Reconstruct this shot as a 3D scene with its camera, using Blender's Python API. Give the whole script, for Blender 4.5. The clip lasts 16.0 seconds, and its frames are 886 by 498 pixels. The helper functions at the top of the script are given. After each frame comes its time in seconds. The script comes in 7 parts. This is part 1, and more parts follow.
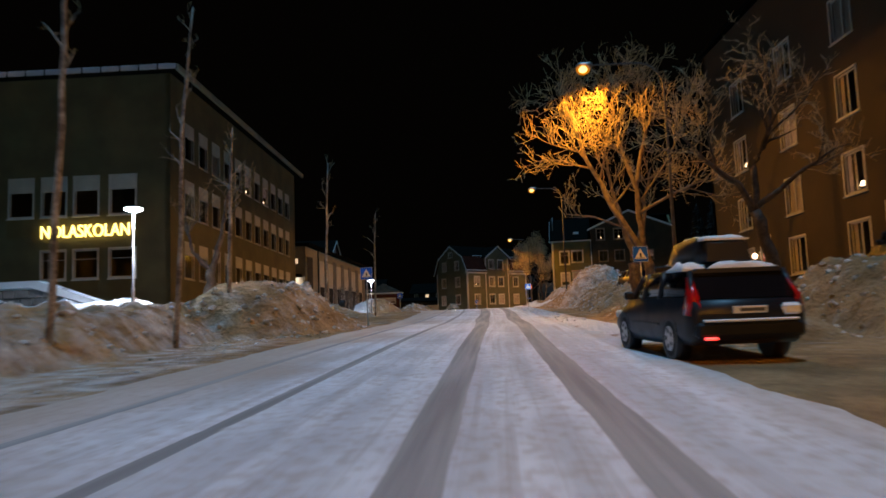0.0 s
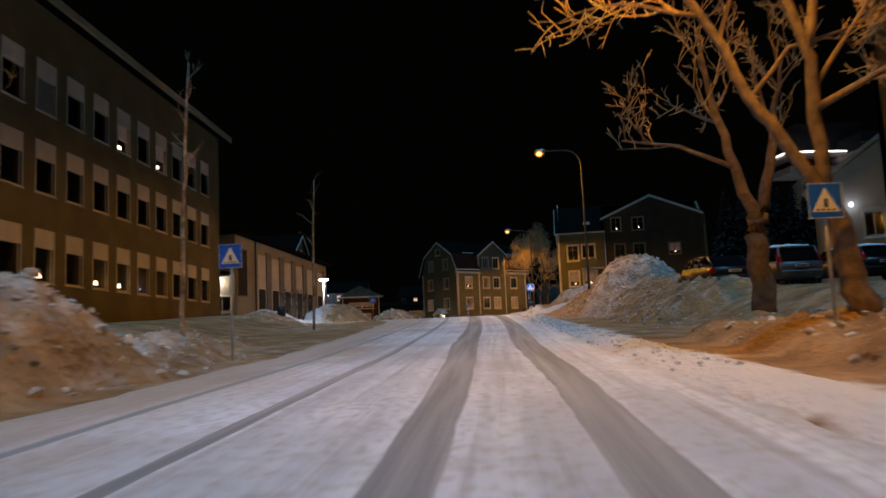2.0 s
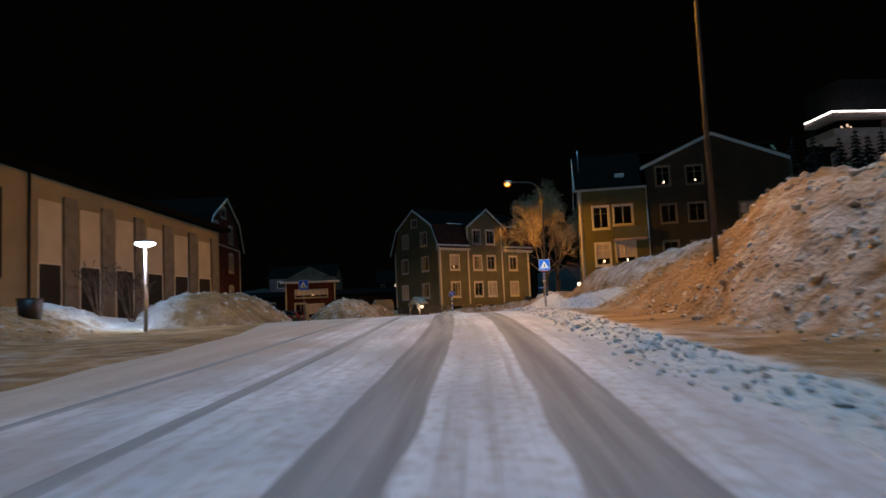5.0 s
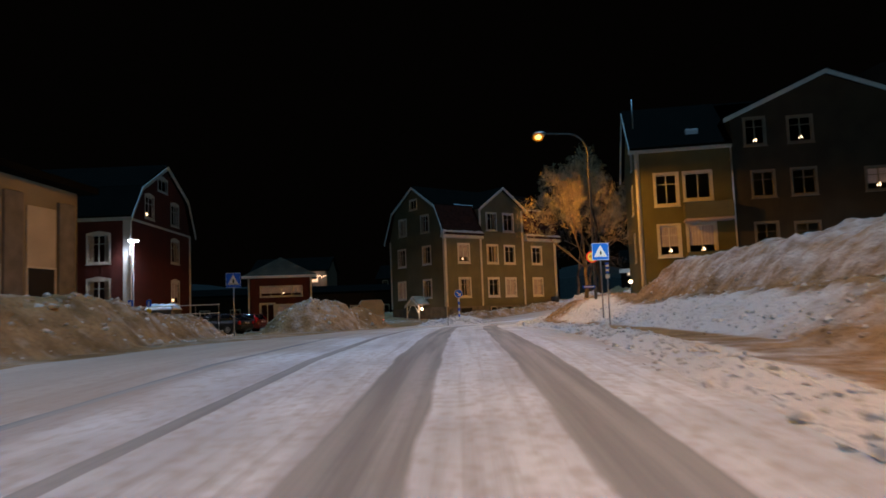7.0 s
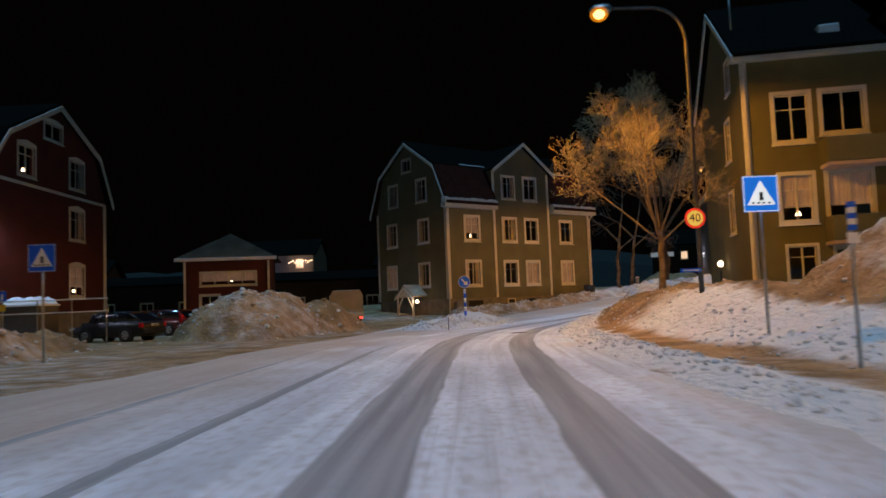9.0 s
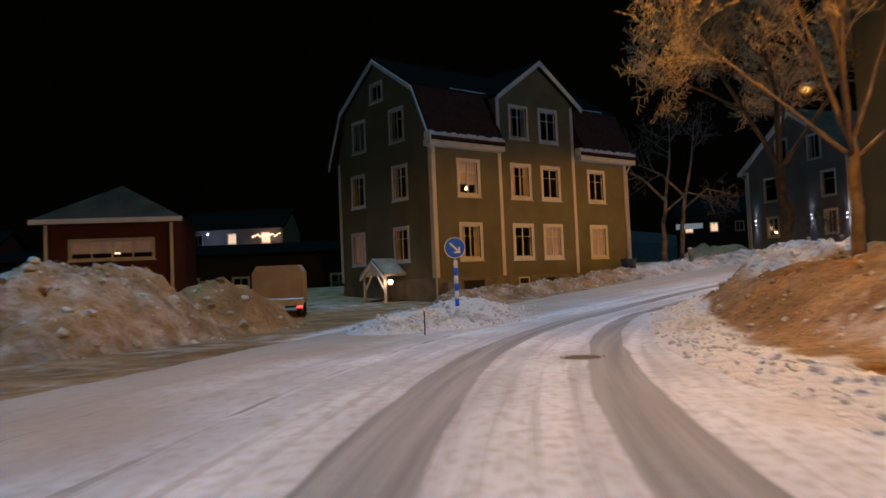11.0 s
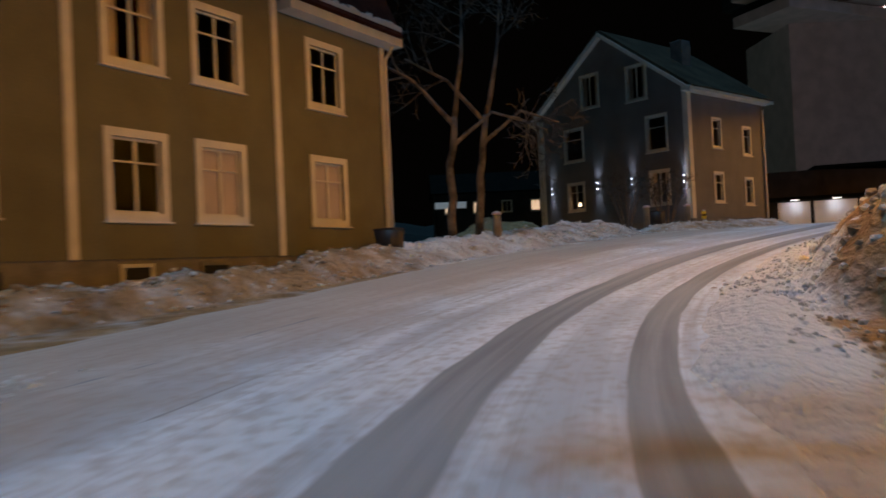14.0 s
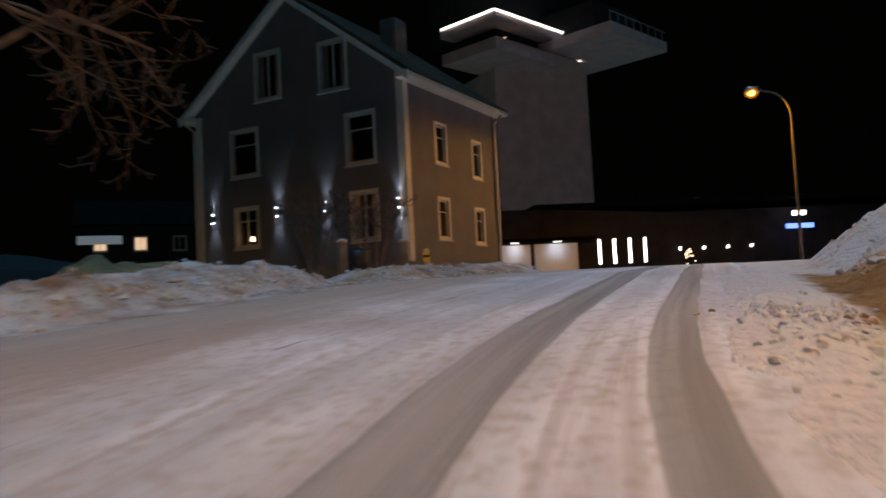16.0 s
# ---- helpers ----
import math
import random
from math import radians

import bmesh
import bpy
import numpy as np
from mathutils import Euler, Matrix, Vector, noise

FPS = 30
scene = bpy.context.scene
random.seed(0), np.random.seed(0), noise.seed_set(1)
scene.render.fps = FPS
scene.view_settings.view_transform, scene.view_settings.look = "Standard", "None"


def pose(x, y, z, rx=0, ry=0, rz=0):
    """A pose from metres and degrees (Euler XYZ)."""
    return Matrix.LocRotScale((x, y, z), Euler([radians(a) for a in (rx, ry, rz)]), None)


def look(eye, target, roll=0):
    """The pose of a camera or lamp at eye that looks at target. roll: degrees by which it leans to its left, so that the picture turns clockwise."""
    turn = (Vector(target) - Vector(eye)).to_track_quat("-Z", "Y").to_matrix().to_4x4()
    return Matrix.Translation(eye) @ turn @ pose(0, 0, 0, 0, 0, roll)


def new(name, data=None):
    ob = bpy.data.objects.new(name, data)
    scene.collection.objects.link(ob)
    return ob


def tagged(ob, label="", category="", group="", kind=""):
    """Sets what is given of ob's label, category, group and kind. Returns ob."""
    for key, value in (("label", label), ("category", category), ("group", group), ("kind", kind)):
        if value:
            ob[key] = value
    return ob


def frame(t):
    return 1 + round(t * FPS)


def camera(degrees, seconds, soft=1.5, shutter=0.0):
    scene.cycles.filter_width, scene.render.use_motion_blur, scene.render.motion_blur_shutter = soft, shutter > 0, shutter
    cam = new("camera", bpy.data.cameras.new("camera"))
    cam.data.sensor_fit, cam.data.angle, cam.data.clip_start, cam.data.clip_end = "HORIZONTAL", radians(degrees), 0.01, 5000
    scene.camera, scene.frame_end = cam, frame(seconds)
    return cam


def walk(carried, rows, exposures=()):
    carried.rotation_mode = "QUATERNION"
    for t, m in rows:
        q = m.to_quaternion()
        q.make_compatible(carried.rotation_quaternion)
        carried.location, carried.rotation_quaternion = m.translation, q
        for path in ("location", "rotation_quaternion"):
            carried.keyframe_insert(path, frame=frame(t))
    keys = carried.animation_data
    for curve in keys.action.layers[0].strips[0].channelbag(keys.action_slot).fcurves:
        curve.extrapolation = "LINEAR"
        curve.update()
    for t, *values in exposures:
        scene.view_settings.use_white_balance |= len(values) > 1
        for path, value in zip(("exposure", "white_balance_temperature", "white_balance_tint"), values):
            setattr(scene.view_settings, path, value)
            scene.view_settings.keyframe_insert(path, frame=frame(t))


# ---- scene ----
cam = camera(60.2, 16.0, soft=1.6, shutter=0.5)
METRES, EYE, TILT, LEAN, TURN = 140.0, 1.15, 0.0, 0.0, 0.0
ROWS = [
    (0.0, 0.0, 0.0, 0.0, 0.23, 6.11, 2.17),
    (0.5, 0.0021, 0.035, 0.0014, 0.13, 6.22, 2.24),
    (1.0, 0.0046, 0.0703, 0.0029, 0.1, 6.29, 2.34),
    (1.5, 0.0071, 0.1049, 0.0045, 0.04, 6.31, 2.45),
    (2.0, 0.0094, 0.1394, 0.006, -0.13, 6.37, 2.52),
    (2.5, 0.0121, 0.1737, 0.0074, -0.34, 6.57, 2.63),
    (3.0, 0.0147, 0.2083, 0.0087, -0.5, 6.44, 2.68),
    (3.5, 0.0171, 0.2426, 0.0099, -0.65, 6.27, 2.8),
    (4.0, 0.0193, 0.2773, 0.011, -0.72, 5.89, 2.83),
    (6.5, 0.0294, 0.4472, 0.0185, 0.08, 5.14, 2.32),
    (7.0, 0.0301, 0.4799, 0.0199, 0.33, 5.11, 2.22),
    (7.5, 0.0313, 0.5125, 0.0213, 0.53, 4.89, 2.25),
    (8.0, 0.0319, 0.5436, 0.0225, 0.65, 4.64, 2.27),
    (8.5, 0.0324, 0.574, 0.0235, 0.75, 4.42, 2.32),
    (9.0, 0.033, 0.6037, 0.0239, 0.97, 4.18, 2.25),
    (11.5, 0.0373, 0.7486, 0.0243, 0.58, 2.2, 2.65),
    (12.0, 0.04, 0.7774, 0.0239, -1.33, 1.7, 2.46),
    (12.5, 0.0447, 0.806, 0.0237, -5.26, 1.37, 2.42),
    (13.0, 0.0514, 0.8343, 0.0236, -9.42, 1.21, 2.43),
    (13.5, 0.0601, 0.8617, 0.0235, -13.54, 1.22, 2.65),
    (14.0, 0.0707, 0.8874, 0.0237, -18.1, 1.21, 2.71),
    (14.5, 0.0833, 0.9126, 0.0242, -23.06, 1.61, 2.89),
    (15.0, 0.0977, 0.9358, 0.0252, -28.54, 2.15, 3.07),
    (15.5, 0.1138, 0.956, 0.0264, -34.0, 2.75, 3.05),
    (16.0, 0.1307, 0.9742, 0.0279, -39.58, 3.38, 2.88),
]
# the film darkens a little before bright snow and under lamps
EXPOSURES = [(0.0, 0.05), (3.0, -0.05), (4.0, 0.05), (7.0, -0.1), (8.0, -0.15), (9.0, 0.1), (11.5, 0.0), (12.5, -0.2), (13.5, -0.25), (15.0, -0.15), (16.0, -0.25)]
walk(cam, [(t, pose(0, 0, EYE, TILT, LEAN, TURN) @ pose(METRES * x, METRES * y, METRES * z, 90 + pitch, roll, yaw)) for t, x, y, z, yaw, pitch, roll in ROWS], EXPOSURES)

# ---- night sky, headlight fill and exposure ----
world = bpy.data.worlds.new("night_sky")
scene.world = world
world.use_nodes = True
world.node_tree.nodes["Background"].inputs[0].default_value = (1.0, 0.78, 0.62, 1)
world.node_tree.nodes["Background"].inputs[1].default_value = 0.0009
# Overhead blue sun, added to stand in for the driving car's headlights.
headlight_fill = bpy.data.lights.new("headlight_fill", "SUN")
headlight_fill.energy, headlight_fill.angle, headlight_fill.color = 1.45, radians(2.0), (0.24, 0.60, 1.0)
new("headlight_fill", headlight_fill).matrix_world = look((-0.6, -5.0, 60), (0, 0, 0))


# ---- materials ----
def mat(name, color, rough=0.7, metal=0.0, vary=0.25, scale=3.0, fine=40.0, bump=0.15, bump_dist=0.01, spec=0.4, tone2=None, wave=None, emit=None):
    """A procedural surface with mottling at two scales and fine relief. wave: (spacing in metres, axis) for upright boards."""
    m = bpy.data.materials.new(name)
    m.use_nodes = True
    nt = m.node_tree
    b = nt.nodes["Principled BSDF"]
    L = nt.links.new
    co = nt.nodes.new("ShaderNodeTexCoord")
    n1 = nt.nodes.new("ShaderNodeTexNoise")
    n1.inputs["Scale"].default_value, n1.inputs["Detail"].default_value = scale, 6
    n2 = nt.nodes.new("ShaderNodeTexNoise")
    n2.inputs["Scale"].default_value, n2.inputs["Detail"].default_value = fine, 4
    L(co.outputs["Object"], n1.inputs["Vector"])
    L(co.outputs["Object"], n2.inputs["Vector"])
    ramp = nt.nodes.new("ShaderNodeValToRGB")
    lo = tone2 or tuple(c * (1 - vary) for c in color)
    hi = color if tone2 else tuple(min(1, c * (1 + vary)) for c in color)
    ramp.color_ramp.elements[0].position, ramp.color_ramp.elements[0].color = 0.35, (*lo, 1)
    ramp.color_ramp.elements[1].position, ramp.color_ramp.elements[1].color = 0.65, (*hi, 1)
    L(n1.outputs["Fac"], ramp.inputs["Fac"])
    mix = nt.nodes.new("ShaderNodeMix")
    mix.data_type, mix.blend_type = "RGBA", "MULTIPLY"
    mix.inputs[0].default_value = min(1.0, vary * 1.6)
    L(ramp.outputs["Color"], mix.inputs[6])
    L(n2.outputs["Color"], mix.inputs[7])
    r2 = nt.nodes.new("ShaderNodeMapRange")
    r2.inputs[1].default_value, r2.inputs[2].default_value, r2.inputs[3].default_value, r2.inputs[4].default_value = 0.3, 0.7, 0.55, 1.25
    L(n2.outputs["Fac"], r2.inputs[0])
    comb = nt.nodes.new("ShaderNodeCombineColor")
    for k in range(3):
        L(r2.outputs[0], comb.inputs[k])
    L(comb.outputs[0], mix.inputs[7])
    L(mix.outputs[2], b.inputs["Base Color"])
    rr = nt.nodes.new("ShaderNodeMapRange")
    rr.inputs[3].default_value, rr.inputs[4].default_value = max(0.02, rough - 0.12), min(1, rough + 0.12)
    L(n1.outputs["Fac"], rr.inputs[0])
    L(rr.outputs[0], b.inputs["Roughness"])
    b.inputs["Metallic"].default_value = metal
    b.inputs["Specular IOR Level"].default_value = spec
    bp = nt.nodes.new("ShaderNodeBump")
    bp.inputs["Strength"].default_value, bp.inputs["Distance"].default_value = bump, bump_dist
    L(n2.outputs["Fac"], bp.inputs["Height"])
    L(bp.outputs[0], b.inputs["Normal"])
    if wave:
        w = nt.nodes.new("ShaderNodeTexWave")
        w.wave_type, w.bands_direction, w.wave_profile = "BANDS", wave[1], "SAW"
        w.inputs["Scale"].default_value = 0.314 / wave[0]
        w.inputs["Distortion"].default_value = 0.0
        L(co.outputs["Object"], w.inputs["Vector"])
        b2 = nt.nodes.new("ShaderNodeBump")
        b2.inputs["Strength"].default_value, b2.inputs["Distance"].default_value = 0.7, 0.02
        L(w.outputs["Fac"], b2.inputs["Height"])
        L(bp.outputs[0], b2.inputs["Normal"])
        L(b2.outputs[0], b.inputs["Normal"])
    if emit:
        b.inputs["Emission Color"].default_value = (*emit[0], 1)
        b.inputs["Emission Strength"].default_value = emit[1]
    return m


def glass_mat(name, tint=(0.94, 0.95, 0.95)):
    m = bpy.data.materials.new(name)
    m.use_nodes = True
    nt = m.node_tree
    nt.nodes.clear()
    out = nt.nodes.new("ShaderNodeOutputMaterial")
    tr, gl, mx, fr = (nt.nodes.new("ShaderNode" + k) for k in ("BsdfTransparent", "BsdfGlossy", "MixShader", "Fresnel"))
    tr.inputs[0].default_value = (*tint, 1)
    gl.inputs["Roughness"].default_value = 0.04
    fr.inputs[0].default_value = 1.5
    for a, c in ((fr.outputs[0], mx.inputs[0]), (tr.outputs[0], mx.inputs[1]), (gl.outputs[0], mx.inputs[2]), (mx.outputs[0], out.inputs[0])):
        nt.links.new(a, c)
    return m


def glow(name, color, strength):
    return mat(name, (0.8, 0.8, 0.8), 0.5, vary=0.0, bump=0, emit=(color, strength))


def haze_bowl(name, color, strength):
    """A lantern's clear bowl that lets the burner show; its own glow imitates the glare round it."""
    m = bpy.data.materials.new(name)
    m.use_nodes = True
    nt = m.node_tree
    nt.nodes.clear()
    out, tr, em, mx = (nt.nodes.new("ShaderNode" + k) for k in ("OutputMaterial", "BsdfTransparent", "Emission", "MixShader"))
    em.inputs[0].default_value, em.inputs[1].default_value = (*color, 1), strength
    mx.inputs[0].default_value = 0.4
    for a, c in ((tr.outputs[0], mx.inputs[1]), (em.outputs[0], mx.inputs[2]), (mx.outputs[0], out.inputs[0])):
        nt.links.new(a, c)
    return m


def ground_mat():
    """Ploughed snow: clean and sandy tones, the sandy one oranger for the lamplight, lumps and crumbs."""
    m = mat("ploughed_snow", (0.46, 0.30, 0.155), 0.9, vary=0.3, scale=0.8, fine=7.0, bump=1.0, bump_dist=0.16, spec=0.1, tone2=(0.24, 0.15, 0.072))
    nt = m.node_tree
    b = nt.nodes["Principled BSDF"]
    L = nt.links.new
    old = b.inputs["Base Color"].links[0].from_socket
    at = nt.nodes.new("ShaderNodeAttribute")
    at.attribute_name = "dirt_and_light"
    co = nt.nodes.new("ShaderNodeTexCoord")
    n = nt.nodes.new("ShaderNodeTexNoise")
    n.inputs["Scale"].default_value, n.inputs["Detail"].default_value = 1.7, 8
    L(co.outputs["Object"], n.inputs["Vector"])
    add = nt.nodes.new("ShaderNodeMath")
    add.operation = "ADD"
    L(at.outputs["Fac"], add.inputs[0])
    L(n.outputs["Fac"], add.inputs[1])
    rg = nt.nodes.new("ShaderNodeMapRange")
    rg.interpolation_type = "SMOOTHSTEP"
    rg.inputs[1].default_value, rg.inputs[2].default_value = 0.75, 1.45
    L(add.outputs[0], rg.inputs[0])
    mx = nt.nodes.new("ShaderNodeMix")
    mx.data_type = "RGBA"
    L(rg.outputs[0], mx.inputs[0])
    mx.inputs[6].default_value = (0.76, 0.76, 0.76, 1)
    L(old, mx.inputs[7])
    L(mx.outputs[2], b.inputs["Base Color"])
    return m


def road_mat(name):
    """Packed snow with streaks drawn out along the road, and the grey ice of the wheel tracks with soft edges."""
    m = bpy.data.materials.new(name)
    m.use_nodes = True
    nt = m.node_tree
    b = nt.nodes["Principled BSDF"]
    L = nt.links.new
    uv = nt.nodes.new("ShaderNodeUVMap")
    co = nt.nodes.new("ShaderNodeTexCoord")

    def streak(sx, sy, detail):
        mp = nt.nodes.new("ShaderNodeMapping")
        mp.inputs["Scale"].default_value = (sx, sy, 1)
        L(uv.outputs[0], mp.inputs[0])
        n = nt.nodes.new("ShaderNodeTexNoise")
        n.inputs["Scale"].default_value, n.inputs["Detail"].default_value = 1.0, detail
        L(mp.outputs[0], n.inputs["Vector"])
        return n.outputs["Fac"]

    def ramp(src, a, b2, lo=0.0, hi=1.0):
        r = nt.nodes.new("ShaderNodeMapRange")
        r.interpolation_type = "SMOOTHSTEP"
        for k, v in zip((1, 2, 3, 4), (a, b2, lo, hi)):
            r.inputs[k].default_value = v
        L(src, r.inputs[0])
        return r.outputs[0]

    def math_(op, a, c):
        n = nt.nodes.new("ShaderNodeMath")
        n.operation = op
        for k, v in enumerate((a, c)):
            if isinstance(v, float):
                n.inputs[k].default_value = v
            else:
                L(v, n.inputs[k])
        return n.outputs[0]

    def mixc(f, a, c):
        n = nt.nodes.new("ShaderNodeMix")
        n.data_type = "RGBA"
        L(f, n.inputs[0])
        for k, v in ((6, a), (7, c)):
            if isinstance(v, tuple):
                n.inputs[k].default_value = (*v, 1)
            else:
                L(v, n.inputs[k])
        return n.outputs[2]

    big = nt.nodes.new("ShaderNodeTexNoise")
    big.inputs["Scale"].default_value, big.inputs["Detail"].default_value = 0.35, 5
    L(co.outputs["Object"], big.inputs["Vector"])
    fine = nt.nodes.new("ShaderNodeTexNoise")
    fine.inputs["Scale"].default_value, fine.inputs["Detail"].default_value = 7.0, 9
    L(co.outputs["Object"], fine.inputs["Vector"])
    s1 = math_("ADD", math_("MULTIPLY", streak(1.6, 0.045, 5), 0.6), math_("MULTIPLY", big.outputs["Fac"], 0.4))
    s2 = streak(0.9, 0.10, 7)
    # Packed snow tinted towards blue, to imitate headlights on the road.
    col = mixc(ramp(s1, 0.40, 0.60), (0.56, 0.63, 0.70), (0.80, 0.88, 0.96))
    col = mixc(ramp(s2, 0.56, 0.72, 0.0, 0.45), col, (0.36, 0.38, 0.41))
    col = mixc(ramp(streak(6.0, 0.12, 6), 0.48, 0.72, 0.0, 0.5), col, (0.40, 0.41, 0.43))
    col = mixc(ramp(fine.outputs["Fac"], 0.34, 0.54, 0.5, 0.0), col, (0.40, 0.38, 0.36))
    at = nt.nodes.new("ShaderNodeAttribute")
    at.attribute_name = "wear"
    e = math_("ADD", at.outputs["Fac"], math_("MULTIPLY", math_("SUBTRACT", streak(2.2, 0.5, 5), 0.5), 0.45))
    f = math_("MULTIPLY", ramp(e, 1.08, 0.90), ramp(streak(4.0, 0.06, 4), 0.30, 0.55, 0.75, 1.0))
    ice = mixc(ramp(streak(4.0, 0.12, 3), 0.3, 0.7), (0.25, 0.275, 0.29), (0.39, 0.42, 0.44))
    sx = nt.nodes.new("ShaderNodeSeparateXYZ")
    L(uv.outputs[0], sx.inputs[0])
    # Road sides mixed browner, for where the headlights don't reach.
    lane = math_("ADD", sx.outputs["X"], math_("MULTIPLY", math_("SUBTRACT", big.outputs["Fac"], 0.5), 3.5))
    col = mixc(ramp(lane, -2.4, -5.0, 0.0, 0.75), col, (0.46, 0.37, 0.28))
    col = mixc(ramp(lane, 1.9, 2.9, 0.0, 0.5), col, (0.50, 0.44, 0.38))
    col = mixc(f, col, ice)
    L(col, b.inputs["Base Color"])
    b.inputs["Roughness"].default_value = 0.75
    b.inputs["Specular IOR Level"].default_value = 0.12
    bp = nt.nodes.new("ShaderNodeBump")
    bp.inputs["Strength"].default_value, bp.inputs["Distance"].default_value = 0.25, 0.02
    L(fine.outputs["Fac"], bp.inputs["Height"])
    L(bp.outputs[0], b.inputs["Normal"])
    return m


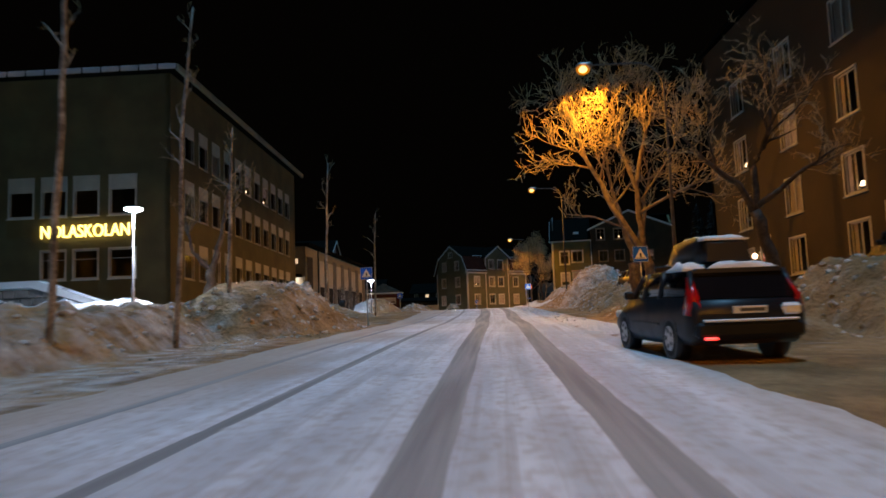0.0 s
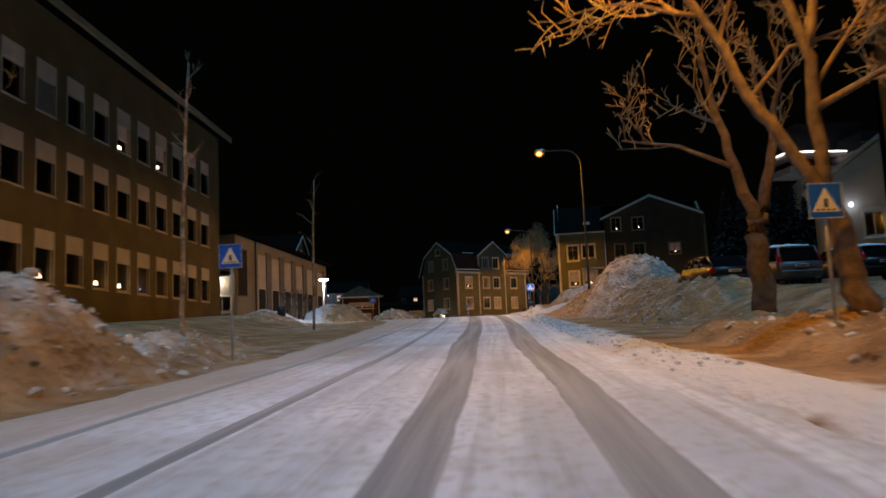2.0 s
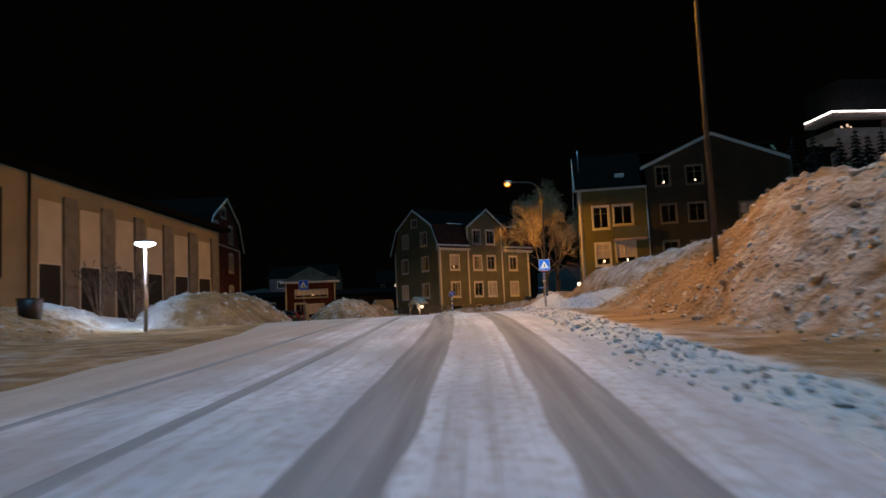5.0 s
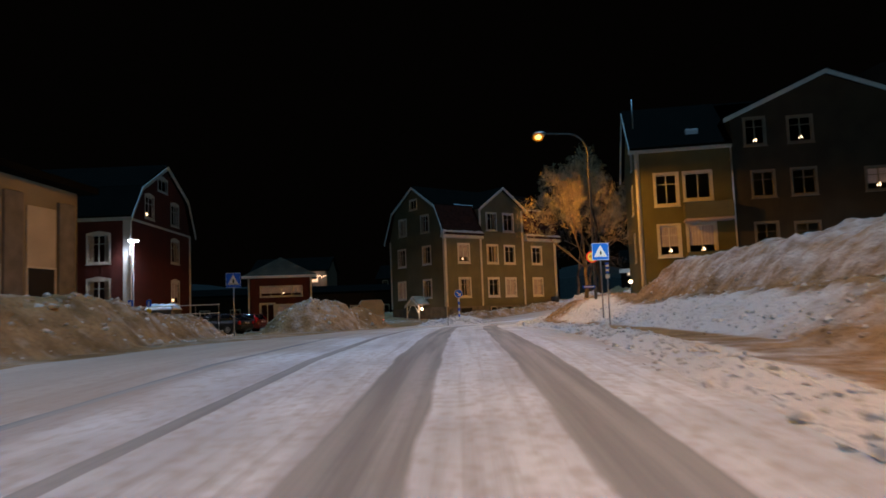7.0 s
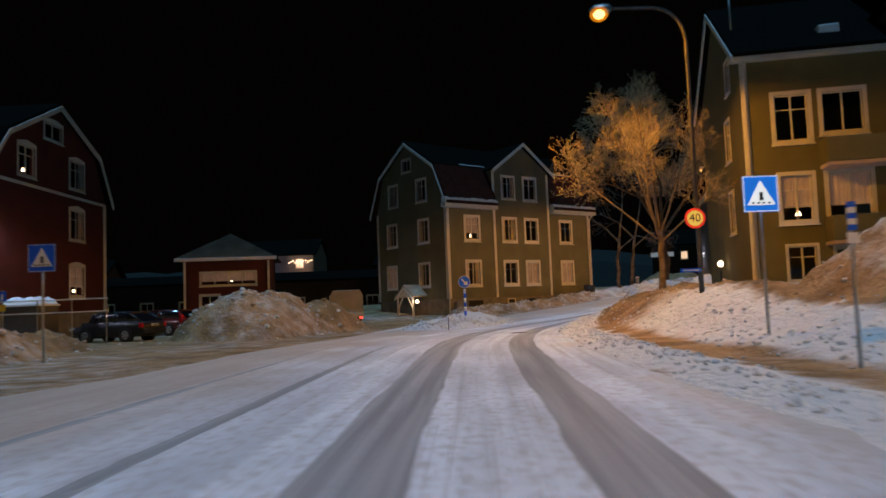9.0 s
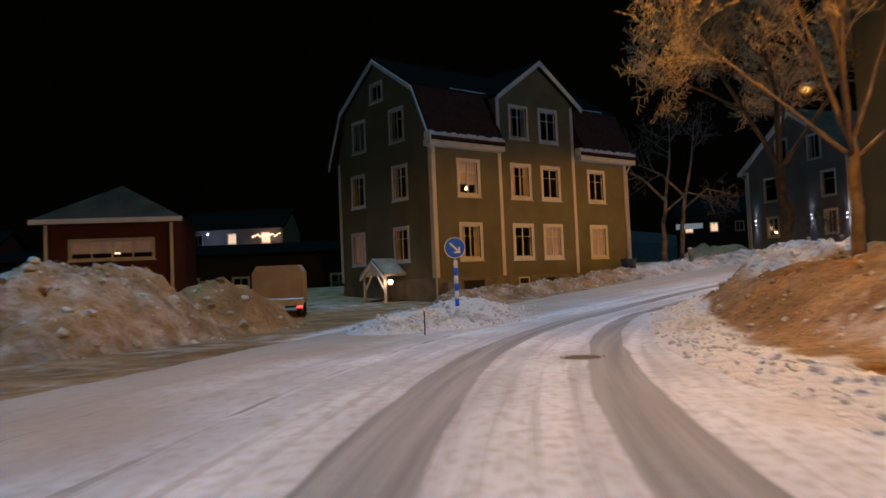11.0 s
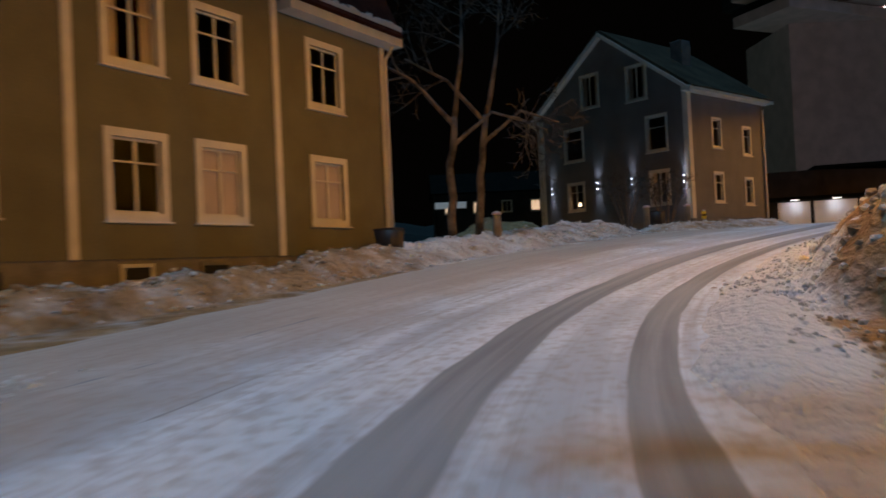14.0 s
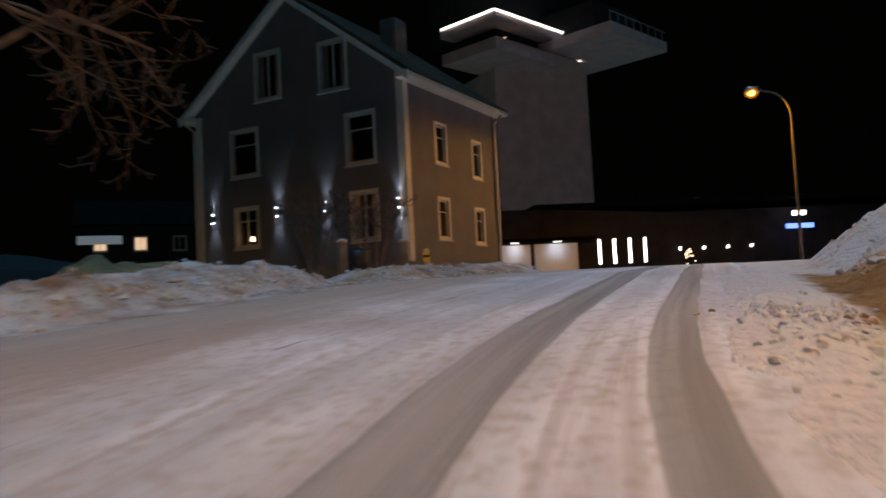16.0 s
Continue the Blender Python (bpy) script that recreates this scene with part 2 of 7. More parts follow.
SODIUM = (1.0, 0.40, 0.03)
COOL = (0.72, 0.82, 1.0)
M = {
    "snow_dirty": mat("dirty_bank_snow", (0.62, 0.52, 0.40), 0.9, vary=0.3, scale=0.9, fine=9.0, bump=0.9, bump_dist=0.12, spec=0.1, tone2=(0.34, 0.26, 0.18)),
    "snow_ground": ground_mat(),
    "snow_lump": mat("ploughed_snow_lumps", (0.70, 0.69, 0.68), 0.9, vary=0.2, scale=0.6, fine=14.0, bump=0.25, bump_dist=0.008, spec=0.1, tone2=(0.60, 0.57, 0.53)),
    "snow_road": road_mat("packed_road_snow"),
    "snow_clean": mat("clean_snow", (0.85, 0.87, 0.90), 0.8, vary=0.05, scale=1.5, fine=20.0, bump=0.4, bump_dist=0.03, spec=0.15),
    "green": mat("grey_green_board_wall", (0.155, 0.15, 0.098), 0.75, vary=0.14, scale=0.7, fine=25.0, bump=0.1, wave=(0.14, "X")),
    "bluegrey": mat("blue_grey_board_wall", (0.145, 0.148, 0.162), 0.7, vary=0.12, scale=0.8, fine=25.0, bump=0.1, wave=(0.16, "X")),
    "red": mat("falu_red_board_wall", (0.085, 0.017, 0.013), 0.8, vary=0.2, scale=0.8, fine=25.0, bump=0.1, wave=(0.15, "X")),
    "olive": mat("olive_render_wall", (0.145, 0.135, 0.06), 0.85, vary=0.14, scale=0.6, fine=30.0, bump=0.2),
    # Brown gable boards, coloured darker for the shade behind the street lamp.
    "gable_brown_shaded": mat("shaded_brown_board_wall", (0.060, 0.052, 0.036), 0.8, vary=0.2, scale=0.7, fine=25.0, bump=0.1, wave=(0.15, "X")),
    "brick": mat("yellow_brown_brick_wall", (0.135, 0.112, 0.052), 0.85, vary=0.22, scale=0.5, fine=30.0, bump=0.3),
    "block": mat("brown_plaster_wall", (0.075, 0.056, 0.034), 0.85, vary=0.18, scale=0.4, fine=20.0, bump=0.2),
    "render": mat("grey_plaster_wall", (0.29, 0.25, 0.18), 0.85, vary=0.15, scale=0.4, fine=20.0, bump=0.2),
    "pale": mat("pale_panel", (0.55, 0.50, 0.43), 0.7, vary=0.1, scale=0.8, fine=20.0, bump=0.1),
    "pale_white": mat("white_panel", (0.72, 0.72, 0.72), 0.6, vary=0.06, scale=0.8, fine=20.0, bump=0.05),
    "white": mat("white_painted_wood", (0.64, 0.62, 0.58), 0.55, vary=0.08, scale=1.5, fine=30.0, bump=0.08),
    # Trim darkened in its colour, for windows that the lamplight misses.
    "drab": mat("shaded_painted_wood", (0.26, 0.23, 0.18), 0.6, vary=0.1, scale=1.5, fine=30.0, bump=0.08),
    "plinth": mat("grey_stone_plinth", (0.20, 0.19, 0.18), 0.85, vary=0.2, scale=2.0, fine=25.0, bump=0.3),
    "tile": mat("red_roof_tiles", (0.045, 0.014, 0.009), 0.9, spec=0.04, vary=0.25, scale=3.0, fine=20.0, bump=0.3, wave=(0.3, "X")),
    "frosted_roof": mat("thinly_snowed_roof", (0.062, 0.045, 0.03), 0.9, vary=0.3, scale=0.8, fine=12.0, bump=0.5, bump_dist=0.05, spec=0.05),
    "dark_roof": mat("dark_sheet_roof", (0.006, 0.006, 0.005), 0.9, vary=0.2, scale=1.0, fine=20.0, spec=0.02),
    "glass": glass_mat("window_glass"),
    "car_glass": mat("dark_car_glass", (0.008, 0.008, 0.01), 0.08, vary=0.05, bump=0.0, spec=0.8),
    "dark": mat("dark_interior", (0.02, 0.02, 0.022), 0.9, vary=0.2),
    "curtain": mat("white_window_curtain", (0.60, 0.53, 0.49), 0.9, vary=0.1, scale=2.0, fine=12.0, wave=(0.12, "X")),
    # Faint glow put into the cloth, for the lit room behind it.
    "curtain_lit": mat("room_lit_curtain", (0.50, 0.44, 0.42), 0.9, vary=0.1, scale=2.0, fine=12.0, wave=(0.12, "X"), emit=((1.0, 0.62, 0.52), 0.04)),
    "steel": mat("galvanised_steel", (0.42, 0.42, 0.42), 0.45, 0.8, vary=0.12, scale=4.0, fine=60.0, bump=0.05),
    "lamp_post": mat("weathered_lamp_post", (0.10, 0.095, 0.09), 0.65, vary=0.2, scale=4.0, fine=50.0, bump=0.05, spec=0.2),
    "black": mat("black_plastic", (0.02, 0.02, 0.022), 0.5, vary=0.2),
    "bark": mat("grey_brown_bark", (0.17, 0.13, 0.10), 0.9, vary=0.35, scale=4.0, fine=30.0, bump=0.8, bump_dist=0.02),
    "twig": mat("frosted_twigs", (0.46, 0.35, 0.20), 0.9, vary=0.3, scale=5.0, fine=40.0),
    "bark_dark": mat("dark_rough_bark", (0.075, 0.058, 0.042), 0.9, vary=0.45, scale=4.0, fine=22.0, bump=0.9, bump_dist=0.03),
    "twig_dark": mat("dark_garden_twigs", (0.075, 0.062, 0.05), 0.9, vary=0.3, scale=5.0, fine=40.0),
    "bark_snowy": mat("snow_flecked_bark", (0.18, 0.15, 0.125), 0.9, vary=0.4, scale=2.2, fine=14.0, bump=0.8, bump_dist=0.02, tone2=(0.04, 0.032, 0.025)),
    "birch": mat("white_birch_bark", (0.55, 0.50, 0.44), 0.8, vary=0.4, scale=3.0, fine=12.0, bump=0.4, tone2=(0.16, 0.13, 0.11)),
    "lamp_sodium": haze_bowl("sodium_lamp_bowl", (1.0, 0.30, 0.01), 0.95),
    "lamp_burner": glow("sodium_burner", (1.0, 0.62, 0.16), 5.0),
    "lamp_white": glow("cool_lamp_bowl", COOL, 22.0),
    "lamp_globe": glow("cool_lantern_globe", COOL, 5.0),
    "lamp_warm": glow("warm_bulb", (1.0, 0.66, 0.40), 6.0),
    "strip": glow("white_light_strip", (1.0, 0.93, 0.86), 5.0),
    "strip_dim": glow("dim_white_sign", (0.85, 0.92, 1.0), 0.13),
    "letters": glow("yellow_neon_letters", (1.0, 0.72, 0.16), 4.0),
    "sign_blue": mat("blue_sign_film", (0.012, 0.13, 0.80), 0.35, vary=0.05, bump=0.02),
    "sign_white": mat("white_sign_film", (0.80, 0.82, 0.82), 0.35, vary=0.04, bump=0.02),
    "sign_yellow": mat("yellow_sign_film", (0.85, 0.66, 0.08), 0.35, vary=0.05, bump=0.02),
    # Glow put into these two films for the headlights they throw back.
    "sign_yellow_headlit": mat("headlit_yellow_sign_film", (0.85, 0.62, 0.08), 0.35, vary=0.05, bump=0.02, emit=((1.0, 0.62, 0.12), 0.5)),
    "sign_red_headlit": mat("headlit_red_sign_film", (0.65, 0.03, 0.02), 0.35, vary=0.05, bump=0.02, emit=((1.0, 0.05, 0.02), 0.5)),
    "sign_red": mat("red_sign_film", (0.65, 0.03, 0.02), 0.35, vary=0.05, bump=0.02),
    "dark_wall": mat("dark_stained_wall", (0.030, 0.027, 0.027), 0.9, spec=0.05, vary=0.2, scale=0.8, fine=20.0, bump=0.1),
    "forest": mat("dark_forest", (0.010, 0.012, 0.009), 0.95, vary=0.4, scale=0.05, fine=0.6),
    "sign_glow": glow("blue_lit_sign", (0.12, 0.25, 1.0), 3.0),
    "lamp_room": glow("lit_room", (1.0, 0.66, 0.42), 0.9),
    # Film glow that imitates headlights returned by the second crossing's sign.
    "sign_blue_lit": mat("headlit_blue_sign_film", (0.01, 0.12, 0.60), 0.35, vary=0.05, bump=0.02, emit=((0.01, 0.20, 0.85), 0.55)),
    "sign_white_lit": mat("headlit_white_sign_film", (0.80, 0.82, 0.82), 0.35, vary=0.04, bump=0.02, emit=((0.85, 0.95, 1.0), 0.7)),
    "concrete": mat("pale_concrete", (0.57, 0.45, 0.45), 0.8, vary=0.12, scale=0.5, fine=15.0, bump=0.1),
    "car_dark": mat("dark_car_paint", (0.012, 0.013, 0.016), 0.42, 0.0, vary=0.1, bump=0.0, spec=0.35),
    "car_grey": mat("grey_car_paint", (0.09, 0.09, 0.10), 0.5, 0.0, vary=0.1, bump=0.0, spec=0.6),
    "car_red": mat("dark_red_car_paint", (0.10, 0.012, 0.01), 0.3, 0.2, vary=0.1, bump=0.0, spec=0.6),
    "tyre": mat("tyre_rubber", (0.02, 0.02, 0.02), 0.85, vary=0.2),
    "rim": mat("alloy_rim", (0.5, 0.5, 0.52), 0.35, 0.9, vary=0.1),
    "tail": mat("red_tail_lens", (0.45, 0.01, 0.01), 0.2, vary=0.05, bump=0),
    "tail_lit": glow("lit_red_tail_lens", (1.0, 0.03, 0.02), 2.5),
    "tarp": mat("pale_tarpaulin", (0.34, 0.30, 0.24), 0.8, vary=0.12, scale=1.5, fine=10.0, bump=0.3),
}


# ---- building blocks ----
def part(name, bm, material, parent=None, label="", m=None):
    """One mesh object from a bmesh, under a thing or a part."""
    me = bpy.data.meshes.new(name)
    bm.to_mesh(me)
    bm.free()
    me.materials.append(material)
    ob = new(name, me)
    if parent is not None:
        ob.parent = parent
    if m is not None:
        ob.matrix_basis = m
    if label:
        ob["label"] = label
    return ob


def thing(name, label, category, m, group="", kind=""):
    ob = new(name)
    ob.empty_display_size = 0.3
    ob.matrix_basis = m
    return tagged(ob, label, category, group, kind)


def BM():
    return bmesh.new()


def box(bm, x0, x1, y0, y1, z0, z1, bevel=0.0, m=None):
    vs = [bm.verts.new((x, y, z)) for z in (z0, z1) for y in (y0, y1) for x in (x0, x1)]
    fs = [bm.faces.new([vs[i] for i in f]) for f in ((0, 2, 3, 1), (4, 5, 7, 6), (0, 1, 5, 4), (2, 6, 7, 3), (0, 4, 6, 2), (1, 3, 7, 5))]
    if bevel:
        es = list({e for f in fs for e in f.edges})
        r = bmesh.ops.bevel(bm, geom=es, offset=bevel, segments=1, affect="EDGES")
        vs = list({v for f in r["faces"] for v in f.verts} | {v for v in vs if v.is_valid})
    if m is not None:
        bmesh.ops.transform(bm, matrix=m, verts=[v for v in vs if v.is_valid])
    return bm


def prism(bm, poly, y0, y1):
    """A polygon in x and z, drawn out from y0 to y1."""
    a = [bm.verts.new((x, y0, z)) for x, z in poly]
    b = [bm.verts.new((x, y1, z)) for x, z in poly]
    n = len(poly)
    bm.faces.new(a)
    bm.faces.new(b[::-1])
    for i in range(n):
        j = (i + 1) % n
        bm.faces.new((a[j], a[i], b[i], b[j]))
    return bm


def tube(bm, pts, radii, sides=8, caps=True):
    """A tapered tube along points."""
    rings = []
    up = Vector((0.03, 0.02, 1)).normalized()
    for i, p in enumerate(pts):
        p = Vector(p)
        d = (Vector(pts[min(i + 1, len(pts) - 1)]) - Vector(pts[max(i - 1, 0)])).normalized()
        a = d.cross(up if abs(d.dot(up)) < 0.9 else Vector((1, 0.1, 0))).normalized()
        b = d.cross(a)
        rings.append([bm.verts.new(p + (a * math.cos(k * math.tau / sides) + b * math.sin(k * math.tau / sides)) * radii[i]) for k in range(sides)])
    for r, s in zip(rings, rings[1:]):
        for k in range(sides):
            f = bm.faces.new((r[k], r[(k + 1) % sides], s[(k + 1) % sides], s[k]))
            f.smooth = sides > 4
    if caps:
        bm.faces.new(rings[0][::-1])
        bm.faces.new(rings[-1])
    return bm


def sheet(bm, x0, x1, y, z0, z1):
    """A single upright face that looks towards -y."""
    bm.faces.new([bm.verts.new(p) for p in ((x0, y, z0), (x1, y, z0), (x1, y, z1), (x0, y, z1))])
    return bm


def smooth(a, b, x):
    """A soft step from 0 at a to 1 at b."""
    u = min(1.0, max(0.0, (x - a) / (b - a)))
    return u * u * (3 - 2 * u)


# ---- lie of the land ----
PROFILE_W = (0, 10, 20, 29, 39, 62.6, 71.7, 80, 90, 105, 113, 120, 127, 130, 134, 138, 142, 151, 162, 174, 182, 220, 300, 900)
PROFILE_Z = (0, .42, .85, 1.22, 1.55, 2.6, 3.0, 3.28, 3.4, 3.4, 3.35, 3.32, 3.36, 3.42, 3.54, 3.72, 3.95, 4.65, 5.36, 5.72, 5.85, 6.1, 6.6, 8.0)


def land(x, y):
    """Height of the bare ground."""
    w = y + 0.55 * min(90.0, max(0.0, x - 8)) * smooth(115, 135, y)
    z = w * 0.042 if w < 0 else float(np.interp(w, PROFILE_W, PROFILE_Z))
    k = smooth(76, 84, y) * (1 - smooth(102, 108, y))
    z += 1.3 * smooth(9.3 + 1.7 * k, 14.0 + 1.2 * k, x) * (1 - smooth(116, 127, y)) + 0.9 * smooth(-7.5, -13.5, x) * smooth(-20, 25, y) * (1 - smooth(80, 100, y))
    return z


# Snow banks and heaps: a ridge from one end to the other, half width, height.
BANKS = [
    (-9.6, -10, -9.5, 27, 1.7, 1.0), (-7.6, 29.3, -7.0, 33.5, 3.0, 2.05), (-6.7, 35.5, -5.9, 39.5, 1.7, 0.7), (-6.6, 44.5, -6.0, 46.5, 1.0, 0.4), (-8.6, 47.6, -8.2, 48.4, 1.1, 0.5),
    (-10, 72, -12, 80, 2.0, 0.4), (-7.7, 84, -7.9, 94, 2.6, 1.6), (-8.3, 94, -9.1, 106, 2.0, 1.1), (-9.6, 106, -10.2, 112, 1.5, 0.65), (-5.2, 119.5, -4.5, 121.5, 3.1, 2.1), (-2.8, 125, -2.6, 126, 2.3, 1.5),
    (-16, 84, -16, 100, 3.0, 0.7),
    (7.6, 17, 8.6, 36, 1.2, 0.45), (10.6, 10, 11.8, 24, 1.7, 1.1), (9.6, 32, 9.4, 40, 1.6, 0.6),
    (12.9, 65, 13.3, 69, 3.3, 2.25), (11.8, 50, 12.6, 62, 2.4, 0.8), (13.0, 70, 12.3, 80, 2.2, 0.6),
    (18, 82, 18, 88, 4.2, 1.8), (16.6, 90, 16.3, 103, 3.2, 1.5), (12.6, 78, 12.2, 96, 1.7, 0.45), (11.9, 94, 12.6, 122, 1.9, 0.35), (14.5, 122, 20.5, 131.5, 2.4, 1.4), (20.0, 131.3, 24.0, 135.2, 2.6, 1.85), (26, 135, 40, 142, 3.5, 1.6), (40, 142, 60, 150, 4.0, 2.0),
    (4.2, 122.4, 5.6, 131, 2.0, 0.5), (3.4, 121.4, 4.6, 124, 1.4, 0.4),
    (5, 137.3, 14.6, 144.6, 1.1, 0.55), (15, 145.3, 24, 152.3, 1.6, 0.5), (24, 152.5, 27.5, 154.5, 1.7, 0.6), (31, 155, 38, 156.5, 1.4, 0.4), (26, 165, 30.5, 170, 2.0, 1.2),
    (-20, 33.5, -13, 31.5, 2.2, 0.7), (14.5, 118.5, 14, 121.5, 1.6, 0.6),
]


# The low ridge that the plough leaves along the right edge.
RIDGE = [(4.9, 18), (5.3, 31), (6.2, 46), (6.75, 64), (7.6, 76), (8.15, 86), (8.15, 100), (8.9, 113), (10.75, 121.2), (14.1, 129.1), (18.3, 133.9), (23.9, 138.9), (32.2, 143.9)]


def ridge(x, y):
    """Distance from the plough's ridge."""
    if not (3.5 < x < 34 and 15 < y < 147):
        return 9.0
    best = 9.0
    for (ax, ay), (bx, by) in zip(RIDGE, RIDGE[1:]):
        if ay - 2 < y < by + 2:
            dx, dy = bx - ax, by - ay
            k = min(1.0, max(0.0, ((x - ax) * dx + (y - ay) * dy) / (dx * dx + dy * dy)))
            best = min(best, math.hypot(x - ax - k * dx, y - ay - k * dy))
    return best


def bank(x, y):
    h = 0.0
    for ax, ay, bx, by, w, hh in BANKS:
        dx, dy = bx - ax, by - ay
        k = min(1.0, max(0.0, ((x - ax) * dx + (y - ay) * dy) / (dx * dx + dy * dy)))
        d = math.hypot(x - ax - k * dx, y - ay - k * dy) / w
        if d < 1.3:
            n = noise.noise((x * 0.45, y * 0.45, hh)) * 0.35
            u = max(0.0, 1 - (d * (1 + n * 0.6)) ** 2)
            h = max(h, hh * u * (1 + n * 0.5))
    r = ridge(x, y)
    if r < 0.8:
        h = max(h, 0.17 * (1 - r / 0.8) ** 0.7 * (0.75 + 0.9 * noise.noise((x * 1.1, y * 1.1, 6.0))))
    if h > 0.02:
        k = min(1.0, h * 1.5)
        clods = 0.5 - noise.voronoi((x * 1.7, y * 1.7, h * 0.8))[0][0]
        h += k * (0.34 * clods + 0.20 * noise.noise((x * 0.9, y * 0.9, 3.1)) + 0.11 * noise.noise((x * 2.3, y * 2.3, 7.7)) + 0.06 * noise.noise((x * 5.1, y * 5.1, 1.7)))
    return max(0.0, h)


# The driven line of the road, its ends drawn out.
LINE = [(-0.6, -60), (0, 0), (0.65, 9.8), (1.3, 19.5), (2.05, 29.2), (2.7, 38.8), (3.5, 51), (4.1, 62.6), (4.4, 71.7), (4.55, 80.4), (4.7, 88), (4.95, 98), (5.25, 104.8), (5.7, 108.9), (6.3, 112.8), (7.25, 116.8), (8.4, 120.6), (9.9, 124.2), (11.65, 127.7), (13.7, 131), (15.95, 133.9), (18.4, 136.4), (21.3, 138.8), (25, 141.3), (30, 144.3), (40, 150.3), (60, 163), (100, 190), (160, 232)]


def along_line(step=0.4):
    """Points on the driven line, evenly spaced, with the way to the right of it."""
    P = np.array(LINE, float)
    s = np.concatenate(([0], np.cumsum(np.hypot(*np.diff(P, axis=0).T))))
    out = np.arange(0, s[-1], step)
    x, y = np.interp(out, s, P[:, 0]), np.interp(out, s, P[:, 1])
    ker = np.ones(15) / 15
    pad = 7
    x = np.convolve(np.pad(x, pad, mode="reflect", reflect_type="odd"), ker, "valid")
    y = np.convolve(np.pad(y, pad, mode="reflect", reflect_type="odd"), ker, "valid")
    tx, ty = np.gradient(x), np.gradient(y)
    n = np.hypot(tx, ty)
    return x, y, ty / n, -tx / n


LX, LY, RX, RY = along_line()


def road_left(y):
    return float(np.interp(y, (0, 43, 70, 82, 90, 98, 112, 125, 140, 160), (-5.6, -5.7, -6.5, -8.5, -7.6, -6.4, -6.2, -7.5, -7.0, -5.6)))


def road_right(y):
    return float(np.interp(y, (0, 105, 115, 121, 128, 140, 150), (2.9, 2.9, 2.55, 2.05, 1.5, 1.4, 1.7)))


def ribbon(name, left, right, lift, material, i0, i1, cols=2, rough=0.0, parent=None, seed=0.0, wide=False):
    """A strip that follows the driven line between two offsets, with uneven edges."""
    bm = BM()
    uv = bm.loops.layers.uv.new("UVMap")
    at, wears = {}, []
    prev = None
    for i in range(i0, i1):
        lo = left(LY[i]) if callable(left) else left
        hi = right(LY[i]) if callable(right) else right
        s = i * 0.4
        lo += rough * (noise.noise((s * 0.35, seed, 0)) + 0.5 * noise.noise((s * 1.3, seed, 5)))
        hi += rough * (noise.noise((s * 0.35, seed, 9)) + 0.5 * noise.noise((s * 1.3, seed, 14)))
        row = []
        for c in range(cols):
            q = lo + (hi - lo) * c / (cols - 1)
            x, y = LX[i] + RX[i] * q, LY[i] + RY[i] * q
            v = bm.verts.new((x, y, land(x, y) + lift))
            at[v] = (q if wide else c / (cols - 1), s)
            wears.append(min(3.0, wear(q, LY[i])))
            row.append(v)
        if prev:
            for c in range(cols - 1):
                f = bm.faces.new((prev[c], prev[c + 1], row[c + 1], row[c]))
                f.smooth = True
                for lp in f.loops:
                    lp[uv].uv = at[lp.vert]
        prev = row
    ob = part(name, bm, material, parent)
    ob.data.attributes.new("wear", "FLOAT", "POINT").data.foreach_set("value", wears)
    return ob


def soil_and_light(x, y):
    """How sandy and dirty the snow lies: clean on the island and on the school's slope; headlight glow and far darkness
    are put in too.
    """
    d = 0.95 + 0.35 * noise.noise((x * 0.12, y * 0.12, 4.0))
    d *= 1 - 0.85 * smooth(3.6, 2.4, abs(x - 4.6 - 0.14 * (y - 126))) * smooth(118, 121, y) * (1 - smooth(132, 135, y))
    d *= 1 - 0.9 * smooth(-10.5, -12.5, x) * (1 - smooth(37, 43, y))
    # Clean low bank on the right, paler also for the headlights on it.
    d *= 1 - 0.75 * smooth(9.9, 10.6, x) * (1 - smooth(12.3, 13.2, x)) * smooth(78, 86, y) * (1 - smooth(108, 115, y))
    d *= 1 - 0.9 * smooth(1.15 - 0.25 * smooth(112, 118, y), 0.5 - 0.1 * smooth(112, 118, y), ridge(x, y) + 0.5 * noise.noise((x, y, 9.0)))
    # Paler tone put in for headlights on the bend's left bank.
    d *= 1 - 0.36 * smooth(14, 17, x) * smooth(1.0, -1.0, y - 149 - 0.55 * (x - 18) - 5) * smooth(-1.0, 1.0, y - 139.6 - 0.6 * (x - 18)) * (1 - smooth(45, 60, x))
    d *= 1 - 0.55 * smooth(1.3, 2.1, ridge(x, y)) * smooth(11.5, 13, x) * smooth(117, 120, y) * (1 - smooth(136, 140, y + 0.6 * (20 - x)))
    d *= 1 - 0.17 * smooth(9, 10.5, x) * smooth(44, 48, y) * (1 - smooth(74, 78, y))
    d *= 1 - 0.2 * smooth(-4.6, -5.6, x) * (1 - smooth(40, 46, y))
    d *= 1 - 0.6 * smooth(74, 80, y) * smooth(-7, -9, x) * (1 - smooth(90, 100, y))
    d *= 1 - 0.15 * smooth(5.0, 2.5, math.hypot(x + 5.5, y - 121))
    # Browner tone put in for the unlit ground far from the road.
    far = smooth(24, 42, abs(x - 6)) if y < 140 else smooth(45, 70, abs(x - 25))
    d *= 1 - 0.32 * smooth(13.2, 14.2, x) * smooth(80, 86, y) * (1 - smooth(106, 112, y))
    return d + (1.1 - d) * far


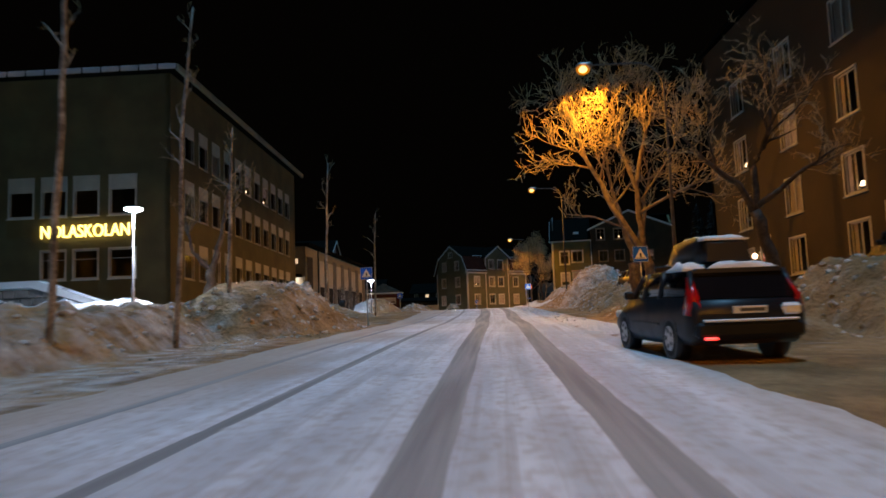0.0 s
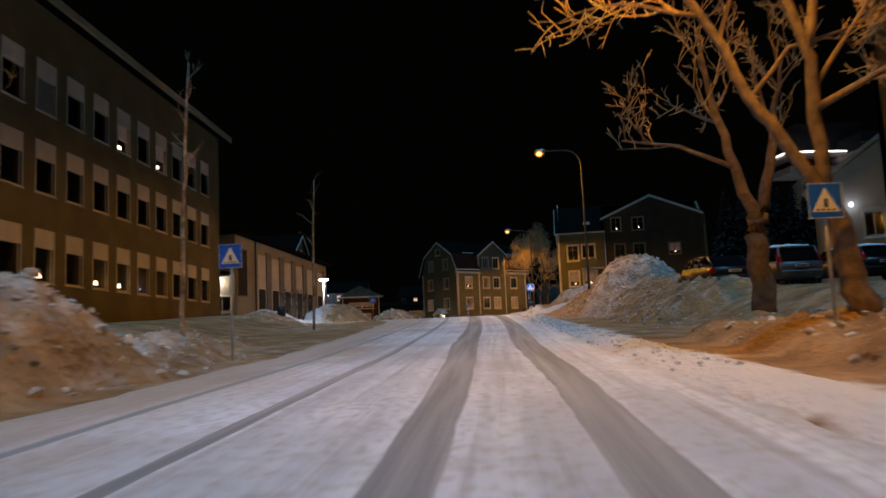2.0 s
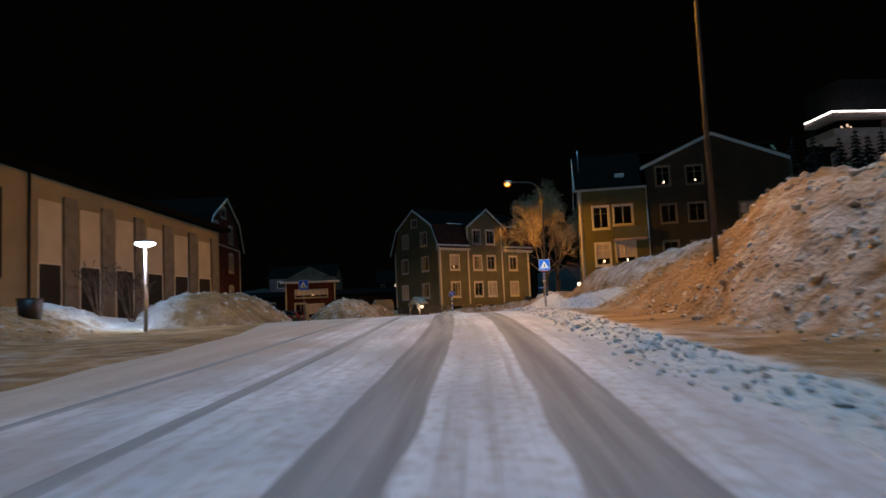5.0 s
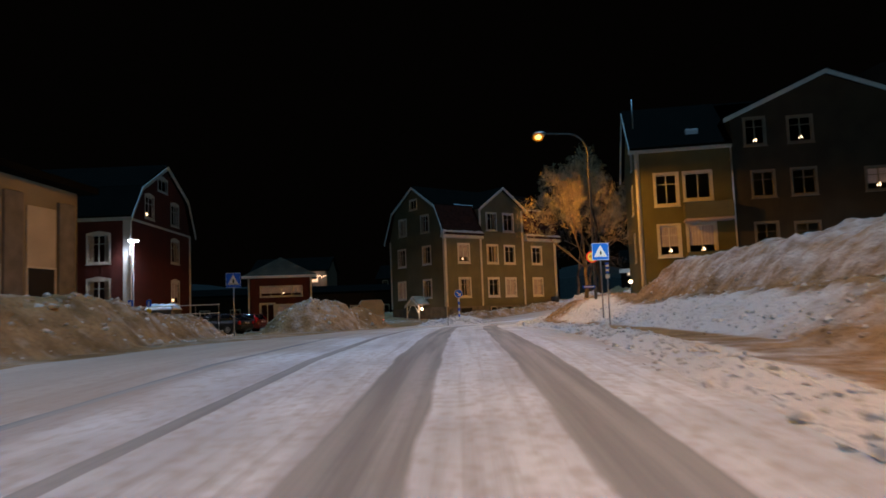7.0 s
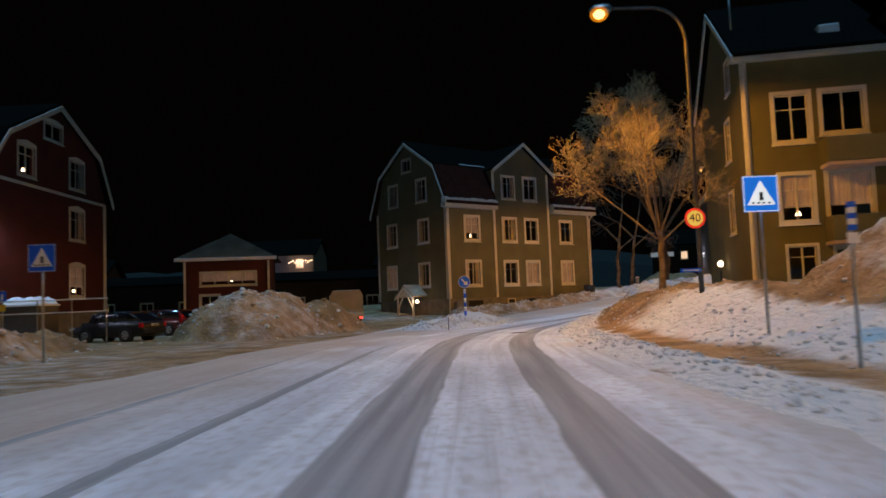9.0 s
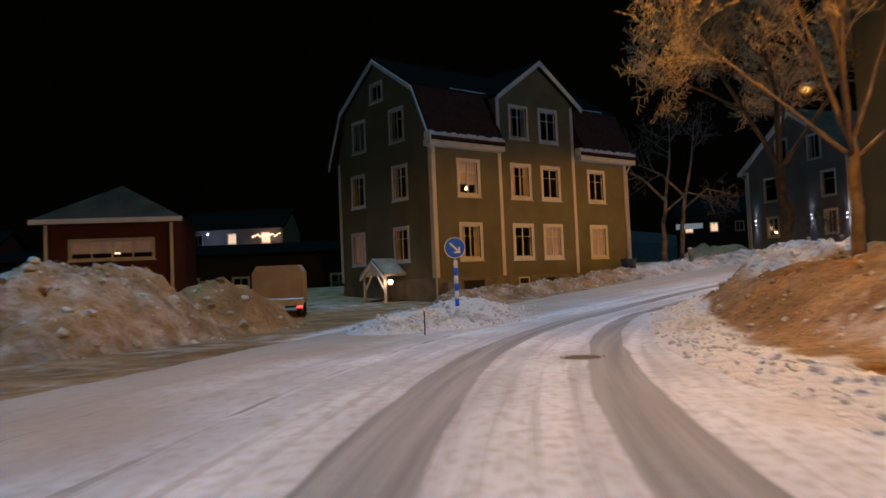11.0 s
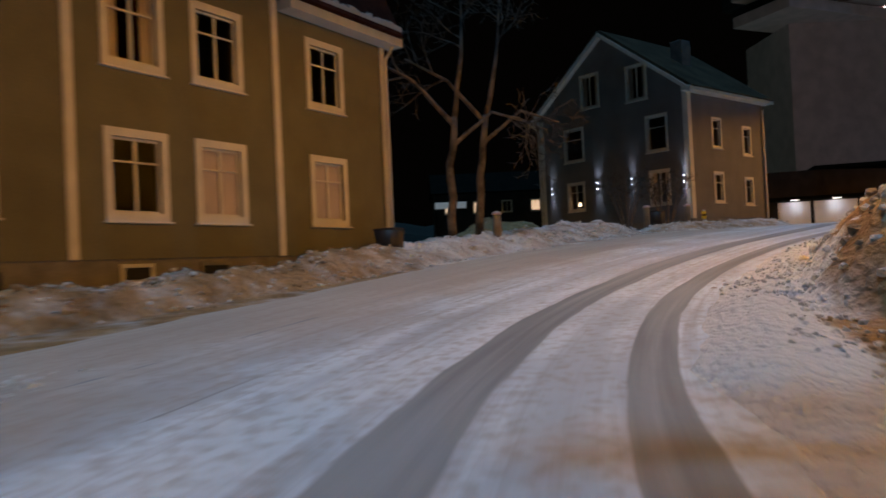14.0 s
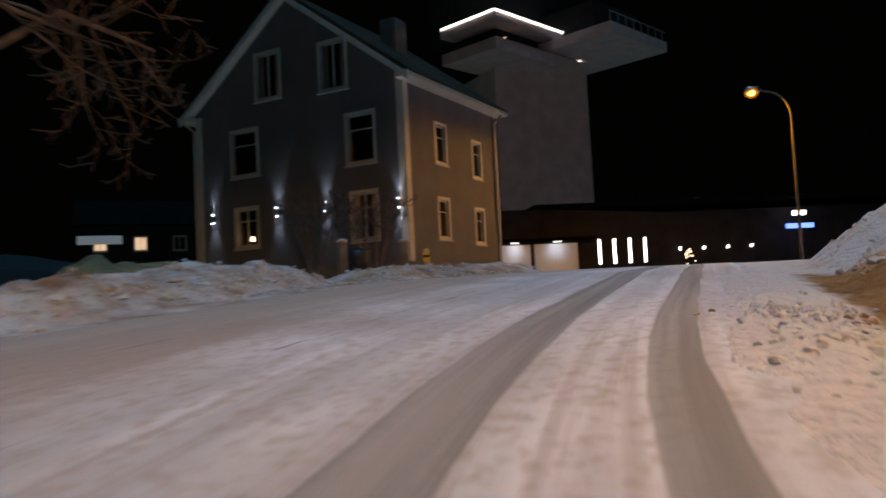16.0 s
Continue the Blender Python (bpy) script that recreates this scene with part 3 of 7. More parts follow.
def ground_sheet():
    """One sheet to the horizon: fine near the road, coarse far off."""
    xs = np.concatenate((np.linspace(-900, -60, 22), np.arange(-56, -19, 2.0), np.arange(-18, -12, 0.4), np.arange(-12, 22, 0.22), np.arange(22, 28, 0.4), np.arange(28, 64, 0.8), np.arange(66, 130, 4.0), np.linspace(140, 900, 22)))
    ys = np.concatenate((np.linspace(-600, -40, 12), np.arange(-32, 0, 2.0), np.arange(0, 158, 0.24), np.arange(158, 200, 1.5), np.arange(202, 260, 6.0), np.linspace(280, 1400, 22)))
    verts, faces, dirt_and_light = [], [], []
    for j, y in enumerate(ys):
        for i, x in enumerate(xs):
            d = soil_and_light(x, y)
            z = land(x, y) + (bank(x, y) if -20 < x < 62 and -14 < y < 172 else 0.0)
            if -9 < x < 60 and -50 < y < 170:
                k = int(np.argmin((LX - x) ** 2 + (LY - y) ** 2))
                q = (x - LX[k]) * RX[k] + (y - LY[k]) * RY[k]
                z -= 0.05 * smooth(road_left(LY[k]) + 0.3, road_left(LY[k]) + 1.0, q) * (1 - smooth(road_right(LY[k]) - 0.9, road_right(LY[k]) - 0.35, q))
                d *= 1 - 0.85 * smooth(1.1, 0.35, q - road_right(LY[k])) * smooth(110, 116, y) * (1 if q > 0 else 0)
            dirt_and_light.append(d)
            verts.append((float(x), float(y), z + 0.03 * noise.noise((x * 0.7, y * 0.7, 0.3))))
    w = len(xs)
    for j in range(len(ys) - 1):
        for i in range(w - 1):
            a = j * w + i
            faces.append((a, a + 1, a + w + 1, a + w))
    me = bpy.data.meshes.new("ground")
    me.from_pydata(verts, [], faces)
    me.polygons.foreach_set("use_smooth", [True] * len(faces))
    me.attributes.new("dirt_and_light", "FLOAT", "POINT").data.foreach_set("value", dirt_and_light)
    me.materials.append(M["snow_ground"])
    return tagged(new("ground", me), "snow-covered ground with dirty ploughed banks and heaps", "ground", kind="structure")


ground_sheet()
N = len(LX)


def bend(ys, vs):
    return lambda y: float(np.interp(y, ys, vs))


# Middle lines and half widths of the wheel tracks, as offsets from the driven line.
TRACKS = [
    (bend((0, 31, 41, 74, 100, 113, 125, 131, 140), (-0.55, -0.7, -0.88, -0.8, -0.85, -1.05, -0.98, -1.05, -1.05)), bend((0, 28, 40, 108, 116, 200), (0.20, 0.26, 0.36, 0.38, 0.31, 0.30))),
    (bend((0, 31, 41, 74, 100, 113, 121, 125, 131, 140), (1.05, 0.95, 0.8, 1.0, 1.0, 1.0, 0.65, 0.5, 0.45, 0.34)), bend((0, 28, 40, 108, 118, 130, 200), (0.20, 0.27, 0.36, 0.34, 0.28, 0.22, 0.22))),
    (bend((0, 100, 125, 140), (-2.65, -2.6, -3.0, -3.2)), bend((0, 200), (0.16, 0.20))),
    (bend((0, 100, 125, 140), (-4.3, -4.2, -4.7, -4.8)), bend((0, 200), (0.14, 0.16))),
]


def wear(q, y):
    """Nearness to a wheel track: under 1 inside it."""
    fade = float(np.interp(y, (0, 95, 112), (0.35, 0.4, 0.85)))  # the other lane is less worn
    return min(abs(q - mid(y)) / half(y) + (fade if k > 1 else 0.0) for k, (mid, half) in enumerate(TRACKS))


road = tagged(ribbon("road", road_left, road_right, 0.025, M["snow_road"], 60, N - 2, cols=84, rough=0.2, wide=True), "road of packed white snow between ploughed banks", "road", kind="structure")


# ---- houses ----
def wall_mesh(width, holes, profile, z0, thick=0.3):
    """A wall in x and z with openings right through it. profile: (x, z) of its upper edge, from left to right."""
    bm = BM()
    px, pz = [p[0] for p in profile], [p[1] for p in profile]
    xs = sorted({0.0, width, *px, *(h[0] for h in holes), *(h[1] for h in holes)})
    cuts = sorted({h[k] for h in holes for k in (2, 3)})

    def piece(a, b, lo, za, zb):
        for c in cuts:
            if lo + 1e-4 < c < min(za, zb) - 1e-4:
                prism(bm, [(a, lo), (b, lo), (b, c), (a, c)], 0, thick)
                lo = c
        prism(bm, [(a, lo), (b, lo), (b, max(zb, lo)), (a, max(za, lo))], 0, thick)

    for a, b in zip(xs, xs[1:]):
        if b - a < 1e-6:
            continue
        mid = (a + b) / 2
        z = z0
        for h in sorted((h for h in holes if h[0] <= mid <= h[1]), key=lambda h: h[2]):
            if h[2] > z:
                piece(a, b, z, h[2], h[2])
            z = h[3]
        za, zb = float(np.interp(a, px, pz)), float(np.interp(b, px, pz))
        if max(za, zb) > z + 1e-4:
            piece(a, b, z, za, zb)
    bmesh.ops.remove_doubles(bm, verts=bm.verts, dist=1e-4)
    bmesh.ops.recalc_face_normals(bm, faces=bm.faces)
    return bm


def frame_mesh(bm, w, h, t, y0, y1):
    """Four rails round an opening that is w wide and h high, its lower left corner at the origin, t broad to the outside."""
    box(bm, -t, 0, y0, y1, -t, h + t)
    box(bm, w, w + t, y0, y1, -t, h + t)
    box(bm, 0, w, y0, y1, -t, 0)
    box(bm, 0, w, y0, y1, h, h + t)
    return bm


def window(house, m, w, h, style="cross", casing=0.13, behind="", trim="white", top="", label=""):
    """A casement window in an opening: casing, sash bars, panes, sill and what hangs behind it."""
    bm = frame_mesh(BM(), w, h, casing, -0.035, 0.03)
    if top == "arch":
        prism(bm, [(-casing - 0.03, h + casing), (w + casing + 0.03, h + casing), (w * 0.75, h + casing + 0.12), (w / 2, h + casing + 0.17), (w * 0.25, h + casing + 0.12)], -0.05, 0.02)
    win = part("window", bm, M[trim], house, label, m)
    s = 0.055
    bm = BM()
    box(bm, 0, s, 0.06, 0.11, 0, h)
    box(bm, w - s, w, 0.06, 0.11, 0, h)
    box(bm, s, w - s, 0.06, 0.11, 0, s)
    box(bm, s, w - s, 0.06, 0.11, h - s, h)
    part("sash", bm, M[trim], win)
    zt = h * 0.68
    cols = {"cross": 2, "double": 2, "single": 1, "wide": 4, "triple": 3}[style]
    bars = []
    for c in range(1, cols):
        bars.append((w * c / cols - 0.035, w * c / cols + 0.035, s, h - s))
    if style in ("cross", "single"):
        bars.append((s, w - s, zt - 0.02, zt + 0.02))
    for a, b, c, d in bars:
        bm = BM()
        box(bm, a, b, 0.055, 0.105, c, d)
        part("glazing_bar", bm, M[trim], win)
    for c in range(cols):
        bm = BM()
        sheet(bm, w * c / cols + 0.03, w * (c + 1) / cols - 0.03, 0.083, s, h - s)
        pn = part("pane", bm, M["glass"], win)
        pn.visible_shadow = False
    bm = BM()
    box(bm, -casing - 0.05, w + casing + 0.05, -0.10, 0.03, -casing - 0.04, -casing, 0.008)
    part("sill", bm, M[trim], win)
    if behind in ("curtain", "curtain_lit", "curtain_lamp"):
        bm = BM()
        z0 = h * 0.30 if behind == "curtain_lamp" else 0.02
        n = 26
        prev = None
        for i in range(n + 1):
            x = 0.03 + (w - 0.06) * i / n
            y = 0.15 + 0.018 * math.sin(i * 1.9)
            row = (bm.verts.new((x, y, z0)), bm.verts.new((x, y, h)))
            if prev:
                bm.faces.new((prev[0], row[0], row[1], prev[1]))
            prev = row
        part("curtain", bm, M["curtain" if behind == "curtain" else "curtain_lit"], win, "pale window curtain")
    if behind in ("sides", "lamp_sides"):
        for a in (0.03, w * 0.74):
            bm = BM()
            prev = None
            for i in range(9):
                x = a + (w * 0.23) * i / 8
                y = 0.15 + 0.018 * math.sin(i * 2.2)
                row = (bm.verts.new((x, y, 0.02)), bm.verts.new((x, y, h)))
                if prev:
                    bm.faces.new((prev[0], row[0], row[1], prev[1]))
                prev = row
            part("curtain", bm, M["curtain_lit" if behind == "lamp_sides" else "curtain"], win, "pale window curtain")
    if behind == "room":
        part("lit_room", box(BM(), 0.03, w - 0.03, 0.2, 0.24, 0.03, h - 0.03), M["lamp_room"], win, "warm light of the room")
    if behind in ("lamp", "curtain_lamp", "lamp_sides"):
        bm = BM()
        tube(bm, [(w * 0.55, 0.25, 0.22), (w * 0.55, 0.25, 0.40)], [0.11, 0.06], 10)
        part("window_lamp", bm, M["lamp_warm"], win, "small lit window lamp")
        bm = BM()
        tube(bm, [(w * 0.55, 0.25, 0.02), (w * 0.55, 0.25, 0.22)], [0.03, 0.02], 6)
        part("lamp_foot", bm, M["black"], win)
    return win


def side(house, width, profile, z0, windows, material, m, name="wall", thick=0.3):
    """A wall of a house with its windows. windows: x, z, width, height and options; returns the wall."""
    holes = [(x, x + w, z, z + h) for x, z, w, h, *_ in windows]
    wl = part(name, wall_mesh(width, holes, profile, z0, thick), material, house, m=m)
    for x, z, w, h, *o in windows:
        window(house, m @ pose(x, 0, z), w, h, **(o[0] if o else {}))
    return wl


def roof_slab(house, poly, y0, y1, thick, material, m, name="roof"):
    """A roof skin that follows an open line in x and z and runs from y0 to y1."""
    bm = BM()
    up = []
    for i, (x, z) in enumerate(poly):
        a = poly[max(0, i - 1)]
        b = poly[min(len(poly) - 1, i + 1)]
        d = Vector((b[0] - a[0], b[1] - a[1])).normalized()
        up.append((x - d.y * thick, z + d.x * thick))
    for i in range(len(poly) - 1):
        prism(bm, [poly[i], poly[i + 1], up[i + 1], up[i]], y0, y1)
    bmesh.ops.recalc_face_normals(bm, faces=bm.faces)
    return part(name, bm, material, house, m=m)


def trim_line(house, poly, y0, y1, h, material, m, name="bargeboard"):
    """A board under an open line in x and z."""
    bm = BM()
    for (xa, za), (xb, zb) in zip(poly, poly[1:]):
        prism(bm, [(xa, za - h), (xb, zb - h), (xb, zb), (xa, za)], y0, y1)
    bmesh.ops.recalc_face_normals(bm, faces=bm.faces)
    return part(name, bm, material, house, m=m)


def board(house, x0, x1, y0, y1, z0, z1, material, m, name="corner_board"):
    return part(name, box(BM(), x0, x1, y0, y1, z0, z1, 0.01), M[material] if isinstance(material, str) else material, house, m=m)


I4 = Matrix.Identity(4)
TURN_LEFT = pose(0, 0, 0, 0, 0, -90)   # a wall on the left end, its left edge at the back


def main_house():
    """Green wooden house with a gambrel roof and a raised middle gable."""
    W, D, EV, KN, RG = 14.95, 8.75, 7.55, 10.35, 12.55
    z = 4.15
    h = thing("apartment_house", "grey-green wooden apartment house with white trim and a red gambrel roof", "house", pose(4.2, 137.8, z, 0, 0, 39.3))
    pl = 0.75
    dark_w = {"style": "cross", "casing": 0.18}
    ws = []
    for x in (1.72, 5.42, 7.72, 11.57):
        for row, zz in enumerate((1.72, 4.95)):
            o = dict(dark_w)
            if row == 0 and x > 7:
                o["behind"] = "curtain_lit"
            if row == 1 and x < 3:
                o["behind"] = "curtain_lamp"
            if row == 1 and x == 5.42:
                o["behind"] = "sides"
            if row == 0 and x < 3:
                o["behind"] = "sides"
            ws.append((x, zz, 1.2, 1.6, o))
    ws += [(5.42, 8.15, 1.2, 1.6, {"behind": "sides"}), (7.7, 8.15, 1.2, 1.6, dark_w)]
    prof = [(0, EV), (4.55, EV), (4.56, 10.35), (7.45, 12.25), (10.33, 10.35), (10.34, EV), (W, EV)]
    side(h, W, prof, pl, ws, M["green"], I4)
    gp = [(0, EV), (0.95, KN), (D / 2, RG), (D - 0.95, KN), (D, EV)]
    gw = [(D - 3.35, 1.75, 1.15, 1.6, {"behind": "sides"}), (D - 3.3, 4.95, 1.15, 1.6, {"behind": "sides"}), (D - 3.4, 8.0, 1.1, 1.55, {"behind": "sides"}), (D - 7.45, 1.75, 1.15, 1.6, {"behind": "curtain_lit"}), (D - 7.3, 4.95, 1.15, 1.6, {"behind": "sides"}), (D - 7.0, 8.0, 1.1, 1.55, {"behind": "curtain"}), (D - 5.1, 10.45, 1.0, 0.85, {"style": "double"})]
    left = pose(0, D, 0, 0, 0, -90)
    side(h, D, gp, pl, gw, M["green"], left, "gable_wall")
    side(h, D, gp, pl, [], M["green"], pose(W, 0, 0, 0, 0, 90), "gable_wall")
    side(h, W, [(0, EV), (W, EV)], pl, [], M["green"], pose(W, D, 0, 0, 0, 180), "back_wall")
    bm = BM()
    box(bm, 0.05, W - 0.05, 0.05, D - 0.05, -1.2, pl + 0.02)
    part("plinth", bm, M["plinth"], h)
    for x, w, ht in ((1.65, 1.55, 0.62), (5.55, 0.8, 0.42), (7.6, 0.9, 0.35)):
        bm = frame_mesh(BM(), w - 0.16, ht - 0.16, 0.08, 0.0, 0.06)
        bw = part("basement_window", bm, M["white"] if x > 5 and x < 7 else M["plinth"], h, m=pose(x + 0.08, 0.0, pl - ht - 0.02))
        part("pane", box(BM(), 0, w - 0.16, 0.03, 0.045, 0, ht - 0.16), M["dark"], bw)
    part("vent_box", box(BM(), 0.4, 1.2, -0.35, 0.04, -0.25, 0.5, 0.02), M["plinth"], h, "grey box by the plinth")
    # roof: a profile seen from the left end, drawn along the ridge
    rp = [(-0.45, EV - 0.12), (0.95, KN), (D / 2, RG), (D - 0.95, KN), (D + 0.45, EV - 0.12)]
    end = pose(W + 0.35, 0, 0, 0, 0, 90)
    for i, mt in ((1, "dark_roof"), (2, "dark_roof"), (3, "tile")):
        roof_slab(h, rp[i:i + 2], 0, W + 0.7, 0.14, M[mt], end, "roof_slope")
    for a, b in ((0, W + 0.35 - 10.42), (W + 0.35 - 4.48, W + 0.7)):
        roof_slab(h, rp[0:2], a, b, 0.14, M["tile"], end, "roof_slope")
    for mm in (pose(-0.352, 0, 0, 0, 0, 90), pose(W + 0.39, 0, 0, 0, 0, 90)):
        trim_line(h, rp, -0.02, 0.06, 0.24, M["white"], mm)
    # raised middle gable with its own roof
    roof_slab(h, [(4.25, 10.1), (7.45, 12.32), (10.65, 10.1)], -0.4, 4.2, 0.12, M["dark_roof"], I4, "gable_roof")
    trim_line(h, [(4.2, 10.16), (7.45, 12.42), (10.7, 10.16)], -0.46, -0.38, 0.26, M["white"], I4)
    for a, b in ((4.56, 4.72), (10.18, 10.33)):
        bm = BM()
        box(bm, a, b, 0.3, 3.6, EV, 10.3)
        part("cheek_wall", bm, M["green"], h)
    for x in (-0.02, 4.4, 10.12, W - 0.2):
        top = 10.2 if 1 < x < 12 else EV
        board(h, x, x + 0.22, -0.045, 0.02, pl, top, "white", I4)
    board(h, -0.045, 0.02, -0.02, 0.25, pl, EV, "white", I4)
    board(h, -0.045, 0.02, D - 0.22, D, pl, EV, "white", I4)
    for a, b in ((-0.45, 4.5), (10.4, W + 0.4)):
        board(h, a, b, -0.5, 0.05, EV - 0.38, EV - 0.12, "white", I4, "eaves_board")
        bm = BM()
        n = int((b - a) / 0.15)
        for i in range(n):
            x = a + (b - a) * (i + 0.5) / n
            u = random.uniform(0.03, 0.11)
            box(bm, x - 0.09, x + 0.09, -0.5, -0.14 + u, EV - 0.10, EV + 0.16 + 1.5 * u, 0.02)
        part("eaves_snow", bm, M["snow_lump"], h, "dirty snow left along the eaves")
    bm = tube(BM(), [(W - 0.05, -0.12, -0.2), (W - 0.05, -0.12, EV - 0.8), (W + 0.1, -0.4, EV - 0.3)], [0.05] * 3, 8)
    part("downpipe", bm, M["white"], h)
    bm = tube(BM(), [(-0.1, -0.12, -0.2), (-0.1, -0.12, EV - 0.8), (-0.1, -0.4, EV - 0.3)], [0.05] * 3, 8)
    part("downpipe", bm, M["white"], h)
    # snow patches on the upper slope
    for y0, y1 in ((2.2, 4.6), (11, 14.2)):
        bm = BM()
        prism(bm, [(1.0, KN + 0.10), (1.35, KN + 0.27), (1.3, KN + 0.34), (0.95, KN + 0.2)], 0, y1 - y0)
        part("roof_snow", bm, M["snow_clean"], h, m=pose(y1, 0, 0, 0, 0, 90))
    # porch over the end door
    pm = pose(-0.75, 3.6, 0.0, 0, 0, -90)
    po = thing("porch", "small white wooden porch with a snowy gable roof", "porch", h.matrix_basis @ pm)
    roof_slab(po, [(-1.1, 0.95), (0, 1.75), (1.1, 0.95)], -0.6, 0.74, 0.14, M["snow_dirty"], I4, "porch_roof")
    trim_line(po, [(-1.1, 0.95), (0, 1.75), (1.1, 0.95)], -0.66, -0.58, 0.16, M["white"], I4)
    part("porch_gable", prism(BM(), [(-0.75, 1.0), (0.75, 1.0), (0, 1.58)], -0.56, -0.50), M["white"], po)
    for x in (-0.95, 0.95):
        part("post", box(BM(), x - 0.06, x + 0.06, -0.52, -0.40, -0.9, 1.02, 0.01), M["white"], po)
    part("brace", tube(BM(), [(-0.9, -0.46, 0.2), (-0.3, -0.46, 0.98)], [0.06, 0.06], 4), M["white"], po)
    part("brace", tube(BM(), [(0.9, -0.46, 0.2), (0.3, -0.46, 0.98)], [0.06, 0.06], 4), M["white"], po)
    bm = BM()
    bmesh.ops.create_uvsphere(bm, u_segments=12, v_segments=8, radius=0.13)
    part("globe_lamp", bm, M["lamp_warm"], po, "lit globe lamp", pose(1.2, -0.3, 0.65))
    lt = bpy.data.lights.new("porch_light", "POINT")
    lt.energy, lt.color, lt.shadow_soft_size = 9, (1.0, 0.78, 0.55), 0.13
    new("porch_light", lt).matrix_world = po.matrix_basis @ pose(1.0, -0.75, 0.65)
    part("steps", box(BM(), -0.9, 0.9, -0.8, 0.74, -0.9, -0.35, 0.03), M["plinth"], po)
    return h


main_house()


def blue_house():
    """Blue-grey house: gable towards the road, wall lamps on the gable."""
    W, L, EV, RG = 10.8, 7.9, 7.5, 11.55
    z = 6.2
    h = thing("blue_house", "blue-grey wooden gabled house with white trim and lit wall lamps", "house", pose(35.5 - 0.361 * W, 159 + 0.9326 * W, z, 0, 0, -68.85))
    pl = 0.15
    def X(s):
        return W - s
    ws = [(X(8.6), 1.3, 1.15, 1.55, {"behind": "lamp"}), (X(2.5), 1.15, 1.1, 1.75, {"behind": "sides"}), (X(8.7), 4.35, 1.35, 1.85, {"style": "single"}), (X(2.6), 4.15, 1.2, 1.85, {"style": "single"}), (X(7.2), 7.45, 1.2, 1.85, {"style": "double", "behind": "sides"}), (X(3.8), 7.25, 1.2, 1.85, {"style": "double", "behind": "sides"})]
    side(h, W, [(0, EV), (W / 2, RG), (W, EV)], pl, ws, M["bluegrey"], I4, "gable_wall")
    sw = [(2.4, 4.2, 0.75, 1.5, {"style": "single"}), (5.65, 3.95, 0.7, 1.5, {"style": "single"}), (2.4, 1.15, 0.75, 1.5, {"style": "single"}), (5.65, 1.05, 0.7, 1.4, {"style": "single"})]
    side(h, L, [(0, EV), (L, EV)], pl, sw, M["bluegrey"], pose(W, 0, 0, 0, 0, 90), "side_wall")
    side(h, L, [(0, EV), (L, EV)], pl, [], M["bluegrey"], pose(0, L, 0, 0, 0, -90), "side_wall")
    side(h, W, [(0, EV), (W / 2, RG), (W, EV)], pl, [], M["bluegrey"], pose(W, L, 0, 0, 0, 180), "gable_wall")
    part("plinth", box(BM(), 0.05, W - 0.05, 0.05, L - 0.05, -1.5, pl + 0.01), M["plinth"], h)
    rp = [(-0.55, EV - 0.42), (W / 2, RG), (W + 0.55, EV - 0.42)]
    for i in (0, 1):
        roof_slab(h, rp[i:i + 2], -0.45, L + 0.4, 0.16, M["frosted_roof"], I4, "roof_slope")
    trim_line(h, rp, -0.52, -0.42, 0.26, M["white"], I4)
    trim_line(h, rp, -0.40, 0.0, 0.12, M["white"], I4, "soffit")
    board(h, W - 0.02, W + 0.6, -0.5, L + 0.4, EV - 0.52, EV - 0.30, "white", I4, "eaves_board")
    board(h, -0.6, 0.02, -0.5, L + 0.4, EV - 0.52, EV - 0.30, "white", I4, "eaves_board")
    for x in (-0.03, W - 0.28):
        board(h, x, x + 0.31, -0.05, 0.01, pl, EV - 0.3, "white", I4)
    board(h, W - 0.01, W + 0.05, -0.03, 0.3, pl, EV - 0.3, "white", I4)
    part("downpipe", tube(BM(), [(-0.12, -0.05, -0.3), (-0.12, -0.05, EV - 0.9), (-0.5, -0.3, EV - 0.5)], [0.05] * 3, 8), M["white"], h)
    part("downpipe", tube(BM(), [(W + 0.12, L - 0.1, -0.3), (W + 0.12, L - 0.1, EV - 0.9), (W + 0.5, L - 0.1, EV - 0.5)], [0.05] * 3, 8), M["white"], h)
    part("chimney", box(BM(), W - 3.1, W - 2.3, 3.4, 4.3, RG - 3.3, RG - 0.6, 0.02), M["plinth"], h)
    for s, zz in ((9.9, 2.6), (6.25, 2.57), (3.75, 2.55), (0.33, 2.35)):
        w = thing("wall_lamp", "dark up-and-down wall lamp, lit white, on a blue-grey wall", "lamp", h.matrix_basis @ pose(X(s), -0.12, zz), "wall lamps on the gable")
        part("housing", tube(BM(), [(0, 0, -0.16), (0, 0, 0.16)], [0.055, 0.055], 10), M["steel"], w)
        part("bracket", box(BM(), -0.03, 0.03, 0.03, 0.12, -0.05, 0.05), M["steel"], w)
        for s2 in (-1, 1):
            part("bulb", tube(BM(), [(0, 0, 0.165 * s2), (0, 0, 0.19 * s2)], [0.045, 0.045], 10), M["lamp_white"], w)
            lt = bpy.data.lights.new("wall_lamp_beam", "SPOT")
            lt.energy, lt.spot_size, lt.spot_blend, lt.color, lt.shadow_soft_size = 60, radians(60), 0.9, COOL, 0.04
            lo = new("wall_lamp_beam", lt)
            lo.matrix_world = h.matrix_basis @ look((X(s), -0.14, zz + 0.2 * s2), (X(s), -0.02, zz + 2.0 * s2))
    return h


blue_house()


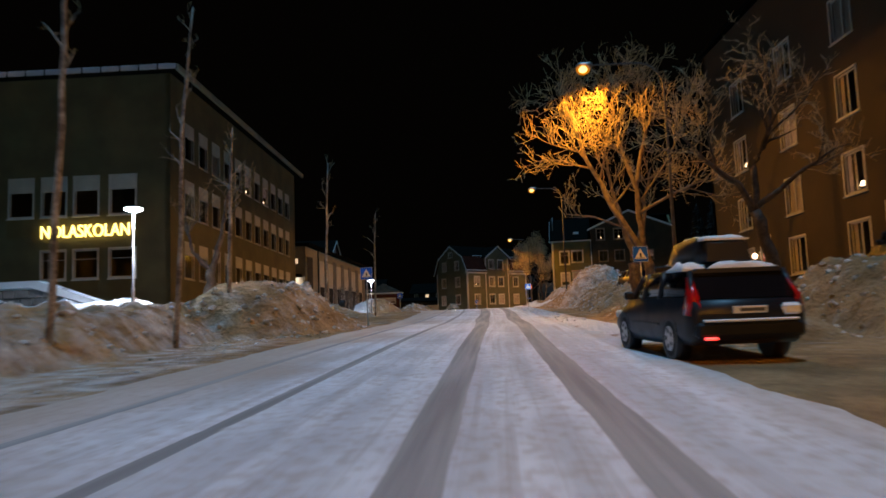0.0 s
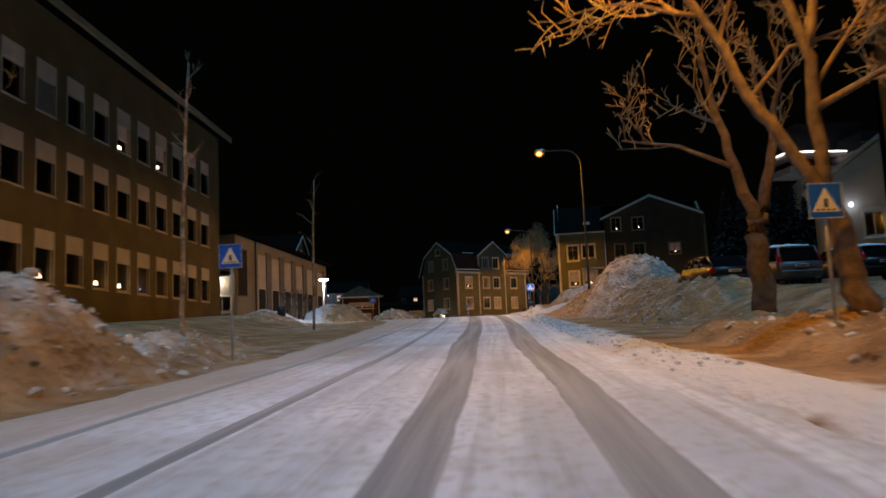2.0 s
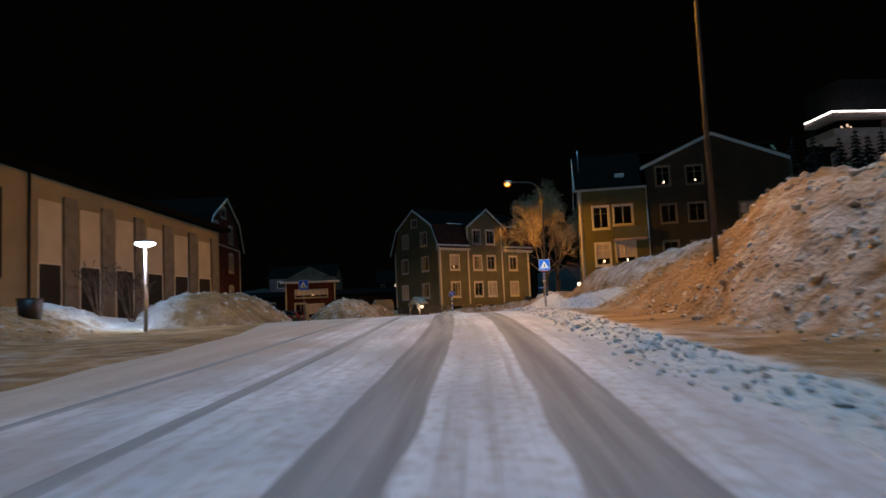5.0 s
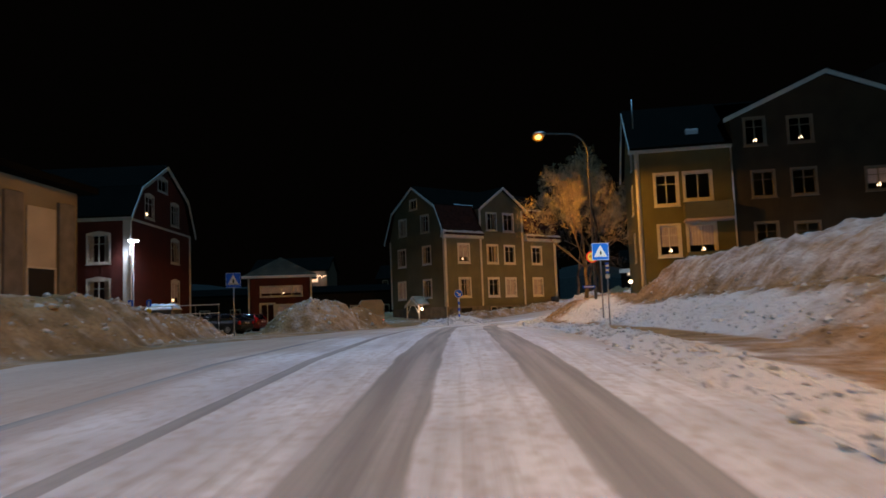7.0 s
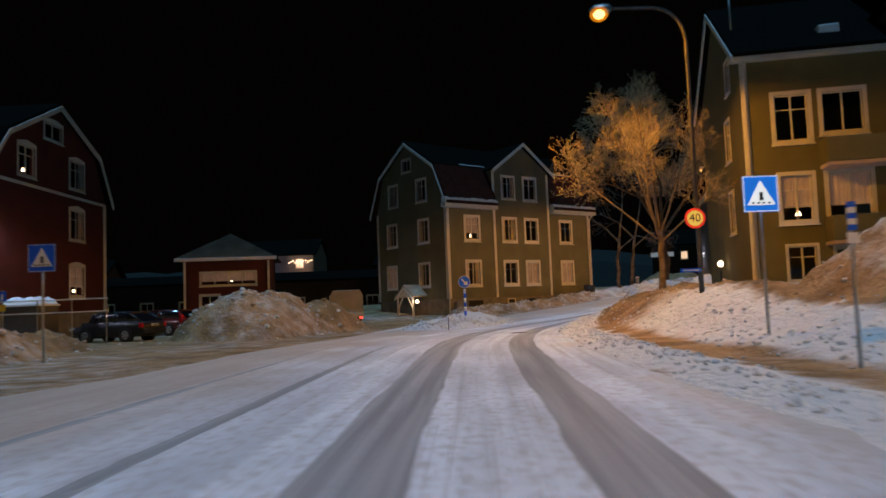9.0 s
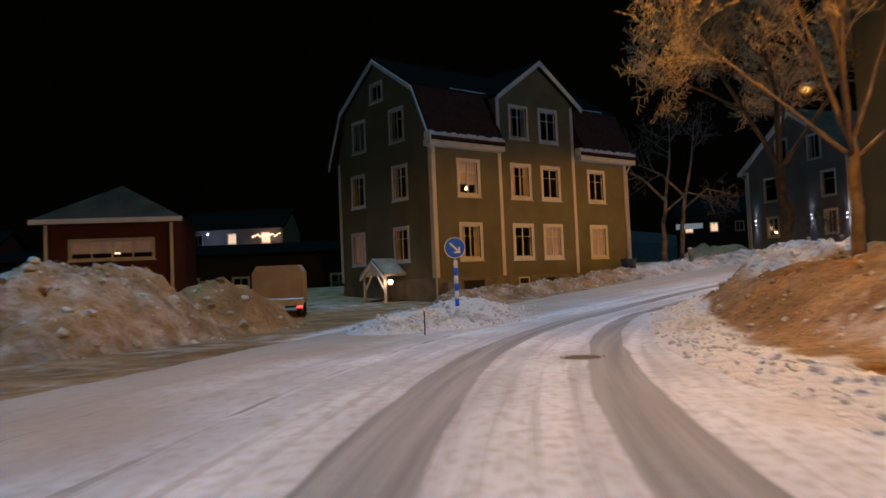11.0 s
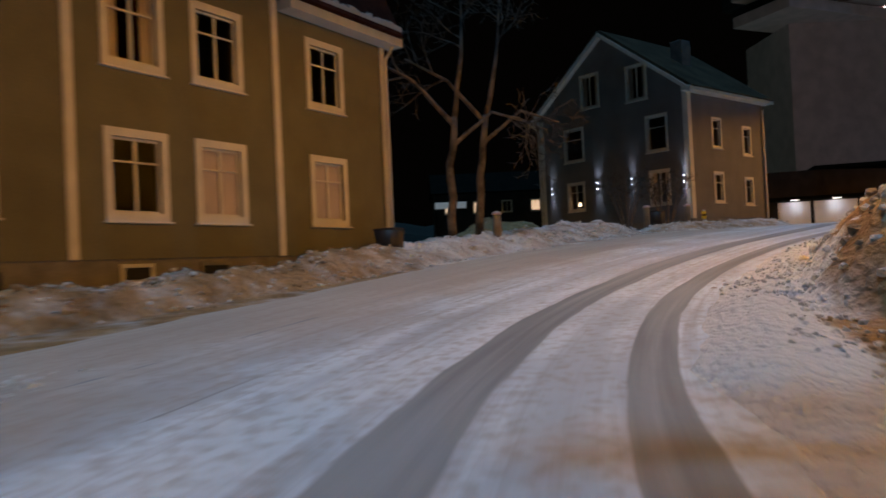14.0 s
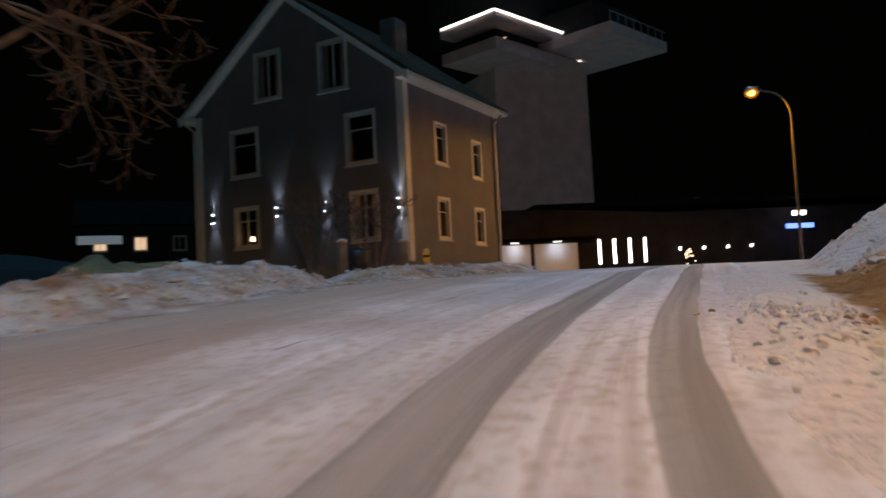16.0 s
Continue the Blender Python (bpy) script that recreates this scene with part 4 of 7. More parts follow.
def red_house():
    """Dark red house: gambrel gable towards the road."""
    W, L, EV, RG = 12.9, 11.0, 7.6, 12.5
    h = thing("red_house", "dark red wooden house with white trim and a gambrel roof", "house", pose(-18.2, 121.2, 4.4, 0, 0, 90))
    pl = 0.55
    prof = [(0, EV), (1.55, 9.9), (6.7, RG), (11.5, 10.3), (W, EV)]
    ar = {"top": "arch", "behind": "sides"}
    ws = [(2.9, 7.95, 1.6, 1.6, {**ar, "behind": "lamp"}), (8.3, 8.0, 1.7, 1.65, ar), (8.3, 4.9, 1.7, 1.75, ar), (8.3, 1.5, 1.7, 1.75, {**ar, "behind": "curtain_lamp"}), (5.5, 10.45, 1.9, 0.9, {"style": "double", "top": "arch"})]
    side(h, W, prof, pl, ws, M["red"], I4, "gable_wall")
    lw = [(L - 2.95, 4.35, 1.5, 1.95, ar), (L - 2.95, 1.3, 1.5, 1.75, ar), (L - 6.5, 4.35, 1.5, 1.95, ar), (L - 6.5, 1.3, 1.5, 1.75, ar)]
    side(h, L, [(0, EV), (L, EV)], pl, lw, M["red"], pose(0, L, 0, 0, 0, -90), "side_wall")
    side(h, L, [(0, EV), (L, EV)], pl, [], M["red"], pose(W, 0, 0, 0, 0, 90), "side_wall")
    side(h, W, [(W - x, z) for x, z in prof[::-1]], pl, [], M["red"], pose(W, L, 0, 0, 0, 180), "gable_wall")
    part("plinth", box(BM(), 0.05, W - 0.05, 0.05, L - 0.05, -1.2, pl + 0.01), M["plinth"], h)
    rp = [(-0.5, EV - 0.1), (1.5, 9.95), (6.7, RG), (11.55, 10.35), (W + 0.45, EV - 0.1)]
    for i in range(4):
        roof_slab(h, rp[i:i + 2], -0.35, L + 0.3, 0.15, M["dark_roof"], I4, "roof_slope")
    trim_line(h, rp, -0.42, -0.32, 0.28, M["white"], I4)
    board(h, 0, W, -0.05, 0.02, EV - 0.25, EV - 0.08, "white", I4, "string_course")
    board(h, -0.5, 0.0, -0.3, L, EV - 0.3, EV - 0.05, "white", I4, "eaves_board")
    for x in (-0.03, W - 0.3):
        board(h, x, x + 0.33, -0.055, 0.01, pl, EV - 0.25, "white", I4)
    board(h, -0.05, 0.01, -0.03, 0.45, pl, EV - 0.25, "white", I4)
    part("downpipe", tube(BM(), [(-0.25, -0.15, -0.4), (-0.25, -0.15, EV - 0.6), (-0.5, -0.3, EV - 0.2)], [0.07] * 3, 8), M["white"], h)
    return h


red_house()


def green_house():
    """Olive house with a long eave, balconies and a wide dark cross gable."""
    h = thing("corner_house", "olive-green rendered apartment house with white windows and balconies", "house", pose(16.45, 115.0, 4.3, 0, 0, -9.8))
    W, D, EV = 18.0, 10.5, 9.65
    wide = {"style": "double", "casing": 0.16}
    ws = [(1.2, 6.15, 1.25, 1.85, {"casing": 0.16}), (2.98, 6.4, 1.5, 1.6, wide), (1.25, 2.95, 1.15, 1.8, {"casing": 0.16, "behind": "curtain_lamp"}), (3.0, 2.95, 1.55, 1.8, {**wide, "behind": "curtain_lamp"}), (1.35, 0.6, 1.05, 1.35, {"casing": 0.1}), (3.1, 0.6, 1.3, 1.2, {"style": "double", "casing": 0.1}),
          (6.75, 9.55, 1.1, 1.6, {"behind": "lamp"}), (9.3, 9.55, 1.3, 1.5, {"behind": "lamp"}), (7.0, 6.3, 1.2, 1.5, {}), (9.3, 6.3, 1.3, 1.5, {}), (7.0, 3.0, 1.2, 1.6, {}), (9.3, 3.0, 1.3, 1.5, {}), (13.5, 6.3, 1.3, 1.3, {"behind": "curtain_lamp"})]
    side(h, 5.89, [(0, EV), (5.89, EV)], -0.6, ws[:6], M["olive"], I4)
    # This gable's wall and trim carry their shade in the colour.
    side(h, W - 5.9, [(0, 11.3), (5.6, 13.6), (11.3, 11.3), (W - 5.9, 11.0)], -0.6, [(x - 5.9, *r[:3], {**r[3], "trim": "drab"}) for x, *r in ws[6:]], M["gable_brown_shaded"], pose(5.9, 0, 0))
    side(h, D, [(0, EV), (D / 2, 13.4), (D, EV)], -0.6, [(6.6, 2.9, 1.0, 1.7, {}), (6.6, 6.1, 1.0, 1.7, {}), (7.4, 9.0, 0.9, 1.3, {})], M["olive"], pose(0, D, 0, 0, 0, -90), "end_wall")
    side(h, D, [(0, EV), (D / 2, 13.4), (D, EV)], -0.6, [], M["olive"], pose(W, 0, 0, 0, 0, 90), "end_wall")
    side(h, W, [(0, EV), (W, EV)], -0.6, [], M["olive"], pose(W, D, 0, 0, 0, 180), "back_wall")
    part("plinth", box(BM(), 0.05, W - 0.05, 0.05, D - 0.05, -2.0, 0.0), M["plinth"], h)
    rp = [(-0.45, EV - 0.05), (D / 2, 13.5), (D + 0.45, EV - 0.05)]
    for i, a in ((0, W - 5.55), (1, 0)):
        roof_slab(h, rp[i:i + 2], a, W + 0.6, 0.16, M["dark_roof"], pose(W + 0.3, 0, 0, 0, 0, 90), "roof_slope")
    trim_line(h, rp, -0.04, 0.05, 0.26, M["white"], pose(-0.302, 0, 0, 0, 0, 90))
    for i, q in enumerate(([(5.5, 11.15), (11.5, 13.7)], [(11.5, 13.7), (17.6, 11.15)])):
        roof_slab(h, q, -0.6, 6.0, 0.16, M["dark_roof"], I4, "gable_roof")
    trim_line(h, [(5.4, 11.15), (11.5, 13.75), (17.7, 11.15)], -0.66, -0.58, 0.28, M["white"], I4)
    part("cheek_wall", box(BM(), 5.89, 6.05, 0.3, 4.5, EV, 11.3), M["olive"], h)
    board(h, -0.4, 5.85, -0.45, 0.03, EV - 0.2, EV + 0.02, "white", I4, "eaves_board")
    part("downpipe", tube(BM(), [(0.12, -0.12, -0.4), (0.12, -0.12, EV - 0.5), (0.1, -0.35, EV - 0.15)], [0.06] * 3, 8), M["white"], h)
    part("downpipe", tube(BM(), [(5.8, -0.12, -0.4), (5.8, -0.12, EV - 0.2)], [0.05] * 2, 8), M["white"], h)
    board(h, -0.03, 0.25, -0.04, 0.01, -0.3, EV - 0.2, "white", I4)
    for zz in (2.05, 5.05):
        bal = part("balcony", box(BM(), 2.75, 5.6, -1.1, 0.0, zz - 0.15, zz, 0.02), M["concrete"], h)
        part("balcony_front", box(BM(), 2.75, 5.6, -1.12, -1.05, zz, zz + 0.95, 0.01), M["olive"], bal)
        for x in (2.75, 5.54):
            part("balcony_cheek", box(BM(), x, x + 0.06, -1.05, 0.0, zz, zz + 0.95), M["olive"], bal)
    part("roof_hatch", box(BM(), 3.3, 4.1, 0.8, 1.5, EV + 0.5, EV + 1.35, 0.03), M["snow_clean"], h, "roof window under snow")
    part("chimney", tube(BM(), [(0.2, 2.2, 11.0), (0.2, 2.2, 13.6)], [0.06, 0.05], 6), M["steel"], h)
    lamp = thing("entrance_lamp", "lit white globe lamp on a short post by the entrance", "lamp", pose(17.05, 120.4, 4.43))
    part("post", tube(BM(), [(0, 0, -0.8), (0, 0, 1.35)], [0.04, 0.04], 8), M["black"], lamp)
    bm = BM()
    bmesh.ops.create_uvsphere(bm, u_segments=12, v_segments=8, radius=0.14)
    part("globe", bm, M["lamp_warm"], lamp, "", pose(0, 0, 1.47))
    return h


green_house()


def school():
    """Long three-storey brick school with a lit name on its end wall."""
    L, D, EV = 30.85, 14.0, 14.3
    h = thing("school", "long brown brick school with three rows of windows", "school", pose(-15.9, 44.3, 2.8, 0, 0, 87.6))
    ws = []
    rows = (2.15, 6.0, 9.6)
    n = 11
    lit = {(2, 2): "curtain", (2, 5): "curtain_lamp", (0, 4): "lamp", (0, 5): "lamp", (2, 7): "curtain_lamp", (0, 2): "lamp"}
    for r, zz in enumerate(rows):
        for i in range(n):
            x = 2.2 + i * 2.48
            ws.append((x, zz, 1.45, 2.2, {"style": "single", "casing": 0.06, "trim": "pale", "behind": lit.get((r, i), "")}))
    side(h, L, [(0, EV), (L, EV)], -1.5, ws, M["brick"], I4)
    for r, zz in enumerate(rows):
        for i in range(n):
            x = 2.2 + i * 2.48
            part("blind_panel", box(BM(), x - 0.03, x + 1.48, -0.02, 0.12, zz + 1.45, zz + 2.22, 0.01), M["pale"], h)
    ws = [(D - 5.75, 2.2, 1.4, 1.65), (D - 3.6, 2.2, 1.5, 1.65), (D - 7.7, 2.2, 1.4, 1.65), (D - 5.75, 5.95, 1.4, 2.25), (D - 3.6, 5.95, 1.5, 2.25), (D - 7.7, 5.95, 1.4, 2.25), (D - 9.7, 5.95, 1.4, 2.25)]
    side(h, D, [(0, EV), (D, EV)], -1.5, [(*w, {"style": "single", "casing": 0.1, "trim": "pale"}) for w in ws], M["brick"], pose(0, D, 0, 0, 0, -90), "end_wall")
    for w in ws[3:]:
        part("blind_panel", box(BM(), w[0] - 0.03, w[0] + w[2] + 0.03, -0.02, 0.12, w[1] + 1.45, w[1] + w[3] + 0.02, 0.01), M["pale"], h, m=pose(0, D, 0, 0, 0, -90))
    side(h, D, [(0, EV), (D, EV)], -1.5, [], M["brick"], pose(L, 0, 0, 0, 0, 90), "end_wall")
    side(h, L, [(0, EV), (L, EV)], -1.5, [], M["brick"], pose(L, D, 0, 0, 0, 180), "back_wall")
    part("roof", box(BM(), -0.7, L + 0.7, -0.7, D + 0.7, EV, EV + 0.28, 0.03), M["dark_roof"], h)
    bm = BM()
    for i in range(13):
        box(bm, -0.74, -0.55, i * 1.14 - 0.6, i * 1.14 + 0.45, EV + 0.02, EV + 0.34, 0.03)
    part("roof_edge", bm, M["concrete"], h, "pale sheet plates on the roof edge")
    bm = BM()
    for i in range(27):
        box(bm, i * 1.2 - 0.7, i * 1.2 + 0.46, -0.76, -0.6, EV - 0.1, EV + 0.3, 0.03)
    part("roof_edge", bm, M["render"], h, "grey sheet plates along the eaves")
    # lit name of the school
    cu = bpy.data.curves.new("school_name", "FONT")
    cu.body, cu.size, cu.extrude, cu.align_x = "NOLASKOLAN", 1.0, 0.05, "LEFT"
    tmp = new("school_name_text", cu)
    dg = bpy.context.evaluated_depsgraph_get()
    me = bpy.data.meshes.new_from_object(tmp.evaluated_get(dg))
    bpy.data.objects.remove(tmp)
    me.materials.clear()
    me.materials.append(M["letters"])
    xs = [v.co.x for v in me.vertices]
    k = 5.3 / (max(xs) - min(xs))
    sg = new("name_sign", me)
    sg.matrix_world = h.matrix_basis @ pose(0, D, 0, 0, 0, -90) @ pose(D - 7.75, -0.14, 4.62, 90, 0, 0) @ Matrix.Diagonal((k, 1.05, 1, 1))
    tagged(sg, "glowing yellow neon letters on a brick school wall", "sign")
    return h


school()


def gym():
    """Low hall beside the school with tall pale panels between dark piers."""
    L, D, EV = 20.5, 12.0, 6.6
    h = thing("school_hall", "low plastered school hall with tall pale panels and dark windows", "hall", pose(-13.9, 76.6, 3.2, 0, 0, 79.3))
    side(h, L, [(0, EV + 0.4), (L, EV - 0.5)], -1.0, [], M["render"], I4)
    side(h, D, [(0, EV - 0.5), (D, EV - 0.5)], -1.0, [], M["render"], pose(L, 0, 0, 0, 0, 90), "end_wall")
    side(h, D, [(0, EV + 0.4), (D, EV + 0.4)], -1.0, [(D - 1.8, 1.2, 1.4, 1.1, {"style": "double"})], M["render"], pose(0, D, 0, 0, 0, -90), "end_wall")
    side(h, L, [(0, EV - 0.5), (L, EV + 0.4)], -1.0, [], M["render"], pose(L, D, 0, 0, 0, 180), "back_wall")
    bm = prism(BM(), [(-0.5, EV + 0.4), (L + 0.5, EV - 0.5), (L + 0.5, EV - 0.25), (-0.5, EV + 0.65)], -0.6, D + 0.5)
    part("roof", bm, M["dark_roof"], h)
    for i in range(6):
        x = 4.0 + i * 2.75
        top = EV - 0.5 - i * 0.1
        part("panel", box(BM(), x, x + 1.5, -0.05, 0.01, 3.1, top - 0.3, 0.01), M["pale"], h)
        w = part("hall_window", frame_mesh(BM(), 1.4, 2.45, 0.07, -0.06, 0.0), M["white"], h, m=pose(x + 0.05, 0, 0.6))
        part("pane", box(BM(), 0, 1.4, -0.03, -0.02, 0, 2.45), M["dark"], w)
        part("pier", box(BM(), x + 1.6, x + 2.5, -0.12, 0.01, -0.8, top, 0.02), M["plinth"], h)
    # tall dark window by the corner, and the entrance with its canopy and lamp
    tw = part("tall_window", frame_mesh(BM(), 1.35, 3.5, 0.06, -0.06, 0.0), M["black"], h, m=pose(0.55, 0, 2.4))
    part("pane", box(BM(), 0.02, 1.33, -0.03, -0.02, 0.02, 3.48), M["dark"], tw)
    part("canopy", box(BM(), -0.9, -0.01, 0.35, 4.5, 3.85, 4.15, 0.02), M["dark_roof"], h)
    part("lit_window", box(BM(), -0.05, -0.005, 0.8, 2.1, 5.25, 5.75, 0.01), M["lamp_room"], h, "narrow lit window")
    part("entrance_lamp", tube(BM(), [(-0.4, 1.25, 3.62), (-0.4, 1.25, 3.66), (-0.4, 1.25, 3.78), (-0.4, 1.25, 3.84)], [0.08, 0.22, 0.24, 0.1], 16), M["lamp_globe"], h, "round white lamp")
    lt = bpy.data.lights.new("entrance_light", "POINT")
    lt.energy, lt.color, lt.shadow_soft_size = 70, (1.0, 0.9, 0.8), 0.15
    new("entrance_light", lt).matrix_world = h.matrix_basis @ pose(-0.45, 1.25, 3.4)
    part("downpipe", tube(BM(), [(3.4, -0.12, -0.5), (3.4, -0.12, EV + 0.2)], [0.06] * 2, 8), M["black"], h)
    return h


gym()


def barn():
    """Small red pavilion with a hipped snowy roof."""
    h = thing("pavilion", "small dark red wooden pavilion with a snowy hipped roof", "house", pose(-13.4, 135.0, 3.5, 0, 0, 10))
    W, D, EV = 5.6, 6.5, 4.7
    side(h, W, [(0, EV), (W, EV)], -0.5, [(1.1, 2.9, 3.6, 0.85, {"style": "wide", "casing": 0.08, "behind": "curtain_lamp"}), (1.1, 0.1, 1.15, 2.1, {"style": "double"}), (2.5, 0.55, 1.7, 1.5, {"style": "double", "behind": "curtain_lamp"})], M["red"], I4)
    side(h, D, [(0, EV), (D, EV)], -0.5, [], M["red"], pose(W, 0, 0, 0, 0, 90), "side_wall")
    side(h, D, [(0, EV), (D, EV)], -0.5, [], M["red"], pose(0, D, 0, 0, 0, -90), "side_wall")
    side(h, W, [(0, EV), (W, EV)], -0.5, [], M["red"], pose(W, D, 0, 0, 0, 180), "back_wall")
    bm = BM()
    a = [bm.verts.new(p) for p in ((-0.5, -0.5, EV), (W + 0.5, -0.5, EV), (W + 0.5, D + 0.5, EV), (-0.5, D + 0.5, EV), (W / 2, 2.6, EV + 1.9), (W / 2, D - 2.6, EV + 1.9))]
    for f in ((0, 1, 4), (1, 2, 5, 4), (2, 3, 5), (3, 0, 4, 5), (3, 2, 1, 0)):
        bm.faces.new([a[i] for i in f])
    part("roof", bm, M["frosted_roof"], h, "thinly snow-covered hipped roof")
    board(h, -0.5, W + 0.5, -0.52, -0.44, EV - 0.2, EV + 0.02, "white", I4, "eaves_board")
    for x in (0, W - 0.15):
        board(h, x, x + 0.15, -0.04, 0.01, -0.3, EV - 0.2, "white", I4)
    return h


barn()


# ---- street lamps ----
def spread(lt, arm):
    """The throw of a road lantern: weak straight down, strongest at about seventy degrees from the plumb line,
    far along the road, less across it, least behind the post. arm: the way in which the arm reaches out."""
    lt.use_nodes = True
    nt = lt.node_tree
    em = nt.nodes["Emission"]
    co, sp, ab, cr = (nt.nodes.new("ShaderNode" + k) for k in ("TexCoord", "SeparateXYZ", "Math", "ValToRGB"))
    ab.operation = "ABSOLUTE"
    stops = ((0.0, 0.6), (0.15, 0.9), (0.38, 0.9), (0.62, 0.65), (1.0, 0.45))
    cr.color_ramp.elements[0].position, cr.color_ramp.elements[1].position = stops[0][0], stops[-1][0]
    for p, v in stops[1:-1]:
        cr.color_ramp.elements.new(p)
    for e, (p, v) in zip(cr.color_ramp.elements, stops):
        e.color = (v, v, v, 1)
    nt.links.new(co.outputs["Normal"], sp.inputs[0])
    nt.links.new(sp.outputs["Z"], ab.inputs[0])
    nt.links.new(ab.outputs[0], cr.inputs["Fac"])
    dp, hf, ar, mu = (nt.nodes.new("ShaderNode" + k) for k in ("VectorMath", "MapRange", "ValToRGB", "Math"))
    dp.operation, mu.operation = "DOT_PRODUCT", "MULTIPLY"
    dp.inputs[1].default_value = arm
    hf.inputs[1].default_value, hf.inputs[2].default_value = -1.0, 1.0
    ar.color_ramp.elements[0].color = (0.22, 0.22, 0.22, 1)
    ar.color_ramp.elements[1].color = (0.5, 0.5, 0.5, 1)
    ar.color_ramp.elements.new(0.5).color = (1, 1, 1, 1)
    nt.links.new(co.outputs["Normal"], dp.inputs[0])
    nt.links.new(dp.outputs["Value"], hf.inputs[0])
    nt.links.new(hf.outputs[0], ar.inputs["Fac"])
    nt.links.new(cr.outputs["Color"], mu.inputs[0])
    nt.links.new(ar.outputs["Color"], mu.inputs[1])
    nt.links.new(mu.outputs[0], em.inputs["Strength"])


def street_lamp(x, y, bowl, reach_to, power=5000):
    """A galvanised post with a curved arm and a sodium lamp that throws its light along the road; bowl: height of the lamp's bowl."""
    z = land(x, y)
    head = bowl - z
    t = thing("street_lamp", "tall galvanised street lamp with a lit orange sodium head", "street lamp", pose(x, y, z), "sodium lamps along the road")
    dx, dy = reach_to[0] - x, reach_to[1] - y
    n = math.hypot(dx, dy)
    pts = [(0, 0, -0.3), (0, 0, head * 0.55), (0, 0, head - 1.2)]
    rad = [0.08, 0.065, 0.05]
    for k in range(1, 8):
        a = k / 7 * math.pi / 2
        pts.append((dx / n * 1.1 * (1 - math.cos(a)), dy / n * 1.1 * (1 - math.cos(a)), head - 1.2 + 1.22 * math.sin(a)))
        rad.append(0.042)
    pts.append((dx / n * (n - 0.35), dy / n * (n - 0.35), head + 0.12))
    rad.append(0.036)
    part("post", tube(BM(), pts, rad, 10), M["lamp_post"], t)
    d = Vector((dx, dy, 0)).normalized()
    c = Vector((dx, dy, head + 0.12))
    hd = tube(BM(), [c - d * 0.42, c - d * 0.3, c + d * 0.15, c + d * 0.3], [0.06, 0.15, 0.16, 0.05], 10)
    part("head", hd, M["steel"], t)
    bm = BM()
    bmesh.ops.create_uvsphere(bm, u_segments=14, v_segments=8, radius=0.30)
    part("bowl", bm, M["lamp_sodium"], t, "glowing orange bowl", pose(dx, dy, head - 0.02) @ Matrix.Diagonal((1, 1, 0.8, 1)))
    bm = BM()
    bmesh.ops.create_uvsphere(bm, u_segments=14, v_segments=8, radius=0.19)
    part("burner", bm, M["lamp_burner"], t, "bright yellow burner inside the bowl", pose(dx, dy, head - 0.02) @ Matrix.Diagonal((1, 1, 0.8, 1)))
    eye = (x + dx, y + dy, z + head - 0.30)
    lt = bpy.data.lights.new("sodium_light", "SPOT")
    lt.energy, lt.color, lt.shadow_soft_size, lt.spot_size, lt.spot_blend = power, SODIUM, 0.15, radians(178), 0.15
    spread(lt, d)
    new("sodium_light", lt).matrix_world = look(eye, (eye[0], eye[1] + 0.01, 0))
    return t


street_lamp(7.4, -8.0, 10.4, (4.8, -7.4), 7000)
street_lamp(9.45, 31.0, 12.02, (6.25, 31.6), 6600)
street_lamp(11.0, 68.9, 13.75, (8.4, 69.7), 7800)
street_lamp(12.2, 108.2, 13.65, (9.6, 108.6), 7800)
street_lamp(23.6, 134.0, 12.85, (21.6, 135.8), 5200)
street_lamp(52.75, 152.55, 13.5, (51.3, 153.6), 8200)


